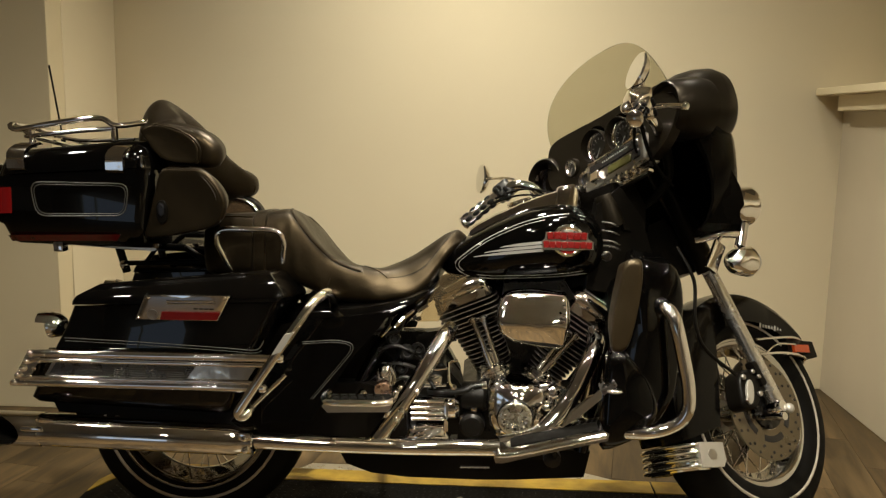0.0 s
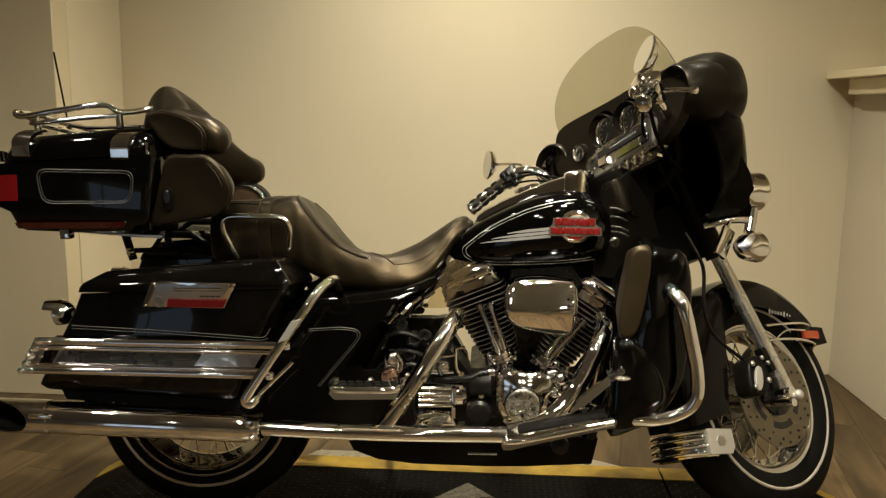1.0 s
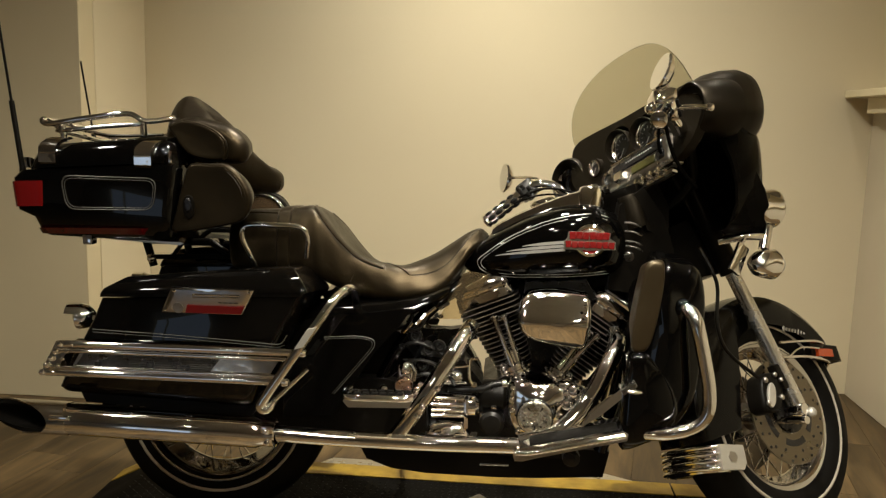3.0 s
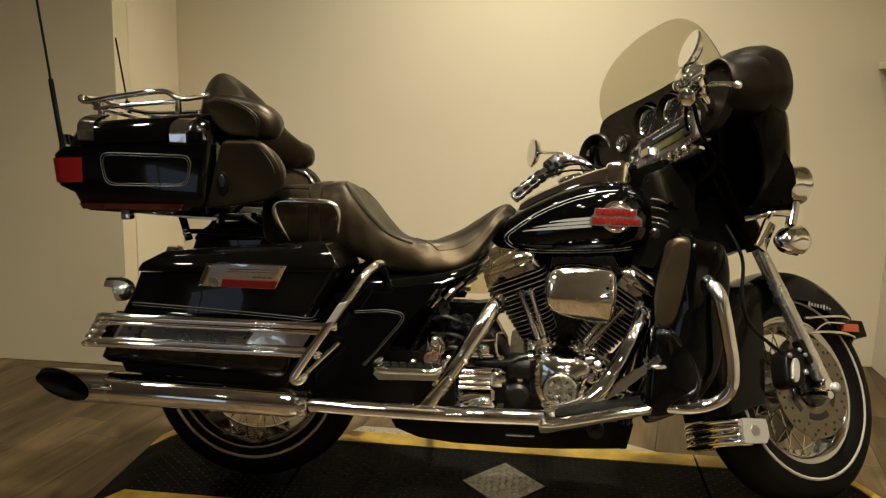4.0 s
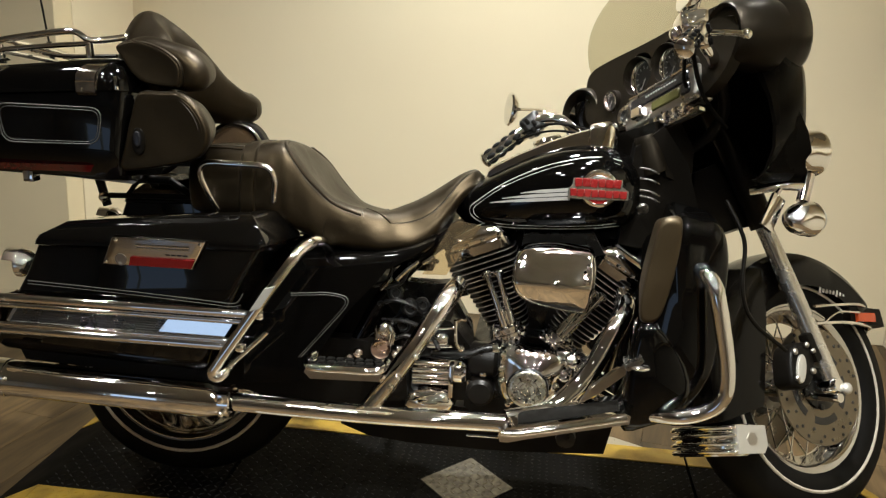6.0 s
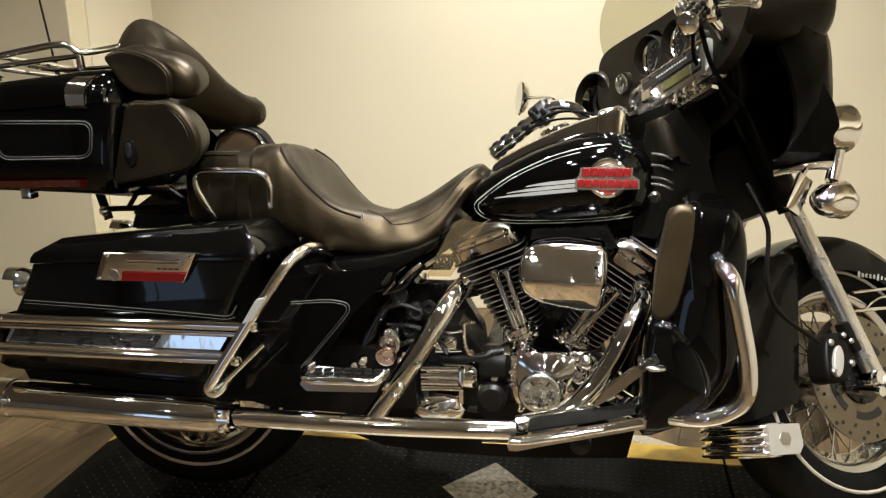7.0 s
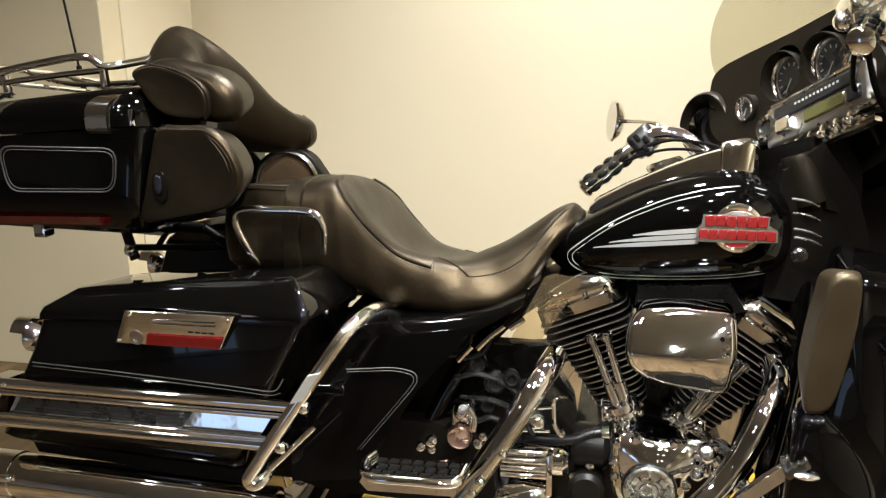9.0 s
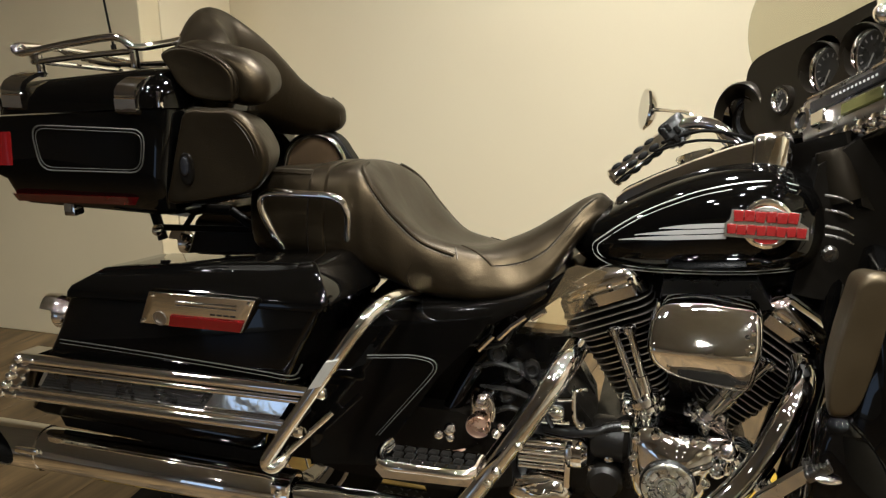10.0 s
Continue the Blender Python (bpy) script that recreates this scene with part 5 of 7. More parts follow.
for nm, base, tip in (("rear_cylinder", (0.043, -0.02, 0.47), (-0.043, -0.02, 0.676)), ("front_cylinder", (0.165, -0.02, 0.452), (0.285, -0.02, 0.635))):
    core, a, b, axis, across, turn = cylinder(base, tip, nm)
    own = bmesh.new()
    skin(own, [[Vector((u, v, h)) for u, v in rounded(-w, w, -l, l, r, 5)] for h, w, l, r in ((0, 0.084, 0.092, 0.025), (0.022, 0.084, 0.095, 0.028), (0.026, 0.078, 0.089, 0.028), (0.034, 0.082, 0.093, 0.03), (0.050, 0.080, 0.09, 0.03), (0.068, 0.068, 0.076, 0.03), (0.074, 0.05, 0.055, 0.03))])
    rocker = part("rocker_cover", soften(own, 0.003, 2, 40), CHROME, core, "chrome rocker cover", Matrix.Translation(b) @ turn)
    for u in (-0.06, -0.02, 0.02, 0.06):
        part("rocker_bolt", lathe([(0, 0), (0.006, 0), (0.006, 0.006), (0, 0.008)], (u, -0.090, 0.029), (0, -0.3, 1), 10), CHROME, rocker)
    # pushrod tubes
    foot = Vector((0.040, -0.135, 0.500)) if nm == "rear_cylinder" else Vector((0.152, -0.135, 0.488))
    tops = ((-0.026, 0.641), (0.003, 0.647)) if nm == "rear_cylinder" else ((0.232, 0.615), (0.258, 0.605))
    for d, (tx, tz) in zip((-0.006, 0.010), tops):
        top = Vector((tx, -0.128, tz))
        low = foot + Vector((d, -0.004 if d < 0 else 0.006, 0))
        rod = part("pushrod_tube", tube([low, low + (top - low) * 0.35, low + (top - low) * 0.36, top], 0.01, 12, 1, False, None, [0.0115, 0.0115, 0.0085, 0.0075]), CHROME, core)
        part("rod_cup", lathe([(0.009, 0), (0.013, 0.002), (0.013, 0.012), (0.009, 0.014)], top - (top - low).normalized() * 0.016, top - low, 16, None, True), CHROME, rod)
    lean = (Vector((tops[0][0], -0.128, tops[0][1])) - foot).normalized()
    collar = part("tappet_collar", lathe([(0, -0.03), (0.024, -0.03), (0.030, -0.018), (0.030, -0.012), (0.036, -0.010), (0.036, 0.0), (0.030, 0.002), (0.030, 0.006), (0.034, 0.008), (0.034, 0.016), (0.02, 0.02), (0, 0.02)], foot + Vector((0.002, 0.006, -0.004)), lean, 28), CHROME, core, "ribbed chrome tappet collar")
    for k in range(8):
        q = 2 * math.pi * k / 8
        side = lean.orthogonal().normalized()
        part("collar_stud", ball(foot + Vector((0.002, 0.006, -0.006)) + 0.037 * (side * math.cos(q) + lean.cross(side) * math.sin(q)), 0.005, seg=10), CHROME, collar)
    own = bmesh.new()
    block((0.082, 0.05, 0.05), foot + Vector((0, 0.012, -0.018)), 0.010, 3, None, own)
    for q in (-0.028, 0.028):
        ball(foot + Vector((q, -0.014, -0.012)), 0.0075, bm=own, seg=10)
    part("lifter_block", own, CHROME, core)

# intake cone between the cylinders and air cleaner
bm = pillow(smooth_outline([(0.046, 0.712), (0.058, 0.734), (0.080, 0.743), (0.135, 0.748), (0.195, 0.745), (0.216, 0.742), (0.224, 0.728), (0.227, 0.690), (0.224, 0.650), (0.220, 0.612), (0.213, 0.600), (0.190, 0.598), (0.155, 0.602), (0.090, 0.615), (0.054, 0.637), (0.043, 0.660), (0.042, 0.688)], 3), -0.256, -0.17, 0.20, 0.018, 0.004, 7)
for v in bm.verts:
    if v.co.y < -0.2:
        v.co.y += 0.4 * max(0.0, v.co.z - 0.672) + 0.3 * max(0.0, 0.668 - v.co.z)
air = part("air_cleaner", bm, CHROME, engine, "polished chrome air cleaner cover", Matrix.Translation((0, 0, -0.014)))
bm = bmesh.new()
for z in (0.722, 0.70, 0.685):
    lathe([(0, 0), (0.005, 0), (0.004, 0.004), (0, 0.005)], (0.207, -0.268, z), seg=10, bm=bm)
part("cover_screw", bm, CHROME, air)
part("air_base", prism([(0.06, 0.71), (0.21, 0.72), (0.215, 0.66), (0.2, 0.62), (0.07, 0.65)], -0.175, -0.09, 0.006), GREASE, engine)

# cam cover, points cover
bm = pillow(smooth_outline([(0.022, 0.455), (0.028, 0.485), (0.064, 0.497), (0.10, 0.490), (0.14, 0.490), (0.178, 0.474), (0.185, 0.445), (0.165, 0.415), (0.160, 0.37), (0.12, 0.34), (0.06, 0.342), (0.028, 0.37)], 4), -0.236, -0.14, 0.3, 0.03, 0.010, 6)
cam_cover = part("cam_cover", bm, CHROME, engine, "chrome cam cover")
bm = lathe([(0, 0), (0.045, 0), (0.045, 0.010), (0.041, 0.013), (0.034, 0.013), (0.033, 0.011), (0.012, 0.011), (0.011, 0.014), (0, 0.014)], (0.093, -0.243, 0.402), seg=48)
pc = part("points_cover", bm, speckle(material("spun_aluminium", (0.60, 0.57, 0.47), 0.26, 1.0), 60, 0.2, 0.34), cam_cover, "round spun-aluminium points cover")
bm = bmesh.new()
for k in range(5):
    q = radians(90 + 72 * k)
    lathe([(0, 0), (0.0045, 0), (0.004, 0.003), (0, 0.0035)], (0.093 + 0.028 * math.cos(q), -0.2542, 0.402 + 0.028 * math.sin(q)), seg=10, bm=bm)
lathe([(0.024, 0), (0.026, 0), (0.026, 0.0015), (0.024, 0.0015)], (0.093, -0.254, 0.402), seg=32, bm=bm, closed=True)
lathe([(0.016, 0), (0.018, 0), (0.018, 0.0015), (0.016, 0.0015)], (0.093, -0.254, 0.402), seg=32, bm=bm, closed=True)
part("cover_screw", bm, CHROME, pc)
part("cover_ring", lathe([(0.043, 0), (0.049, 0), (0.0485, 0.006), (0.0455, 0.009), (0.043, 0.006)], (0.093, -0.243, 0.402), (0, -1, 0), 48, None, True), GREASE, pc)
for k in range(5):
    q = radians(54 + 72 * k)
    part("cover_slot", block((0.0035, 0.002, 0.016), (0.093 + 0.030 * math.cos(q), -0.2545, 0.402 + 0.030 * math.sin(q)), 0.001, 1, Matrix.Rotation(radians(90) - q, 4, "Y")), GREASE, pc)
for x, z in ((0.033, 0.475), (0.066, 0.486), (0.132, 0.484), (0.172, 0.466), (0.176, 0.44), (0.158, 0.405), (0.148, 0.358), (0.1, 0.347), (0.05, 0.352), (0.032, 0.41), (0.03, 0.44)):
    part("cover_bolt", lathe([(0, 0), (0.0085, 0), (0.0085, 0.006), (0.006, 0.010), (0, 0.011)], (x, -0.226, z), seg=12), CHROME, cam_cover)
# oil filter and pump region
part("oil_filter", lathe([(0, 0), (0.032, 0), (0.038, 0.01), (0.038, 0.085), (0.034, 0.09), (0, 0.09)], (0.20, -0.14, 0.43), (0.55, -0.8, -0.25), 28), CHROME, engine, "chrome oil filter")
bm = bmesh.new()
block((0.05, 0.05, 0.075), (0.175, -0.20, 0.455), 0.014, 3, None, bm)
ball((0.19, -0.22, 0.47), 0.020, bm=bm)
ball((0.175, -0.225, 0.43), 0.014, bm=bm)
part("oil_pump_cover", bm, CHROME, engine)
# starter, gearbox end cover, hoses
st = part("starter_motor", lathe([(0, 0), (0.03, 0), (0.036, 0.008), (0.036, 0.11), (0.028, 0.12), (0, 0.12)], (-0.175, -0.16, 0.398), (1, 0, 0.02), 28), CHROME, gear, "ribbed chrome starter cover")
for k in range(4):
    part("starter_rib", tube([(-0.182, -0.198 + 0.004 * abs(k - 1.5), 0.372 + 0.016 * k), (-0.095, -0.2 + 0.004 * abs(k - 1.5), 0.376 + 0.016 * k)], 0.0068, 10, 1), CHROME, st)
part("starter_end", block((0.012, 0.07, 0.085), (-0.088, -0.175, 0.385), 0.005, 2), CHROME, st)
part("gearbox_cover", pillow([(-0.205, 0.310), (-0.195, 0.350), (-0.14, 0.360), (-0.09, 0.356), (-0.075, 0.325), (-0.085, 0.30), (-0.14, 0.293), (-0.19, 0.297)], -0.215, -0.15, 0.3, 0.03, 0.006), CHROME, gear, "chrome gearbox end cover")
for x, z in ((-0.02, 0.44), (-0.015, 0.40), (-0.045, 0.375), (-0.02, 0.36), (-0.07, 0.46)):
    part("case_bolt", lathe([(0, 0), (0.008, 0), (0.008, 0.006), (0, 0.009)], (x, -0.175, z), seg=12), CHROME, gear)
part("starter_nose", lathe([(0, 0), (0.036, 0), (0.042, 0.008), (0.042, 0.06), (0.034, 0.07), (0, 0.07)], (-0.05, -0.145, 0.425), (1, -0.02, 0), 28), ENGINE, gear)
part("hose", tube([(-0.14, -0.165, 0.441), (-0.09, -0.172, 0.441), (-0.047, -0.175, 0.447), (-0.02, -0.17, 0.458), (0.01, -0.165, 0.463)], 0.010, 12, 6), GREASE, gear)
part("hose_ferrule", lathe([(0, 0), (0.0125, 0), (0.0125, 0.014), (0, 0.014)], (0.004, -0.166, 0.462), (1, 0.1, 0.1), 16), CHROME, gear)
bm = tube([(-0.15, -0.18, 0.505), (-0.09, -0.18, 0.512), (-0.08, -0.18, 0.53), (-0.06, -0.178, 0.532)], 0.004, 8, 3)
tube([(-0.085, -0.18, 0.53), (-0.083, -0.18, 0.48), (-0.075, -0.18, 0.462)], 0.005, 8, 3, False, bm)
tube([(-0.15, -0.185, 0.462), (-0.09, -0.185, 0.466)], 0.004, 8, 1, False, bm)
part("linkage_bracket", bm, CHROME, gear, "small chrome linkage bracket")
part("vent_cap", hull([(-0.16, -0.175, 0.004, 0.468, 0.482, 2.2), (-0.15, -0.175, 0.014, 0.462, 0.494, 2.4), (-0.11, -0.175, 0.014, 0.462, 0.494, 2.4), (-0.10, -0.175, 0.006, 0.47, 0.486, 2.2)], 2, 20), CHROME, gear)
# rear brake master, bulbs of chrome by the side cover
bm = ball((-0.246, -0.235, 0.515), 0.019, (1, 0.9, 1))
block((0.045, 0.04, 0.06), (-0.25, -0.212, 0.495), 0.012, 3, None, bm)
tube([(-0.232, -0.25, 0.53), (-0.222, -0.252, 0.51), (-0.225, -0.25, 0.485)], 0.0055, 10, 4, False, bm)
reservoir = part("rear_brake_reservoir", bm, CHROME, bike, "chrome rear brake reservoir and fittings")
part("reservoir_cap", lathe([(0, 0), (0.023, 0), (0.023, 0.010), (0.021, 0.013), (0.018, 0.011), (0, 0.011)], (-0.252, -0.238, 0.468), (0.05, -1, -0.05), 28), COPPER, reservoir, "brushed copper reservoir cap")
for x, z, r in ((-0.325, 0.444, 0.0105), (-0.304, 0.457, 0.0125), (-0.303, 0.44, 0.009), (-0.215, 0.46, 0.010), (-0.206, 0.475, 0.008)):
    part("fitting", ball((x, -0.25, z), r, seg=14), CHROME, reservoir)
bm = bmesh.new()
for x, z, r in ((-0.235, 0.585, 0.020), (-0.20, 0.55, 0.022), (-0.215, 0.505, 0.018), (-0.17, 0.56, 0.017), (-0.145, 0.545, 0.014)):
    lathe([(0, 0), (r * 0.8, 0), (r, 0.005), (r, 0.026), (r * 0.7, 0.034), (r * 0.55, 0.034), (r * 0.5, 0.028), (0, 0.028)], (x, -0.165, z), (0.25, -1, 0.2), 18, bm)
for path in (((-0.235, 0.66), (-0.25, 0.62), (-0.30, 0.60)), ((-0.195, 0.665), (-0.215, 0.62), (-0.255, 0.60)), ((-0.27, 0.56), (-0.22, 0.575), (-0.16, 0.545), (-0.13, 0.50)), ((-0.26, 0.52), (-0.20, 0.525), (-0.15, 0.50), (-0.12, 0.46)), ((-0.24, 0.47), (-0.20, 0.49), (-0.165, 0.47))):
    tube([(x, -0.19 - 0.01 * (k % 2), z) for k, (x, z) in enumerate(path)], 0.0055, 8, 4, False, bm)
part("wiring", bm, GREASE, bike, "black hoses and connectors")
bm = bmesh.new()
for x0, z0, x1, z1 in ((-0.235, 0.632, -0.262, 0.602), (-0.20, 0.655, -0.225, 0.628), (-0.175, 0.675, -0.20, 0.655), (-0.14, 0.69, -0.165, 0.672)):
    tube([(x0, -0.205, z0), (x1, -0.208, z1)], 0.006, 8, 1, False, bm)
part("frame_tube", bm, CHROME, bike)
part("frame_rail", tube([(-0.11, -0.13, 0.725), (-0.19, -0.15, 0.66), (-0.27, -0.17, 0.56), (-0.34, -0.18, 0.42)], 0.018, 14, 5), PAINT, bike)
# tan-tinted clear wind deflector under the seat nose
part("heat_guard", prism([(-0.168, 0.640), (-0.138, 0.700), (-0.106, 0.764), (-0.088, 0.772), (-0.036, 0.764), (-0.072, 0.706), (-0.112, 0.642)], -0.19, -0.186, 0.001, 1), DEFLECTOR, bike, "clear smoke-tinted wind deflector under the seat")

# ---- exhaust ----
mm = -0.40
muf = part("muffler", tube([(-1.115, mm, 0.385), (-1.105, mm, 0.385), (-0.80, mm, 0.3815), (-0.60, mm, 0.379), (-0.565, mm, 0.379)], 0.04, 32, 1, False, None, [0.0405, 0.0415, 0.0415, 0.0405, 0.030]), CHROME, bike, "long chrome muffler with a slash-cut tip")


def slash_tip(r_out, r_in, deep, y=mm):
    rings = []
    for base, rad in ((-1.08, r_out), (None, r_out), (None, r_in), (-1.08, r_in)):
        ring = []
        for k in range(36):
            q = 2 * math.pi * k / 36
            x = base if base is not None else -1.222 - 0.098 * math.cos(q) + deep
            ring.append(Vector((x, y + rad * math.cos(q), 0.385 + rad * math.sin(q))))
        rings.append(ring)
    return skin(bmesh.new(), rings, closed=True)


part("muffler_tip", slash_tip(0.0435, 0.0405, 0), CHROME, muf)
part("muffler_lining", slash_tip(0.0404, 0.030, 0.004), PAD_RUBBER, muf)
part("muffler_core", lathe([(0, 0), (0.0402, 0), (0.0402, 0.01), (0, 0.01)], (-1.115, mm, 0.385), (1, 0, 0), 28), PAD_RUBBER, muf)
bm = lathe([(0.030, 0), (0.0365, 0.002), (0.0365, 0.026), (0.030, 0.028)], (-0.578, mm, 0.379), (1, 0, 0), 28, None, True)
block((0.03, 0.02, 0.02), (-0.565, mm - 0.03, 0.40), 0.004, 2, None, bm)
for z in (0.395, 0.365):
    ball((-0.565, mm - 0.04, z), 0.008, bm=bm, seg=12)
part("muffler_clamp", bm, CHROME, muf)
part("muffler_strap", block((0.05, 0.01, 0.012), (-1.09, mm - 0.043, 0.402), 0.003), CHROME, muf)
part("muffler", tube([(-1.215, 0.40, 0.385), (-0.80, 0.40, 0.3815), (-0.60, 0.40, 0.379), (-0.50, 0.36, 0.379)], 0.04, 24, 1, False, None, [0.0415, 0.0415, 0.0405, 0.025]), CHROME, bike, "long chrome muffler with a slash-cut tip")
part("exhaust_pipe", tube([(-0.57, mm, 0.377), (-0.40, -0.385, 0.368), (-0.20, -0.37, 0.362), (0.0, -0.35, 0.359), (0.05, -0.345, 0.358)], 0.021, 20, 5), CHROME, bike, "chrome exhaust pipe")
part("exhaust_pipe", tube([(-0.262, -0.36, 0.362), (-0.225, -0.352, 0.415), (-0.16, -0.335, 0.515), (-0.108, -0.31, 0.60), (-0.09, -0.28, 0.625), (-0.08, -0.22, 0.63)], 0.0215, 20, 5), CHROME, bike, "chrome rear header heat shield")
part("exhaust_pipe", tube([(0.30, -0.14, 0.61), (0.298, -0.20, 0.60), (0.284, -0.24, 0.575), (0.262, -0.255, 0.53), (0.235, -0.265, 0.475), (0.195, -0.28, 0.42), (0.14, -0.30, 0.375), (0.05, -0.33, 0.36)], 0.0225, 20, 5), CHROME, bike, "chrome front header heat shield")
for p in ((-0.155, -0.352, 0.50), (-0.205, -0.366, 0.43), (-0.19, -0.37, 0.455)):
    part("heat_shield_clamp", ball(p, 0.0095, seg=12), CHROME, bike)

# ---- footboards ----
rider = part("footboard", prism([(0.038, 0.352), (0.055, 0.374), (0.10, 0.382), (0.30, 0.432), (0.312, 0.426), (0.31, 0.408), (0.10, 0.352), (0.06, 0.340), (0.042, 0.340)], -0.40, -0.30, 0.006, 2), CHROME, bike, "chrome rider footboard with rubber pads")
bm = tube([(0.045, -0.402, 0.362), (0.10, -0.404, 0.370), (0.305, -0.402, 0.422)], 0.007, 10, 4)
part("footboard_trim", bm, CHROME, rider)
own = block((0.22, 0.06, 0.007), (0.185, -0.355, 0.402), 0.003, 2, Matrix.Rotation(radians(-13), 4, "Y"))
part("footboard_pad", own, PAD_RUBBER, rider)
part("footboard_bracket", lathe([(0, 0), (0.022, 0), (0.022, 0.03), (0, 0.035)], (0.185, -0.30, 0.325), seg=20), GREASE, rider)
BOARD = [(-0.378, 0.480), (-0.372, 0.491), (-0.222, 0.495), (-0.214, 0.488), (-0.222, 0.472), (-0.365, 0.466)]
for s_ in (-1, 1):
    pas = part("passenger_footboard", prism(BOARD, min(s_ * 0.485, s_ * 0.420), max(s_ * 0.485, s_ * 0.420), 0.005, 2), CHROME, bike, "chrome passenger footboard with rubber pads")
    pad_mesh = put("footboard_pad", hull([(-0.009, 0, 0.006, 0, 0.004, 2.2), (-0.006, 0, 0.010, -0.002, 0.007, 2.4), (0.006, 0, 0.010, -0.002, 0.007, 2.4), (0.009, 0, 0.006, 0, 0.004, 2.2)], 1, 12), PAD_RUBBER)
    for i in range(7):
        for j in range(3):
            o = new("footboard_pad", pad_mesh)
            o.parent = pas
            o.location = (-0.355 + 0.0205 * i + 0.006 * (j % 2), s_ * (0.432 + 0.0195 * j), 0.4875 + 0.0005 * i)
    part("footboard_rim", tube([(-0.372, s_ * 0.42, 0.494), (-0.378, s_ * 0.45, 0.494), (-0.362, s_ * 0.486, 0.492), (-0.29, s_ * 0.490, 0.494), (-0.222, s_ * 0.486, 0.496), (-0.212, s_ * 0.44, 0.498)], 0.008, 10, 5), CHROME, pas)
    if s_ < 0:
        pas.matrix_basis = Matrix.Translation((0.012, 0, 0.02))
    part("footboard_stem", tube([(-0.29, s_ * 0.39, 0.462), (-0.28, s_ * 0.30, 0.42), (-0.27, s_ * 0.2, 0.38)], 0.011, 12, 4), CHROME, pas)
part("brake_pedal", prism([(0.205, 0.412), (0.25, 0.445), (0.298, 0.490), (0.335, 0.530), (0.33, 0.548), (0.30, 0.52), (0.272, 0.495), (0.23, 0.455)], -0.335, -0.320, 0.004, 2), CHROME, bike, "chrome brake pedal lever")
own = block((0.042, 0.05, 0.016), (0.312, -0.345, 0.530), 0.005, 2, Matrix.Rotation(radians(-38), 4, "Y"))
for k in range(4):
    block((0.004, 0.05, 0.006), (0.296 + 0.009 * k, -0.345, 0.526 + 0.0075 * k), 0.001, 1, Matrix.Rotation(radians(-38), 4, "Y"), own)
part("brake_pedal_pad", own, RIBBED, bike, "ribbed metal brake pedal pad")
bm = bmesh.new()
ball((0.325, -0.372, 0.524), 0.010, (2.0, 0.8, 0.6), bm)
part("brake_pedal_trim", bm, CHROME, bike)

# ---- leg fairings and engine guard ----
for s in (-1, 1):
    mm2 = None if s < 0 else MIRRORED
    low = part("leg_fairing", pillow(smooth_outline([(0.365, 0.842), (0.42, 0.842), (0.458, 0.832), (0.480, 0.79), (0.488, 0.72), (0.486, 0.60), (0.476, 0.50), (0.43, 0.415), (0.37, 0.375), (0.31, 0.352), (0.305, 0.40), (0.34, 0.49), (0.345, 0.60), (0.362, 0.74)], 3), -0.345, -0.20, 0.25, 0.035, 0.012), PAINT, bike, "glossy black leg fairing", mm2)
    LIP = [(0.340, 0.836), (0.369, 0.846), (0.383, 0.830), (0.381, 0.754), (0.367, 0.665),
       (0.352, 0.622), (0.323, 0.614), (0.313, 0.648), (0.319, 0.722), (0.330, 0.790)]
    lip = pillow(smooth_outline(LIP, 4), -0.352, -0.25, 0.25, 0.016, 0.003, 6, None, 0.8)
    part("vent_lip", lip, VENT, low, "matt black padded vent lip")
    part("glove_box", pillow(smooth_outline([(0.31, 0.60), (0.35, 0.62), (0.41, 0.56), (0.44, 0.47), (0.40, 0.40), (0.31, 0.37), (0.30, 0.45)], 3), -0.36, -0.30, 0.25, 0.03, 0.006), PAINT, low, "")
    part("engine_guard", tube([(0.42, -0.28, 0.738), (0.432, -0.375, 0.740), (0.446, -0.402, 0.724), (0.456, -0.41, 0.695), (0.472, -0.41, 0.635), (0.490, -0.41, 0.555), (0.492, -0.408, 0.495), (0.466, -0.40, 0.455), (0.405, -0.385, 0.427), (0.33, -0.30, 0.395), (0.26, -0.16, 0.37)], 0.0165, 16, 6), CHROME, bike, "chrome engine guard tube", mm2)
bm = bmesh.new()
lathe([(0, 0), (0.013, 0), (0.013, 0.008), (0.009, 0.012), (0, 0.013)], (0.316, -0.20, 0.83), seg=16, bm=bm)
for z, y in ((0.862, -0.17), (0.85, -0.18), (0.885, -0.15), (0.905, -0.13)):
    tube([(0.31, y, z + 0.004), (0.332, y - 0.01, z + 0.003), (0.352, y - 0.008, z - 0.006)], 0.0024, 8, 3, False, bm)
part("horn_bracket", bm, RIBBED, bike, "small dark metal brackets under the tank")
part("steering_head", prism([(0.28, 0.72), (0.30, 0.95), (0.36, 1.0), (0.42, 0.92), (0.46, 0.80), (0.44, 0.70)], -0.09, 0.09, 0.02, 3), SATIN, bike, "black steering head")
part("frame_downtube", tube([(0.36, -0.06, 0.80), (0.34, -0.1, 0.60), (0.31, -0.12, 0.40), (0.28, -0.12, 0.27)], 0.02, 14, 4), PAINT, bike)
part("frame_downtube", tube([(0.36, 0.06, 0.80), (0.34, 0.1, 0.60), (0.31, 0.12, 0.40), (0.28, 0.12, 0.27)], 0.02, 14, 4), PAINT, bike)

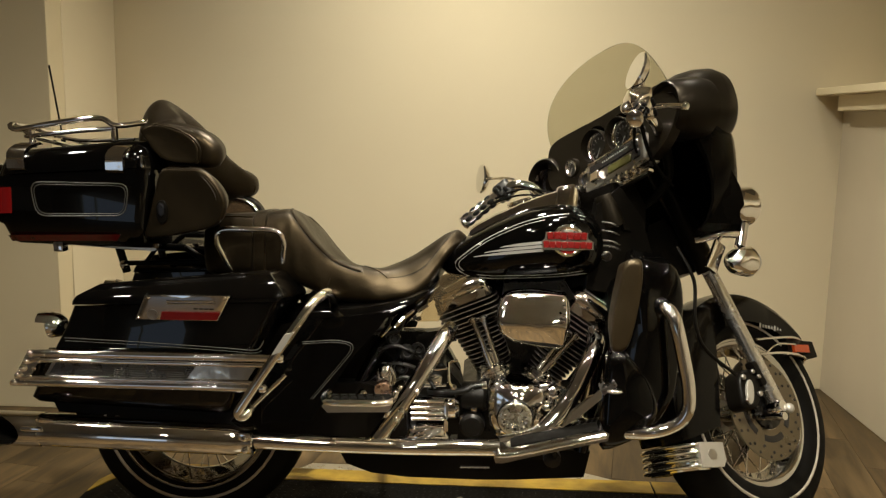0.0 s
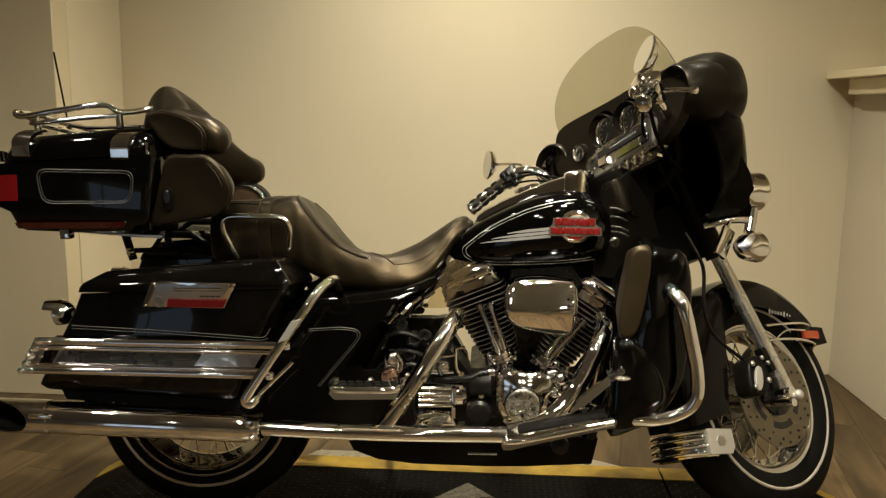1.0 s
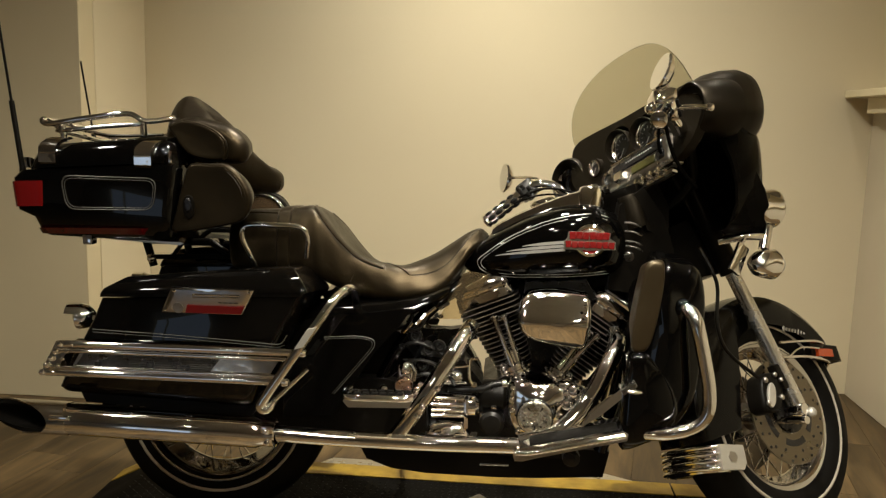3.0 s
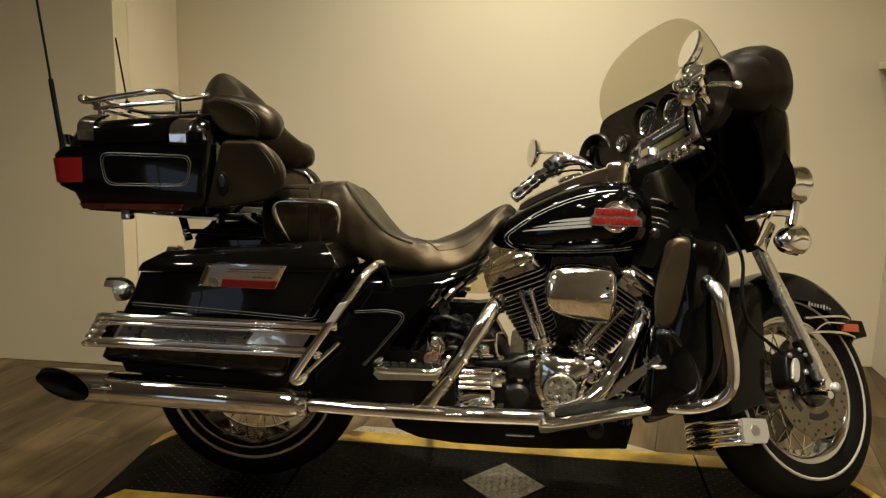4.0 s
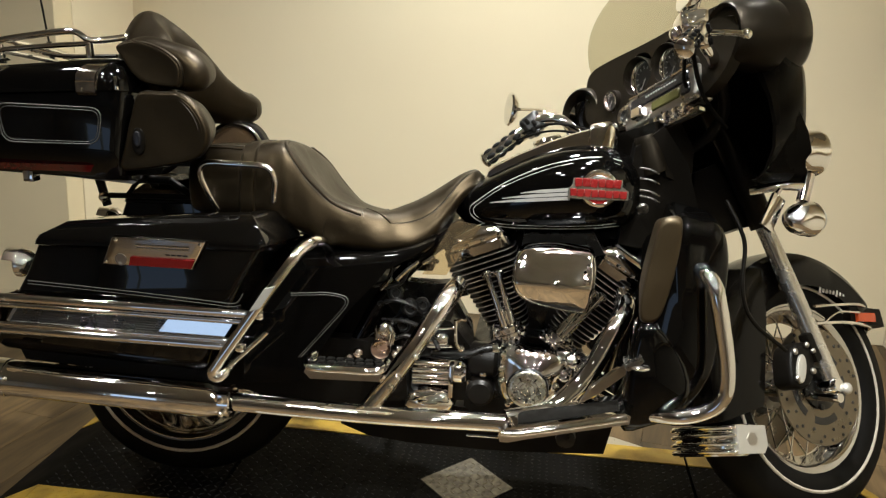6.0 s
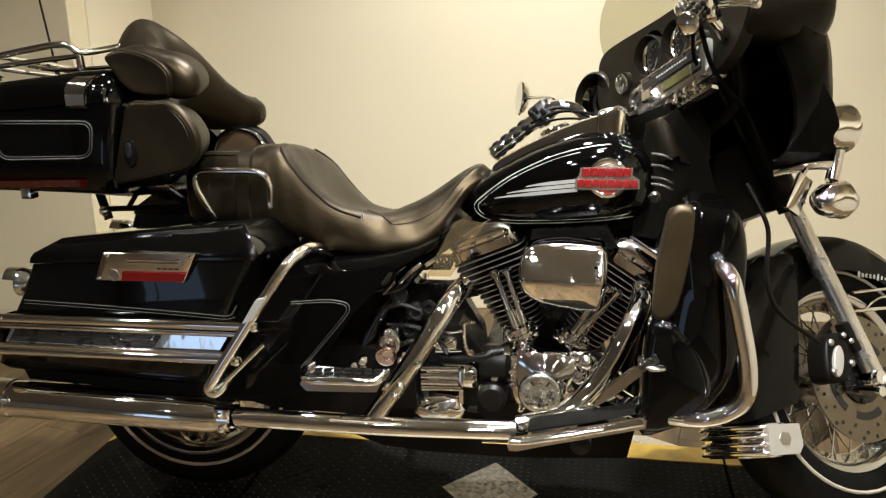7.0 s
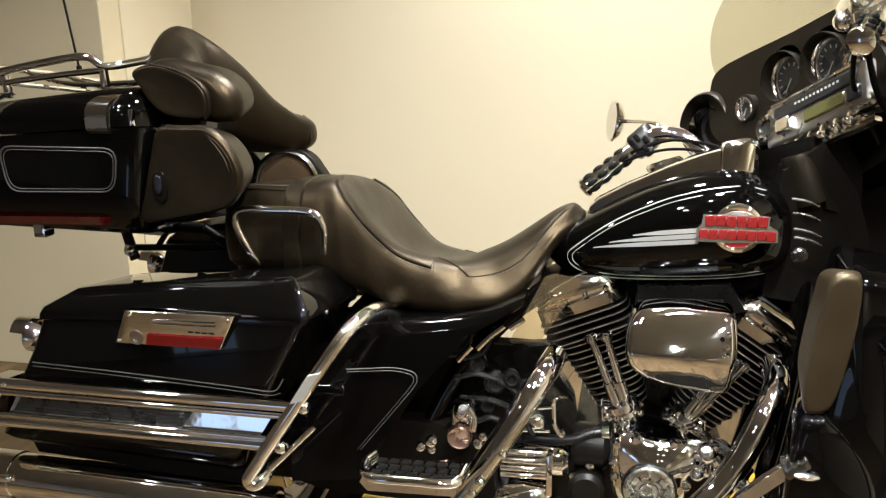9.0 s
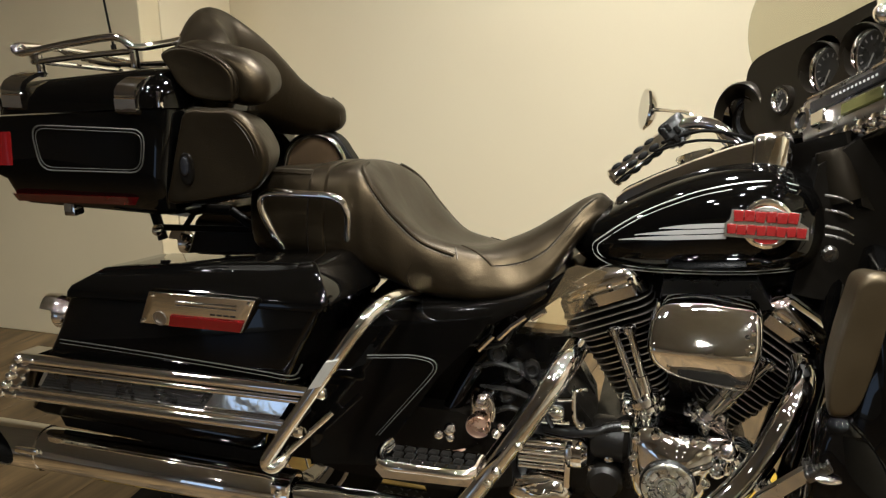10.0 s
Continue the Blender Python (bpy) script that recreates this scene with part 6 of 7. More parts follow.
# dark masses behind the cylinders and under the tank
part("frame_backbone", prism([(-0.02, 0.685), (-0.03, 0.77), (0.33, 0.79), (0.36, 0.70), (0.30, 0.672), (0.0, 0.672)], -0.055, 0.055, 0.015, 2), SATIN, bike, "black frame backbone")
part("intake_manifold", prism([(0.06, 0.585), (0.06, 0.68), (0.22, 0.68), (0.24, 0.58), (0.215, 0.50), (0.17, 0.47), (0.088, 0.47), (0.080, 0.53)], -0.06, 0.06, 0.02, 2), GREASE, engine)
part("coil_cover", prism([(0.055, 0.69), (0.06, 0.735), (0.22, 0.748), (0.25, 0.70), (0.2, 0.685)], -0.12, -0.07, 0.01, 2), GREASE, engine)
part("gearbox_boss", lathe([(0, 0), (0.030, 0), (0.034, 0.01), (0.034, 0.05), (0.026, 0.058), (0, 0.058)], (-0.02, -0.14, 0.355), (0, -1, 0), 24), ENGINE, gear)
part("frame_casting", prism([(-0.27, 0.42), (-0.27, 0.60), (-0.238, 0.60), (-0.218, 0.580), (-0.145, 0.580), (-0.072, 0.592), (-0.068, 0.556), (-0.100, 0.548), (-0.057, 0.474), (-0.05, 0.42)], -0.06, -0.02, 0.006, 2), GREASE, bike, "black frame casting")

# ---- front end, turned to the left on its steering axis ----
def front(name, bm, mat, label="", parent=None, smooth=38):
    return part(name, bm, mat, parent or bike, label, STEER if parent is None else None, smooth)


# the fairing stands forward of the fork crown
CROWN = Vector((0.37, 0.005, 1.086))
FORWARD = Matrix.Translation(CROWN + Vector((0.0243, 0.1787, -0.0086))) @ Matrix.Scale(1.075, 4) @ Matrix.Translation(-CROWN) @ STEER


FORK_FOOT, FORK_SEAM, FORK_HEAD = (0.796, 0.338), (0.606, 0.722), (0.466, 1.014)
for s in (-1, 1):
    y = s * 0.12
    leg = front("fork_leg", tube([(FORK_SEAM[0], y, FORK_SEAM[1]), (0.690, y, 0.553), (0.753, y, 0.422), (FORK_FOOT[0], y, FORK_FOOT[1])], 0.025, 24, 2, False, None, [0.0205, 0.022, 0.022, 0.020]), POLISHED, "brushed alloy fork leg")
    part("fork_cover", tube([(FORK_HEAD[0], y, FORK_HEAD[1]), (0.545, y, 0.85), (FORK_SEAM[0], y, FORK_SEAM[1])], 0.032, 20, 2), FAIRING, leg, "satin black fork cover")
    part("fork_lug", block((0.03, 0.03, 0.075), (0.727, y, 0.43), 0.008, 2, Matrix.Rotation(radians(-25), 4, "Y")), SATIN, leg)
    part("axle_cap", lathe([(0, -0.03), (0.020, -0.03), (0.022, 0.01), (0.016, 0.022), (0, 0.024)], (FRONT.x + 0.014, y, FRONT.z - 0.004), (0, s, 0), 20), CHROME, leg)
    part("axle_nut", ball((FRONT.x + 0.034, s * 0.146, FRONT.z - 0.012), 0.0145, (1, 0.8, 1)), FORK, leg)
    rim = smooth_outline([(0.648, 0.335), (0.644, 0.37), (0.654, 0.420), (0.690, 0.440), (0.726, 0.437), (0.736, 0.412), (0.728, 0.37), (0.710, 0.337), (0.68, 0.326)], 3)
    cal = front("brake_caliper", pillow(rim, s * 0.124, s * 0.07, 0.2, 0.014, 0.004, 5), SATIN, "black brake caliper with a silver inset")
    part("caliper_inset", pillow([(0.673 + 0.015 * math.cos(q) + 0.007 * math.sin(q), 0.373 + 0.035 * math.sin(q)) for q in (2 * math.pi * k / 24 for k in range(24))], s * 0.133, s * 0.126, 0.2, 0.003, 0.001, 3), FORK, cal)
    for x, z, r in ((0.658, 0.414, 0.008), (0.700, 0.432, 0.007), (0.722, 0.420, 0.008), (0.656, 0.350, 0.007), (0.714, 0.37, 0.008)):
        part("caliper_bolt", lathe([(0, 0), (r, 0), (r, 0.005), (r * 0.6, 0.008), (0, 0.008)], (x, s * 0.127, z), (0, s, 0), 12), DULL, cal)
    for ob in (leg, cal):
        ob.matrix_basis = FRONT_TILT
front("axle", tube([(FRONT.x, -0.12, FRONT.z), (FRONT.x, 0.12, FRONT.z)], 0.011, 14, 1), CHROME)

# mudguard with a deep skirt
bm = bmesh.new()
rings = []
for k in range(36):
    q = radians(24 + k * 172 / 35)
    tip = min(1.0, k / 4) ** 0.5
    deep = 0.075 + 0.04 * min(1, k / 26)
    cs, sn = math.cos(q), math.sin(q)
    edge = 0.357 - deep * tip
    if q > radians(100):
        edge = min(edge, 0.184 / (0.178 * sn - cs))
    sect = [(edge, -0.089 * tip), (0.325, -0.092 * tip), (0.345, -0.078 * tip), (0.355, -0.045 * tip), (0.358, 0), (0.355, 0.045 * tip), (0.345, 0.078 * tip), (0.325, 0.092 * tip), (edge, 0.089 * tip)]
    sect += [(r - 0.004 if 0 < i < 8 else r, y * 0.96) for i, (r, y) in reversed(list(enumerate(sect)))]
    rings.append([Vector((FRONT.x - 0.003 + (r - 0.006) * cs, y, FRONT.z - 0.002 + (r - 0.006) * sn)) for r, y in sect])
fender = front("front_fender", skin(bm, rings), FENDER, "glossy black front fender with chrome trim")
fender.matrix_basis = FRONT_TILT
tr = bmesh.new()
tube([(0.790, -0.095, 0.541), (0.886, -0.100, 0.552), (0.955, -0.098, 0.558), (1.020, -0.075, 0.556), (1.052, -0.03, 0.552)], 0.0042, 8, 5, False, tr)
tube([(0.782, -0.095, 0.496), (0.876, -0.100, 0.505), (0.955, -0.098, 0.506), (1.022, -0.075, 0.505), (1.056, -0.03, 0.503)], 0.0046, 8, 5, False, tr)
tube([(0.815, -0.098, 0.499), (0.845, -0.100, 0.520), (0.882, -0.100, 0.533), (0.955, -0.099, 0.537)], 0.003, 8, 4, False, tr)
part("fender_trim", tr, CHROME, fender, "chrome trim rails")
part("marker_lamp", prism([(0.950, 0.536), (1.016, 0.540), (1.016, 0.516), (0.948, 0.513)], -0.100, -0.07, 0.005, 2), AMBER, fender, "orange marker lamp")
part("lamp_mount", prism([(0.93, 0.553), (1.052, 0.555), (1.062, 0.508), (0.93, 0.508)], -0.09, 0.09, 0.012, 3), SATIN, fender)
for k in range(10):
    tall = 0.018 if k in (0, 5) else 0.011
    part("script_bar", block((0.0075, 0.003, tall), (0.826 + 0.0125 * k, -0.0885, 0.585 - 0.0006 * k + 0.002 * (tall > 0.01)), 0.001, 1, Matrix.Rotation(radians(18), 4, "Y")), PINSTRIPE, fender)
skirt = part("fender_boot", soften(stack([(0.210, 0.212, 0.414, 0.530, -0.093, 0.093, 0.06), (0.232, 0.234, 0.406, 0.551, -0.098, 0.098, 0.06), (0.290, 0.296, 0.410, 0.551, -0.098, 0.098, 0.06), (0.297, 0.302, 0.414, 0.545, -0.095, 0.095, 0.06)], n=8), 0.003, 2, 40), CHROME, fender, "chrome boot at the foot of the fender")
rb = bmesh.new()
for k in range(4):
    z = 0.222 + 0.0225 * k
    tube([(0.452, -0.098, z), (0.435, -0.095, z), (0.413, -0.07, z), (0.405, -0.03, z), (0.405, 0.03, z), (0.413, 0.07, z), (0.435, 0.095, z), (0.452, 0.098, z)], 0.0075, 10, 4, False, rb)
part("boot_rib", rb, CHROME, skirt)
part("boot_plate", prism([(0.440, 0.296), (0.545, 0.297), (0.550, 0.24), (0.535, 0.218), (0.440, 0.216)], -0.1075, -0.094, 0.004, 2), FORK, skirt, "plain satin plate on the boot")
BOOT = Matrix.Translation((0.560, 0, 0.003)) @ Matrix.Diagonal((0.84, 1, 0.80, 1)) @ Matrix.Translation((-0.551, 0, 0))
part("boot_badge", prism([(0.472, 0.258), (0.481, 0.274), (0.502, 0.274), (0.511, 0.258), (0.502, 0.242), (0.481, 0.242)], -0.1095, -0.107, 0.001, 1), DULL, skirt)
skirt.matrix_basis = BOOT
front("brake_hose", tube([(0.43, -0.13, 0.80), (0.447, -0.15, 0.734), (0.458, -0.15, 0.69), (0.455, -0.14, 0.60), (0.485, -0.135, 0.53), (0.59, -0.13, 0.46)], 0.0048, 10, 6), SATIN, "black brake hose")
shroud = front("fork_bridge", prism([(0.430, 0.845), (0.50, 0.88), (0.585, 0.79), (0.600, 0.730), (0.545, 0.716), (0.468, 0.688), (0.402, 0.714)], -0.085, 0.09, 0.012, 3), SATIN, "black shroud between the fork legs")
shroud.matrix_basis = FRONT_TILT

# passing lamps and turn signals on a chrome bar
for s in (-1, 1):
    lampo = front("passing_lamp", lathe([(0, -0.056), (0.022, -0.05), (0.040, -0.032), (0.049, -0.005), (0.051, 0.022), (0.054, 0.027), (0.054, 0.036), (0.048, 0.038), (0, 0.045)], (0.660, s * 0.17, 0.920), (1, 0, 0), 36), CHROME, "chrome passing lamp")
    lampo.matrix_basis = Matrix.Translation((-0.022, 0, -0.004)) @ STEER
    sig = front("turn_signal", lathe([(0, -0.05), (0.018, -0.045), (0.033, -0.026), (0.039, 0.0), (0.039, 0.022), (0.041, 0.026), (0.036, 0.034), (0, 0.04)], (0.617, s * 0.17, 0.760), (1, 0, 0), 32), CHROME, "chrome front turn signal")
    part("signal_lens", lathe([(0.036, 0.034), (0.03, 0.046), (0, 0.05)], (0.617, s * 0.17, 0.760), (1, 0, 0), 24), FORK, sig)
    br = tube([(0.665, s * 0.17, 0.865), (0.655, s * 0.17, 0.835), (0.64, s * 0.17, 0.80)], 0.015, 14, 3)
    tube([(0.655, s * 0.17, 0.835), (0.60, s * 0.15, 0.838), (0.55, s * 0.1, 0.83)], 0.011, 12, 3, False, br)
    tube([(0.60, s * 0.15, 0.838), (0.57, s * 0.15, 0.80), (0.575, s * 0.14, 0.755)], 0.006, 10, 4, False, br)
    block((0.04, 0.012, 0.09), (0.565, s * 0.15, 0.775), 0.005, 2, Matrix.Rotation(radians(32), 4, "Y"), br)
    bar = front("lamp_bracket", br, CHROME, "chrome lamp bracket")
    bar.matrix_basis = Matrix.Translation((-0.014, 0, 0)) @ STEER

# fairing: outer shell and inner dash
HALF = [(0.675, 0), (0.67, 0.06), (0.655, 0.12), (0.625, 0.18), (0.585, 0.235), (0.53, 0.275), (0.46, 0.30), (0.38, 0.305), (0.33, 0.295)]
BACKS = [(0.322, 0.28), (0.325, 0.25), (0.315, 0.18), (0.31, 0.09), (0.31, 0)]


def fairing_ring(z, ys, dx, back=0.0):
    pts = [(max(0.318 + 0.42 * back, x + dx), y * ys) for x, y in HALF] + [(x + back, y * ys) for x, y in BACKS]
    left = [Vector((x, y * (0.84 if z < 1.1 else 0.74) - 0.02, z)) for x, y in pts]
    right = [Vector((x, -y - 0.02, z)) for x, y in pts[1:-1]][::-1]
    return left + right


levels = [(0.828, 0.72, -0.12, 0.235), (0.843, 0.80, -0.08, 0.235), (0.885, 0.90, -0.04, 0.225), (0.93, 0.95, -0.025, 0.20), (0.985, 0.96, -0.02, 0.165), (1.04, 0.955, -0.015, 0.09), (1.075, 0.95, -0.015, 0.03), (1.11, 0.93, -0.02, 0), (1.15, 0.90, -0.03, 0), (1.165, 0.88, -0.05, 0.01), (1.176, 0.84, -0.08, 0.02)]
fair = front("fairing", soften(skin(bmesh.new(), [fairing_ring(*l) for l in levels]), 0.003, 2, 50), SHELL, "black handlebar fairing with a dash of gauges")
fair.matrix_basis = FORWARD
WINGS = [(0.315, 1.118, 0.066, 0.066), (0.335, 1.125, 0.075, 0.072), (0.37, 1.136, 0.086, 0.078), (0.42, 1.147, 0.094, 0.080), (0.47, 1.154, 0.098, 0.078), (0.51, 1.155, 0.094, 0.068), (0.532, 1.153, 0.078, 0.052), (0.545, 1.15, 0.045, 0.026), (0.549, 1.15, 0.01, 0.006)]
for c, k in ((-0.252, 1.0), (0.148, 0.74)):
    rings = [[Vector((x, c + ry * k * math.cos(q), z - 0.11 * (1 - k) + rz * k * math.sin(q))) for q in (2 * math.pi * i / 36 for i in range(36))] for x, z, rz, ry in WINGS]
    part("fairing_wing", skin(bmesh.new(), rings), FAIRING, fair, "rounded wing of the fairing")


# dash plate with two deep wells
def on_dash(y, z, off=0.0):
    return Vector((0.262 + (z - 1.04) * 0.18 + off, y, z))


WELLS = [(-0.033, 1.098, 0.050), (-0.137, 1.100, 0.050)]
DASH = smooth_outline([(-0.335, 1.165), (-0.20, 1.176), (-0.05, 1.168), (0.09, 1.165), (0.160, 1.156), (0.178, 1.120), (0.16, 1.03), (0.07, 0.985), (-0.10, 0.98), (-0.25, 0.985), (-0.33, 1.05)], 4)
bm = bmesh.new()
edges = []
for ring in [DASH] + [[(y + r * math.cos(2 * math.pi * k / 36), z + r * math.sin(2 * math.pi * k / 36)) for k in range(36)] for y, z, r in WELLS]:
    vs = [bm.verts.new(on_dash(y, z)) for y, z in ring]
    edges += [bm.edges.new((vs[k], vs[(k + 1) % len(vs)])) for k in range(len(vs))]
bmesh.ops.triangle_fill(bm, use_beauty=True, use_dissolve=False, edges=edges)
faces = bm.faces[:]
grown = bmesh.ops.extrude_face_region(bm, geom=faces)
bmesh.ops.translate(bm, verts=[v for v in grown["geom"] if isinstance(v, bmesh.types.BMVert)], vec=(0.03, 0, 0))
dash = part("inner_fairing", bm, FAIRING, fair, "matt black inner fairing")
for y, z, x, k in ((-0.300, 1.107, 0.286, 0.80), (0.185, 1.050, 0.268, 0.80)):
    s = -1 if y < 0 else 1
    axis = (1, s * 0.17, 0.06)
    cup = lathe([(0.060 * k, 0.03), (0.072 * k, -0.006), (0.079 * k, -0.012), (0.084 * k, -0.008), (0.090 * k, 0.03), (0.096 * k, 0.07), (0.09 * k, 0.10), (0.04 * k, 0.12), (0, 0.12), (0, 0.055), (0.05 * k, 0.05)], (x, y, z), axis, 40)
    cp = part("speaker_cup", cup, FAIRING, fair, "matt black speaker cup")
    part("speaker_trim", lathe([(0.050 * k, 0.014), (0.058 * k, -0.004), (0.064 * k, 0.006), (0.056 * k, 0.024)], (x, y, z - 0.010), axis, 32, None, True), CHROME, cp)
    part("speaker_cone", lathe([(0, 0.046), (0.02 * k, 0.04), (0.05 * k, 0.026), (0.05 * k, 0.05), (0, 0.05)], (x, y, z - 0.004), axis, 32), FACE, cp)


def gauge(y, z, r, deep):
    c = on_dash(y, z, deep)
    tip = (1, 0, 0.10)
    pod = part("gauge", lathe([(r + 0.004, 0.02), (r + 0.006, -0.006), (r + 0.002, -0.008), (r, 0.02)], c, tip, 36, None, True), FAIRING, fair, "round gauge with a chrome bezel")
    if deep > 0.02:
        part("gauge_well", lathe([(0.049, -deep + 0.003), (0.051, -deep - 0.0015), (0.0525, -deep + 0.002), (0.046, 0.012), (r, 0.012), (r, 0.004), (0.043, 0.0)], c, tip, 36, None, True), FAIRING, pod)
    part("bezel", lathe([(r - 0.004, -0.006), (r, -0.011), (r + 0.003, -0.004), (r + 0.002, 0.004), (r - 0.006, 0.004)], c, tip, 32, None, True), CHROME, pod)
    part("dial", lathe([(0, -0.001), (r - 0.004, -0.001), (r - 0.004, 0.003), (0, 0.003)], c, tip, 32), DIAL, pod)
    turn = Matrix.Translation(c) @ Matrix.Rotation(math.atan(0.10), 4, "Y").inverted()
    mark = put("dial_mark", block((0.001, 0.0018, r * 0.16), (-0.002, 0, r * 0.68), 0, 1), PINSTRIPE)
    for k in range(11):
        o = new("dial_mark", mark)
        o.parent = pod
        o.matrix_basis = turn @ Matrix.Rotation(radians(-130 + 26 * k), 4, "X")
    own = block((0.001, 0.0024, r * 0.7), (-0.003, 0, r * 0.3), 0, 1)
    own.transform(turn @ Matrix.Rotation(radians(-140), 4, "X"))
    part("needle", own, PINSTRIPE, pod)


gauge(-0.030, 1.088, 0.041, 0.026)
gauge(-0.130, 1.090, 0.041, 0.026)
gauge(0.050, 1.052, 0.021, -0.004)
gauge(-0.215, 1.060, 0.021, -0.004)
LEAN_BACK = Matrix.Rotation(radians(-7), 4, "X") @ Matrix.Rotation(radians(10), 4, "Y")
radio = part("radio", block((0.05, 0.240, 0.078), (0.270, -0.132, 1.008), 0.010, 3, LEAN_BACK), DULL, fair, "dark metal radio with a small green display")
rt = Matrix.Translation((0.2445, -0.132, 1.0130)) @ LEAN_BACK @ Matrix.Diagonal((1, 1.1, 1.1, 1))
for nm, size, at, mat in (("radio_panel", (0.006, 0.176, 0.024), (0, 0, 0.014), FACE), ("display", (0.006, 0.085, 0.022), (0, -0.022, -0.012), LCD), ("button", (0.008, 0.026, 0.022), (0, -0.080, -0.012), FACE), ("button", (0.02, 0.032, 0.024), (-0.006, 0.055, -0.014), CHROME), ("radio_rail", (0.012, 0.19, 0.005), (0.002, 0, 0.033), CHROME)):
    own = block(size, at, 0.003, 1)
    own.transform(rt)
    part(nm, own, mat, radio)
own = lathe([(0.013, 0), (0.018, -0.004), (0.022, 0), (0.022, 0.02), (0.013, 0.02)], (-0.006, 0.104, 0.0), (1, 0, 0), 24, None, True)
own.transform(rt)
part("dial_ring", own, CHROME, radio)
own = lathe([(0, 0), (0.013, 0), (0.013, 0.01), (0, 0.01)], (-0.002, 0.104, 0.0), (1, 0, 0), 24)
own.transform(rt)
part("dial_glass", own, FACE, radio)
own = bmesh.new()
for k in range(12):
    block((0.001, 0.0035, 0.0035), (-0.0035, 0.035 - 0.008 * k, 0.016), 0, 1, None, own)
own.transform(rt)
part("radio_script", own, PINSTRIPE, radio)
# windshield
rows_ = []
ROWN, COLN = 14, 24
glass = bmesh.new()
def shield_point(s, v, off):
    v = 0.997 * (1 - (1 - v) ** 2)
    u = s * (1 - v ** 2.144) ** (1 / 2.144)
    return Vector((0.419 - 0.093 * u * u - 0.093 * v + off, -0.032 + 0.252 * u * (1 - 0.061 * v), 1.162 + 0.206 * v))


for off in (0.0, 0.003):
    rows_.append([[glass.verts.new(shield_point(-1 + 2 * i / COLN, j / ROWN, off)) for i in range(COLN + 1)] for j in range(ROWN + 1)])
for g in rows_:
    for j in range(ROWN):
        for i in range(COLN):
            glass.faces.new((g[j][i], g[j][i + 1], g[j + 1][i + 1], g[j + 1][i]))
ring_ = lambda g: [g[0][i] for i in range(COLN)] + [g[j][COLN] for j in range(ROWN)] + [g[ROWN][i] for i in range(COLN, 0, -1)] + [g[j][0] for j in range(ROWN, 0, -1)]
ra, rb_ = ring_(rows_[0]), ring_(rows_[1])
for i in range(len(ra)):
    glass.faces.new((ra[i], ra[(i + 1) % len(ra)], rb_[(i + 1) % len(ra)], rb_[i]))
ws = part("windshield", glass, SHIELD, fair, "smoke-tinted curved windshield")
ws.visible_shadow = False

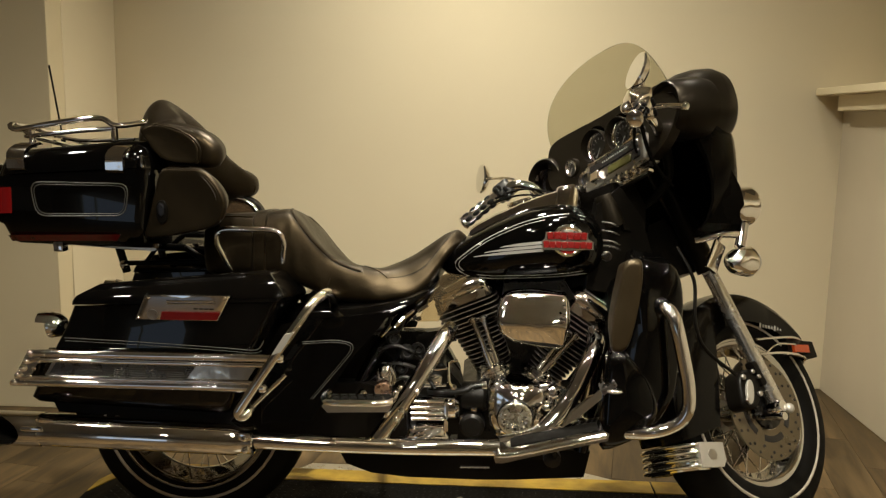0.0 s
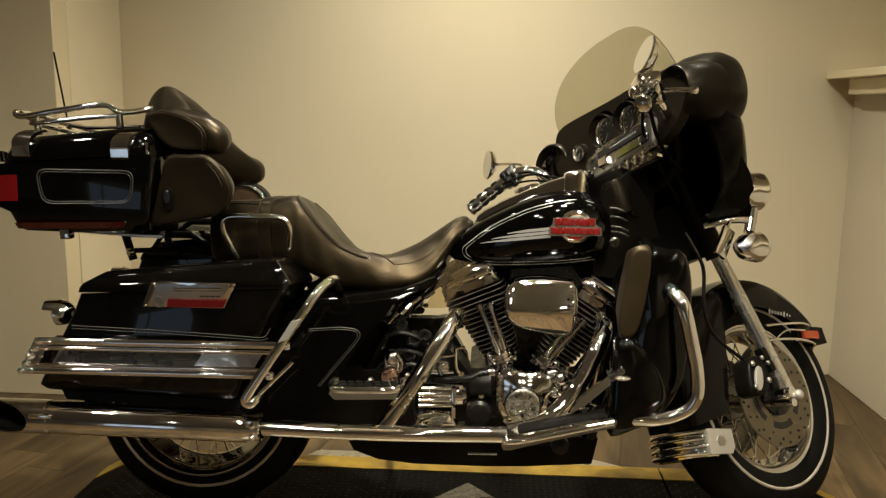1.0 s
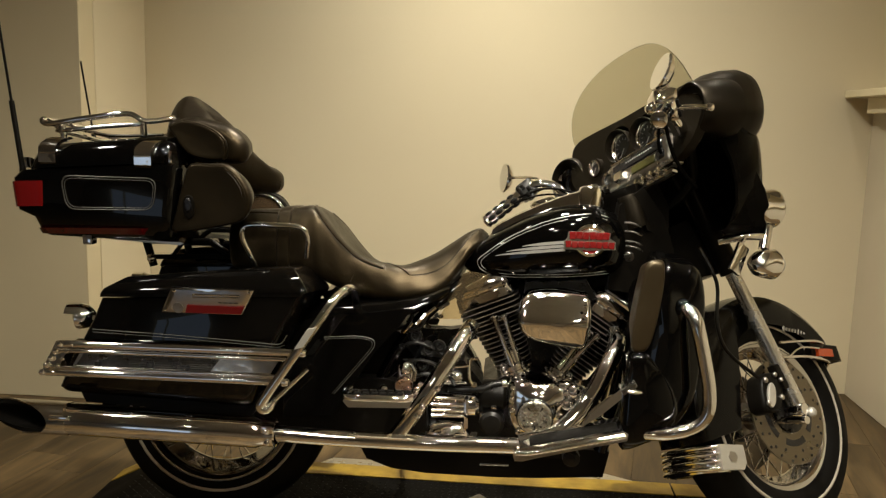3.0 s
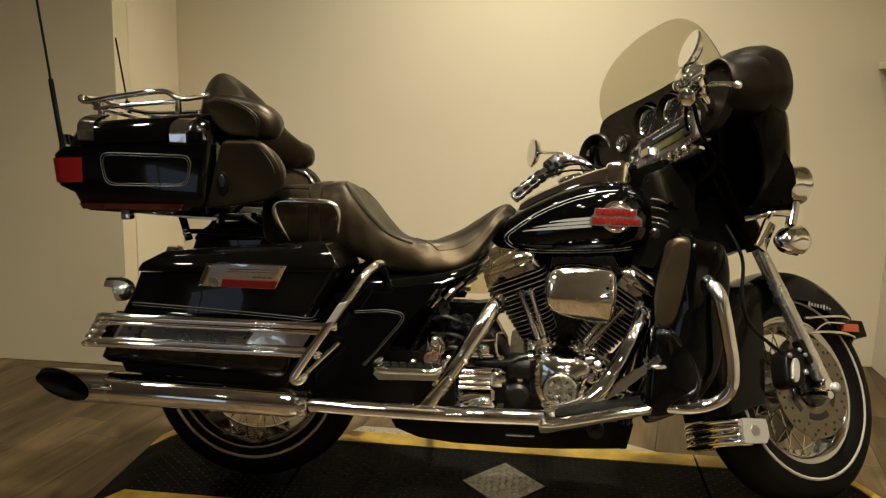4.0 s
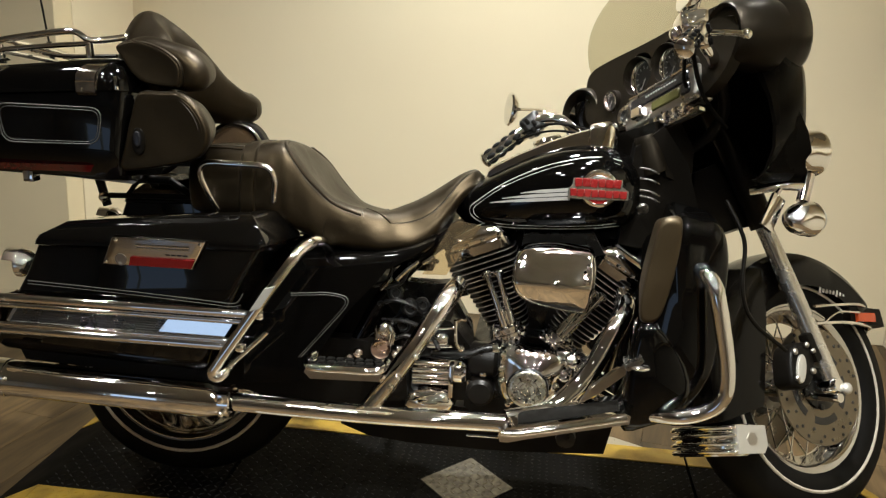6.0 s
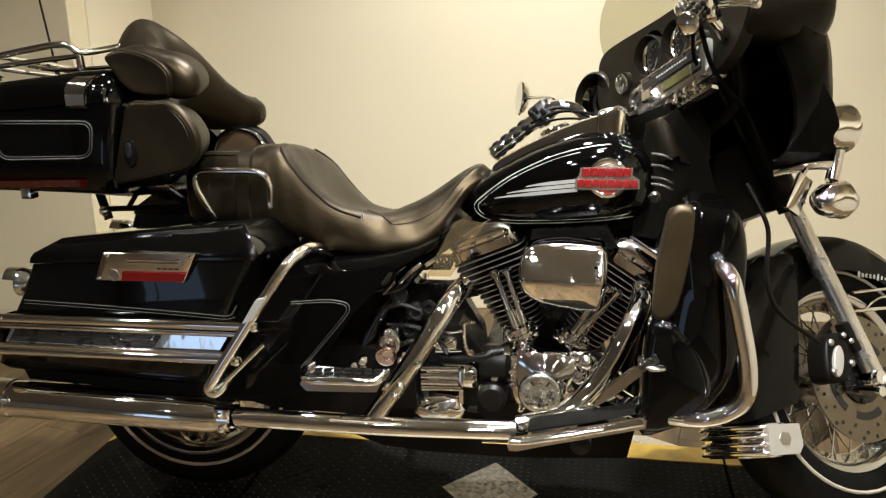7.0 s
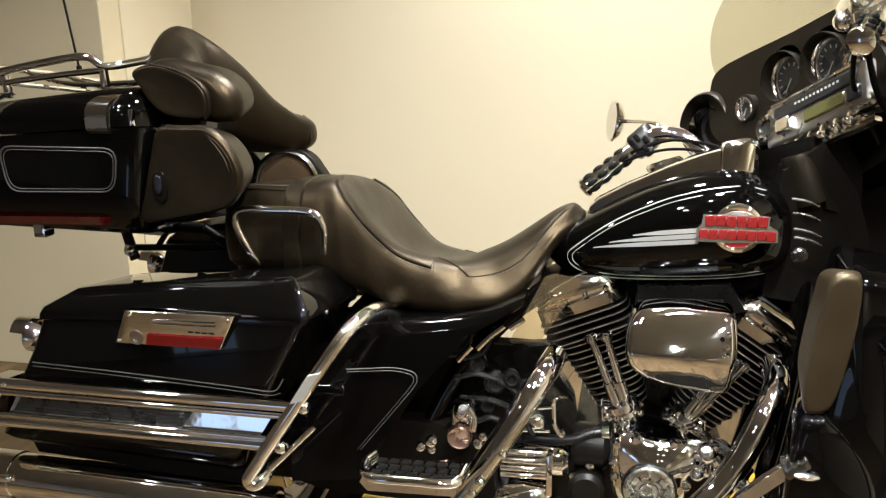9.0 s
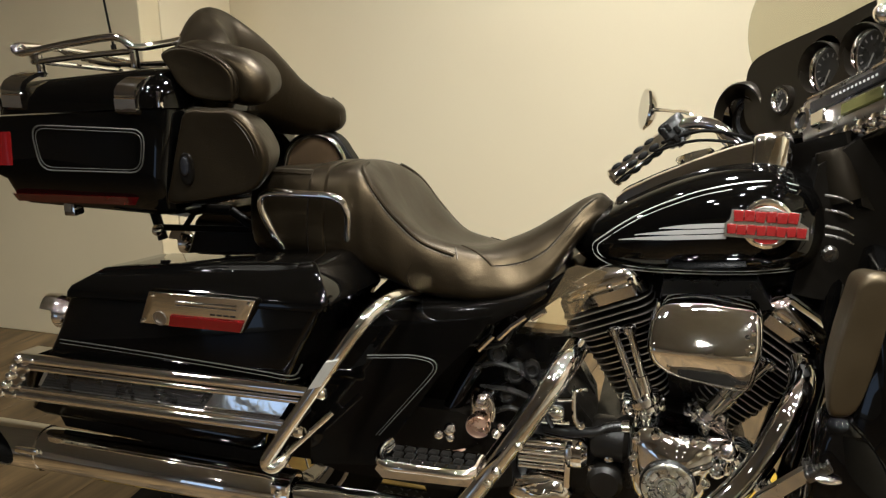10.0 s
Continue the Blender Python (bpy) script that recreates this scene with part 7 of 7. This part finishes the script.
# handlebar, grips, levers, mirrors; the bar is rolled slightly in its clamps
def hand(end, inner, housing, lever_tip, mirror_at, stem_mid, chrome):
    end, inner, housing = Vector(end), Vector(inner), Vector(housing)
    d = (inner - end).normalized()
    grip = part("grip", tube([end, inner], 0.0185, 24, 1), CHROME, bar, "chrome hand grip with oval black rubber pads")
    cap = lathe([(0, -0.008), (0.013, -0.007), (0.0205, -0.002), (0.021, 0.006), (0.017, 0.009)], end, d, 24)
    part("grip_end", cap, CHROME, grip)
    frame_ = d.to_track_quat("Z", "Y").to_matrix().to_4x4()
    pad_mesh = put("grip_pad", ball((0.0172, 0, 0), 0.0125, (0.42, 0.56, 1.0), seg=14), RUBBER)
    n = int((inner - end).length / 0.027)
    for q in range(6):
        for k in range(n):
            o = new("grip_pad", pad_mesh)
            o.parent = grip
            o.matrix_basis = Matrix.Translation(end + d * (0.019 + 0.027 * k)) @ frame_ @ Matrix.Rotation(radians(60 * q + 10), 4, "Z")
    hs = bmesh.new()
    own = block((0.048, 0.048, 0.05), (0, 0, 0.024), 0.012, 3)
    merge(own, block((0.03, 0.034, 0.03), (0.018, 0.012, 0.04), 0.009, 3))
    merge(own, block((0.02, 0.02, 0.02), (-0.014, -0.022, 0.02), 0.006, 2))
    own.transform(Matrix.Translation(inner) @ frame_ @ Matrix.Scale(1.0 if chrome else 1.1, 4))
    merge(hs, own)
    house = part("switch_housing", hs, CHROME if chrome else GREASE, bar)
    for q in (0, 1, 2):
        key = block((0.012, 0.016, 0.010), (-0.030 if not chrome else -0.024, 0.010 - 0.014 * q, 0.018 + 0.012 * (q % 2)), 0.003, 2)
        key.transform(Matrix.Translation(inner) @ frame_)
        part("switch_key", key, PAD_RUBBER, house)
    lv = tube([housing + Vector((0.01, 0, 0.0)), housing.lerp(Vector(lever_tip), 0.5) + Vector((0.012, 0, 0.004)), Vector(lever_tip)], 0.0065, 12, 6)
    ball(lever_tip, 0.0105, bm=lv, seg=14)
    part("lever", lv, CHROME, bar, "chrome hand lever")
    if chrome:
        rs = block((0.06, 0.075, 0.036), housing + Vector((0.0, 0.0, 0.026)), 0.014, 3, Matrix.Rotation(radians(-25), 4, "Z"))
        ball(housing + Vector((-0.015, -0.02, 0.01)), 0.022, (1.2, 1, 0.9), rs)
        ball(housing + Vector((-0.025, 0.015, 0.0)), 0.016, bm=rs)
        part("master_cylinder", rs, CHROME, bar, "chrome brake master cylinder")
    stem = tube([housing + Vector((0, 0, 0.015)), Vector(stem_mid), Vector(mirror_at)], 0.0045, 10, 6)
    mir = part("mirror", stem, CHROME, bar, "chrome round mirror on a thin stem")
    nrm = Vector((-0.917, 0.232, 0.338)) if chrome else Vector((-0.95, 0.24, 0.10))
    turn = Matrix.Translation(mirror_at) @ nrm.to_track_quat("Z", "Y").to_matrix().to_4x4()
    shell = lathe([(0, 0.024), (0.025, 0.021), (0.041, 0.011), (0.047, 0.0), (0.045, -0.004), (0.0, -0.003)], (0, 0, 0), (0, 0, -1), 36)
    glassm = lathe([(0, 0.0045), (0.043, 0.0045), (0.043, 0.002), (0, 0.002)], (0, 0, 0), (0, 0, 1), 36)
    for own, nm, mt in ((shell, "mirror_shell", CHROME), (glassm, "mirror_glass", MIRROR)):
        own.transform(turn)
        part(nm, own, mt, mir)


bars = tube([(0.089, 0.369, 0.957), (0.155, 0.328, 1.012), (0.185, 0.298, 1.046), (0.215, 0.265, 1.058), (0.25, 0.235, 1.045), (0.275, 0.208, 1.005), (0.31, 0.17, 0.955)], 0.0135, 14, 6)
bar = front("handlebar", bars, CHROME, "chrome handlebar")
part("bar_end", tube([(0.33, -0.215, 1.078), (0.30, -0.235, 1.09), (0.235, -0.264, 1.11), (0.164, -0.308, 1.06)], 0.0135, 14, 6), CHROME, bar)
# middle of the chrome bar: coloured black, as if lost in shade
part("bar_centre", tube([(0.31, 0.17, 0.955), (0.40, 0.05, 0.93), (0.44, -0.05, 0.95), (0.44, -0.12, 1.0), (0.38, -0.18, 1.05), (0.33, -0.215, 1.078)], 0.0135, 14, 6), SATIN, bar, "middle of the chrome bar, blackened to pass for shade")
part("cable", tube([(0.16, 0.31, 1.02), (0.21, 0.235, 1.035), (0.27, 0.19, 1.02), (0.33, 0.12, 0.98)], 0.0035, 8, 6), PAD_RUBBER, bar, "black clutch cable")
part("cable", tube([(0.15, 0.31, 1.005), (0.20, 0.23, 1.015), (0.26, 0.17, 1.0), (0.32, 0.10, 0.97)], 0.003, 8, 6), PAD_RUBBER, bar)
part("cable", tube([(0.25, -0.235, 1.10), (0.30, -0.20, 1.03), (0.36, -0.17, 0.99), (0.42, -0.15, 0.96)], 0.005, 8, 6), PAD_RUBBER, bar)
part("cable", tube([(0.245, -0.225, 1.11), (0.285, -0.17, 1.05), (0.33, -0.14, 1.03)], 0.004, 8, 6), PAD_RUBBER, bar)
hand((0.164, -0.308, 1.06), (0.228, -0.268, 1.105), (0.25, -0.235, 1.125), (0.268, -0.368, 1.084), (0.165, -0.33, 1.17), (0.235, -0.29, 1.205), True)
hand((0.089, 0.369, 0.957), (0.176, 0.314, 1.030), (0.217, 0.272, 1.048), (0.16, 0.42, 0.99), (0.215, 0.45, 1.125), (0.218, 0.298, 1.086), False)
# handlebar clamp cover and switches under the dash
rail = front("switch_rail", block((0.02, 0.23, 0.016), (0.266, -0.13, 0.954), 0.006, 2, LEAN_BACK), CHROME, "row of chrome switches under the dash")
rail.matrix_basis = FORWARD
for k in range(7):
    y = 0.085 - 0.030 * k
    own = block((0.03, 0.022, 0.022), (0.258, y - 0.115, 0.953 + 0.005 * k), 0.007, 2, LEAN_BACK)
    ball((0.246, y - 0.105, 0.942 + 0.005 * k), 0.008, bm=own, seg=12)
    part("switch", own, CHROME, rail)
front("neck_cover", prism([(0.30, 0.985), (0.375, 1.0), (0.415, 0.93), (0.40, 0.84), (0.33, 0.86)], -0.05, 0.10, 0.015, 3), SATIN, "black neck cover")
front("ignition_cap", lathe([(0, 0), (0.028, 0), (0.032, 0.01), (0.032, 0.09), (0, 0.09)], (0.30, -0.02, 0.96), (0.3, 0, -1), 24), FAIRING, "matt black lock cylinder")

# ---- the lean on the side stand ----
UPRIGHT_EYE = Vector((0.09, -2.0, 1.19))


def lean_point(v, base, slope, pivot, roll=0.0, hinge=0.0):
    """A point moved back with the lean, drawn along its line of sight from the middle of the aisle."""
    v = Vector((v.x, v.y, v.z - roll * (v.y - hinge)))
    back = base + (v.z - pivot) * slope
    k = 1 + back / (v.y - UPRIGHT_EYE.y)
    return UPRIGHT_EYE + (v - UPRIGHT_EYE) * k


def lean_over(ob, base, slope, pivot, roll=0.0, hinge=0.0):
    bpy.context.view_layer.update()
    todo = [ob] + list(ob.children_recursive)
    worlds = {o: o.matrix_world.copy() for o in todo}
    for o in todo:
        w = worlds[o]
        if o.data.users > 1:
            c = w @ (sum((Vector(b) for b in o.bound_box), Vector()) / 8)
            m = Matrix.Translation(lean_point(c, base, slope, pivot, roll, hinge)) @ Matrix.Rotation(-math.atan(slope), 4, "X") @ Matrix.Translation(-c) @ w
        else:
            o.data.transform(w)
            for v in o.data.vertices:
                v.co = lean_point(v.co, base, slope, pivot, roll, hinge)
            m = Matrix()
        worlds[o] = m
    for o in todo:
        o.matrix_basis = worlds[o.parent].inverted() @ worlds[o] if o.parent in worlds else worlds[o]


# how far each wide part rolls with the lean, and about which line
ROLLS = {"seat": (0.035, -0.10), "saddlebag": (0.15, -0.43), "top_box": (0.15, -0.277), "luggage_rack": (0.15, -0.20), "fuel_tank": (0.14, -0.11), "box_bumper": (0.15, -0.2)}
for ob in list(bike.children):
    if ob.name.split(".")[0] in ("rear_wheel", "front_wheel", "front_fender"):
        continue
    if ob.matrix_basis == FRONT_TILT:
        continue
    if ob.matrix_basis == STEER:
        lean_over(ob, 0.045, 0.06, 0.336)
    elif ob.matrix_basis == FORWARD:
        lean_over(ob, 0.0, 0.10, 1.05)
    else:
        lean_over(ob, 0.0, 0.14, 0.60, *ROLLS.get(ob.name, (0.0, 0.0)))

planks()
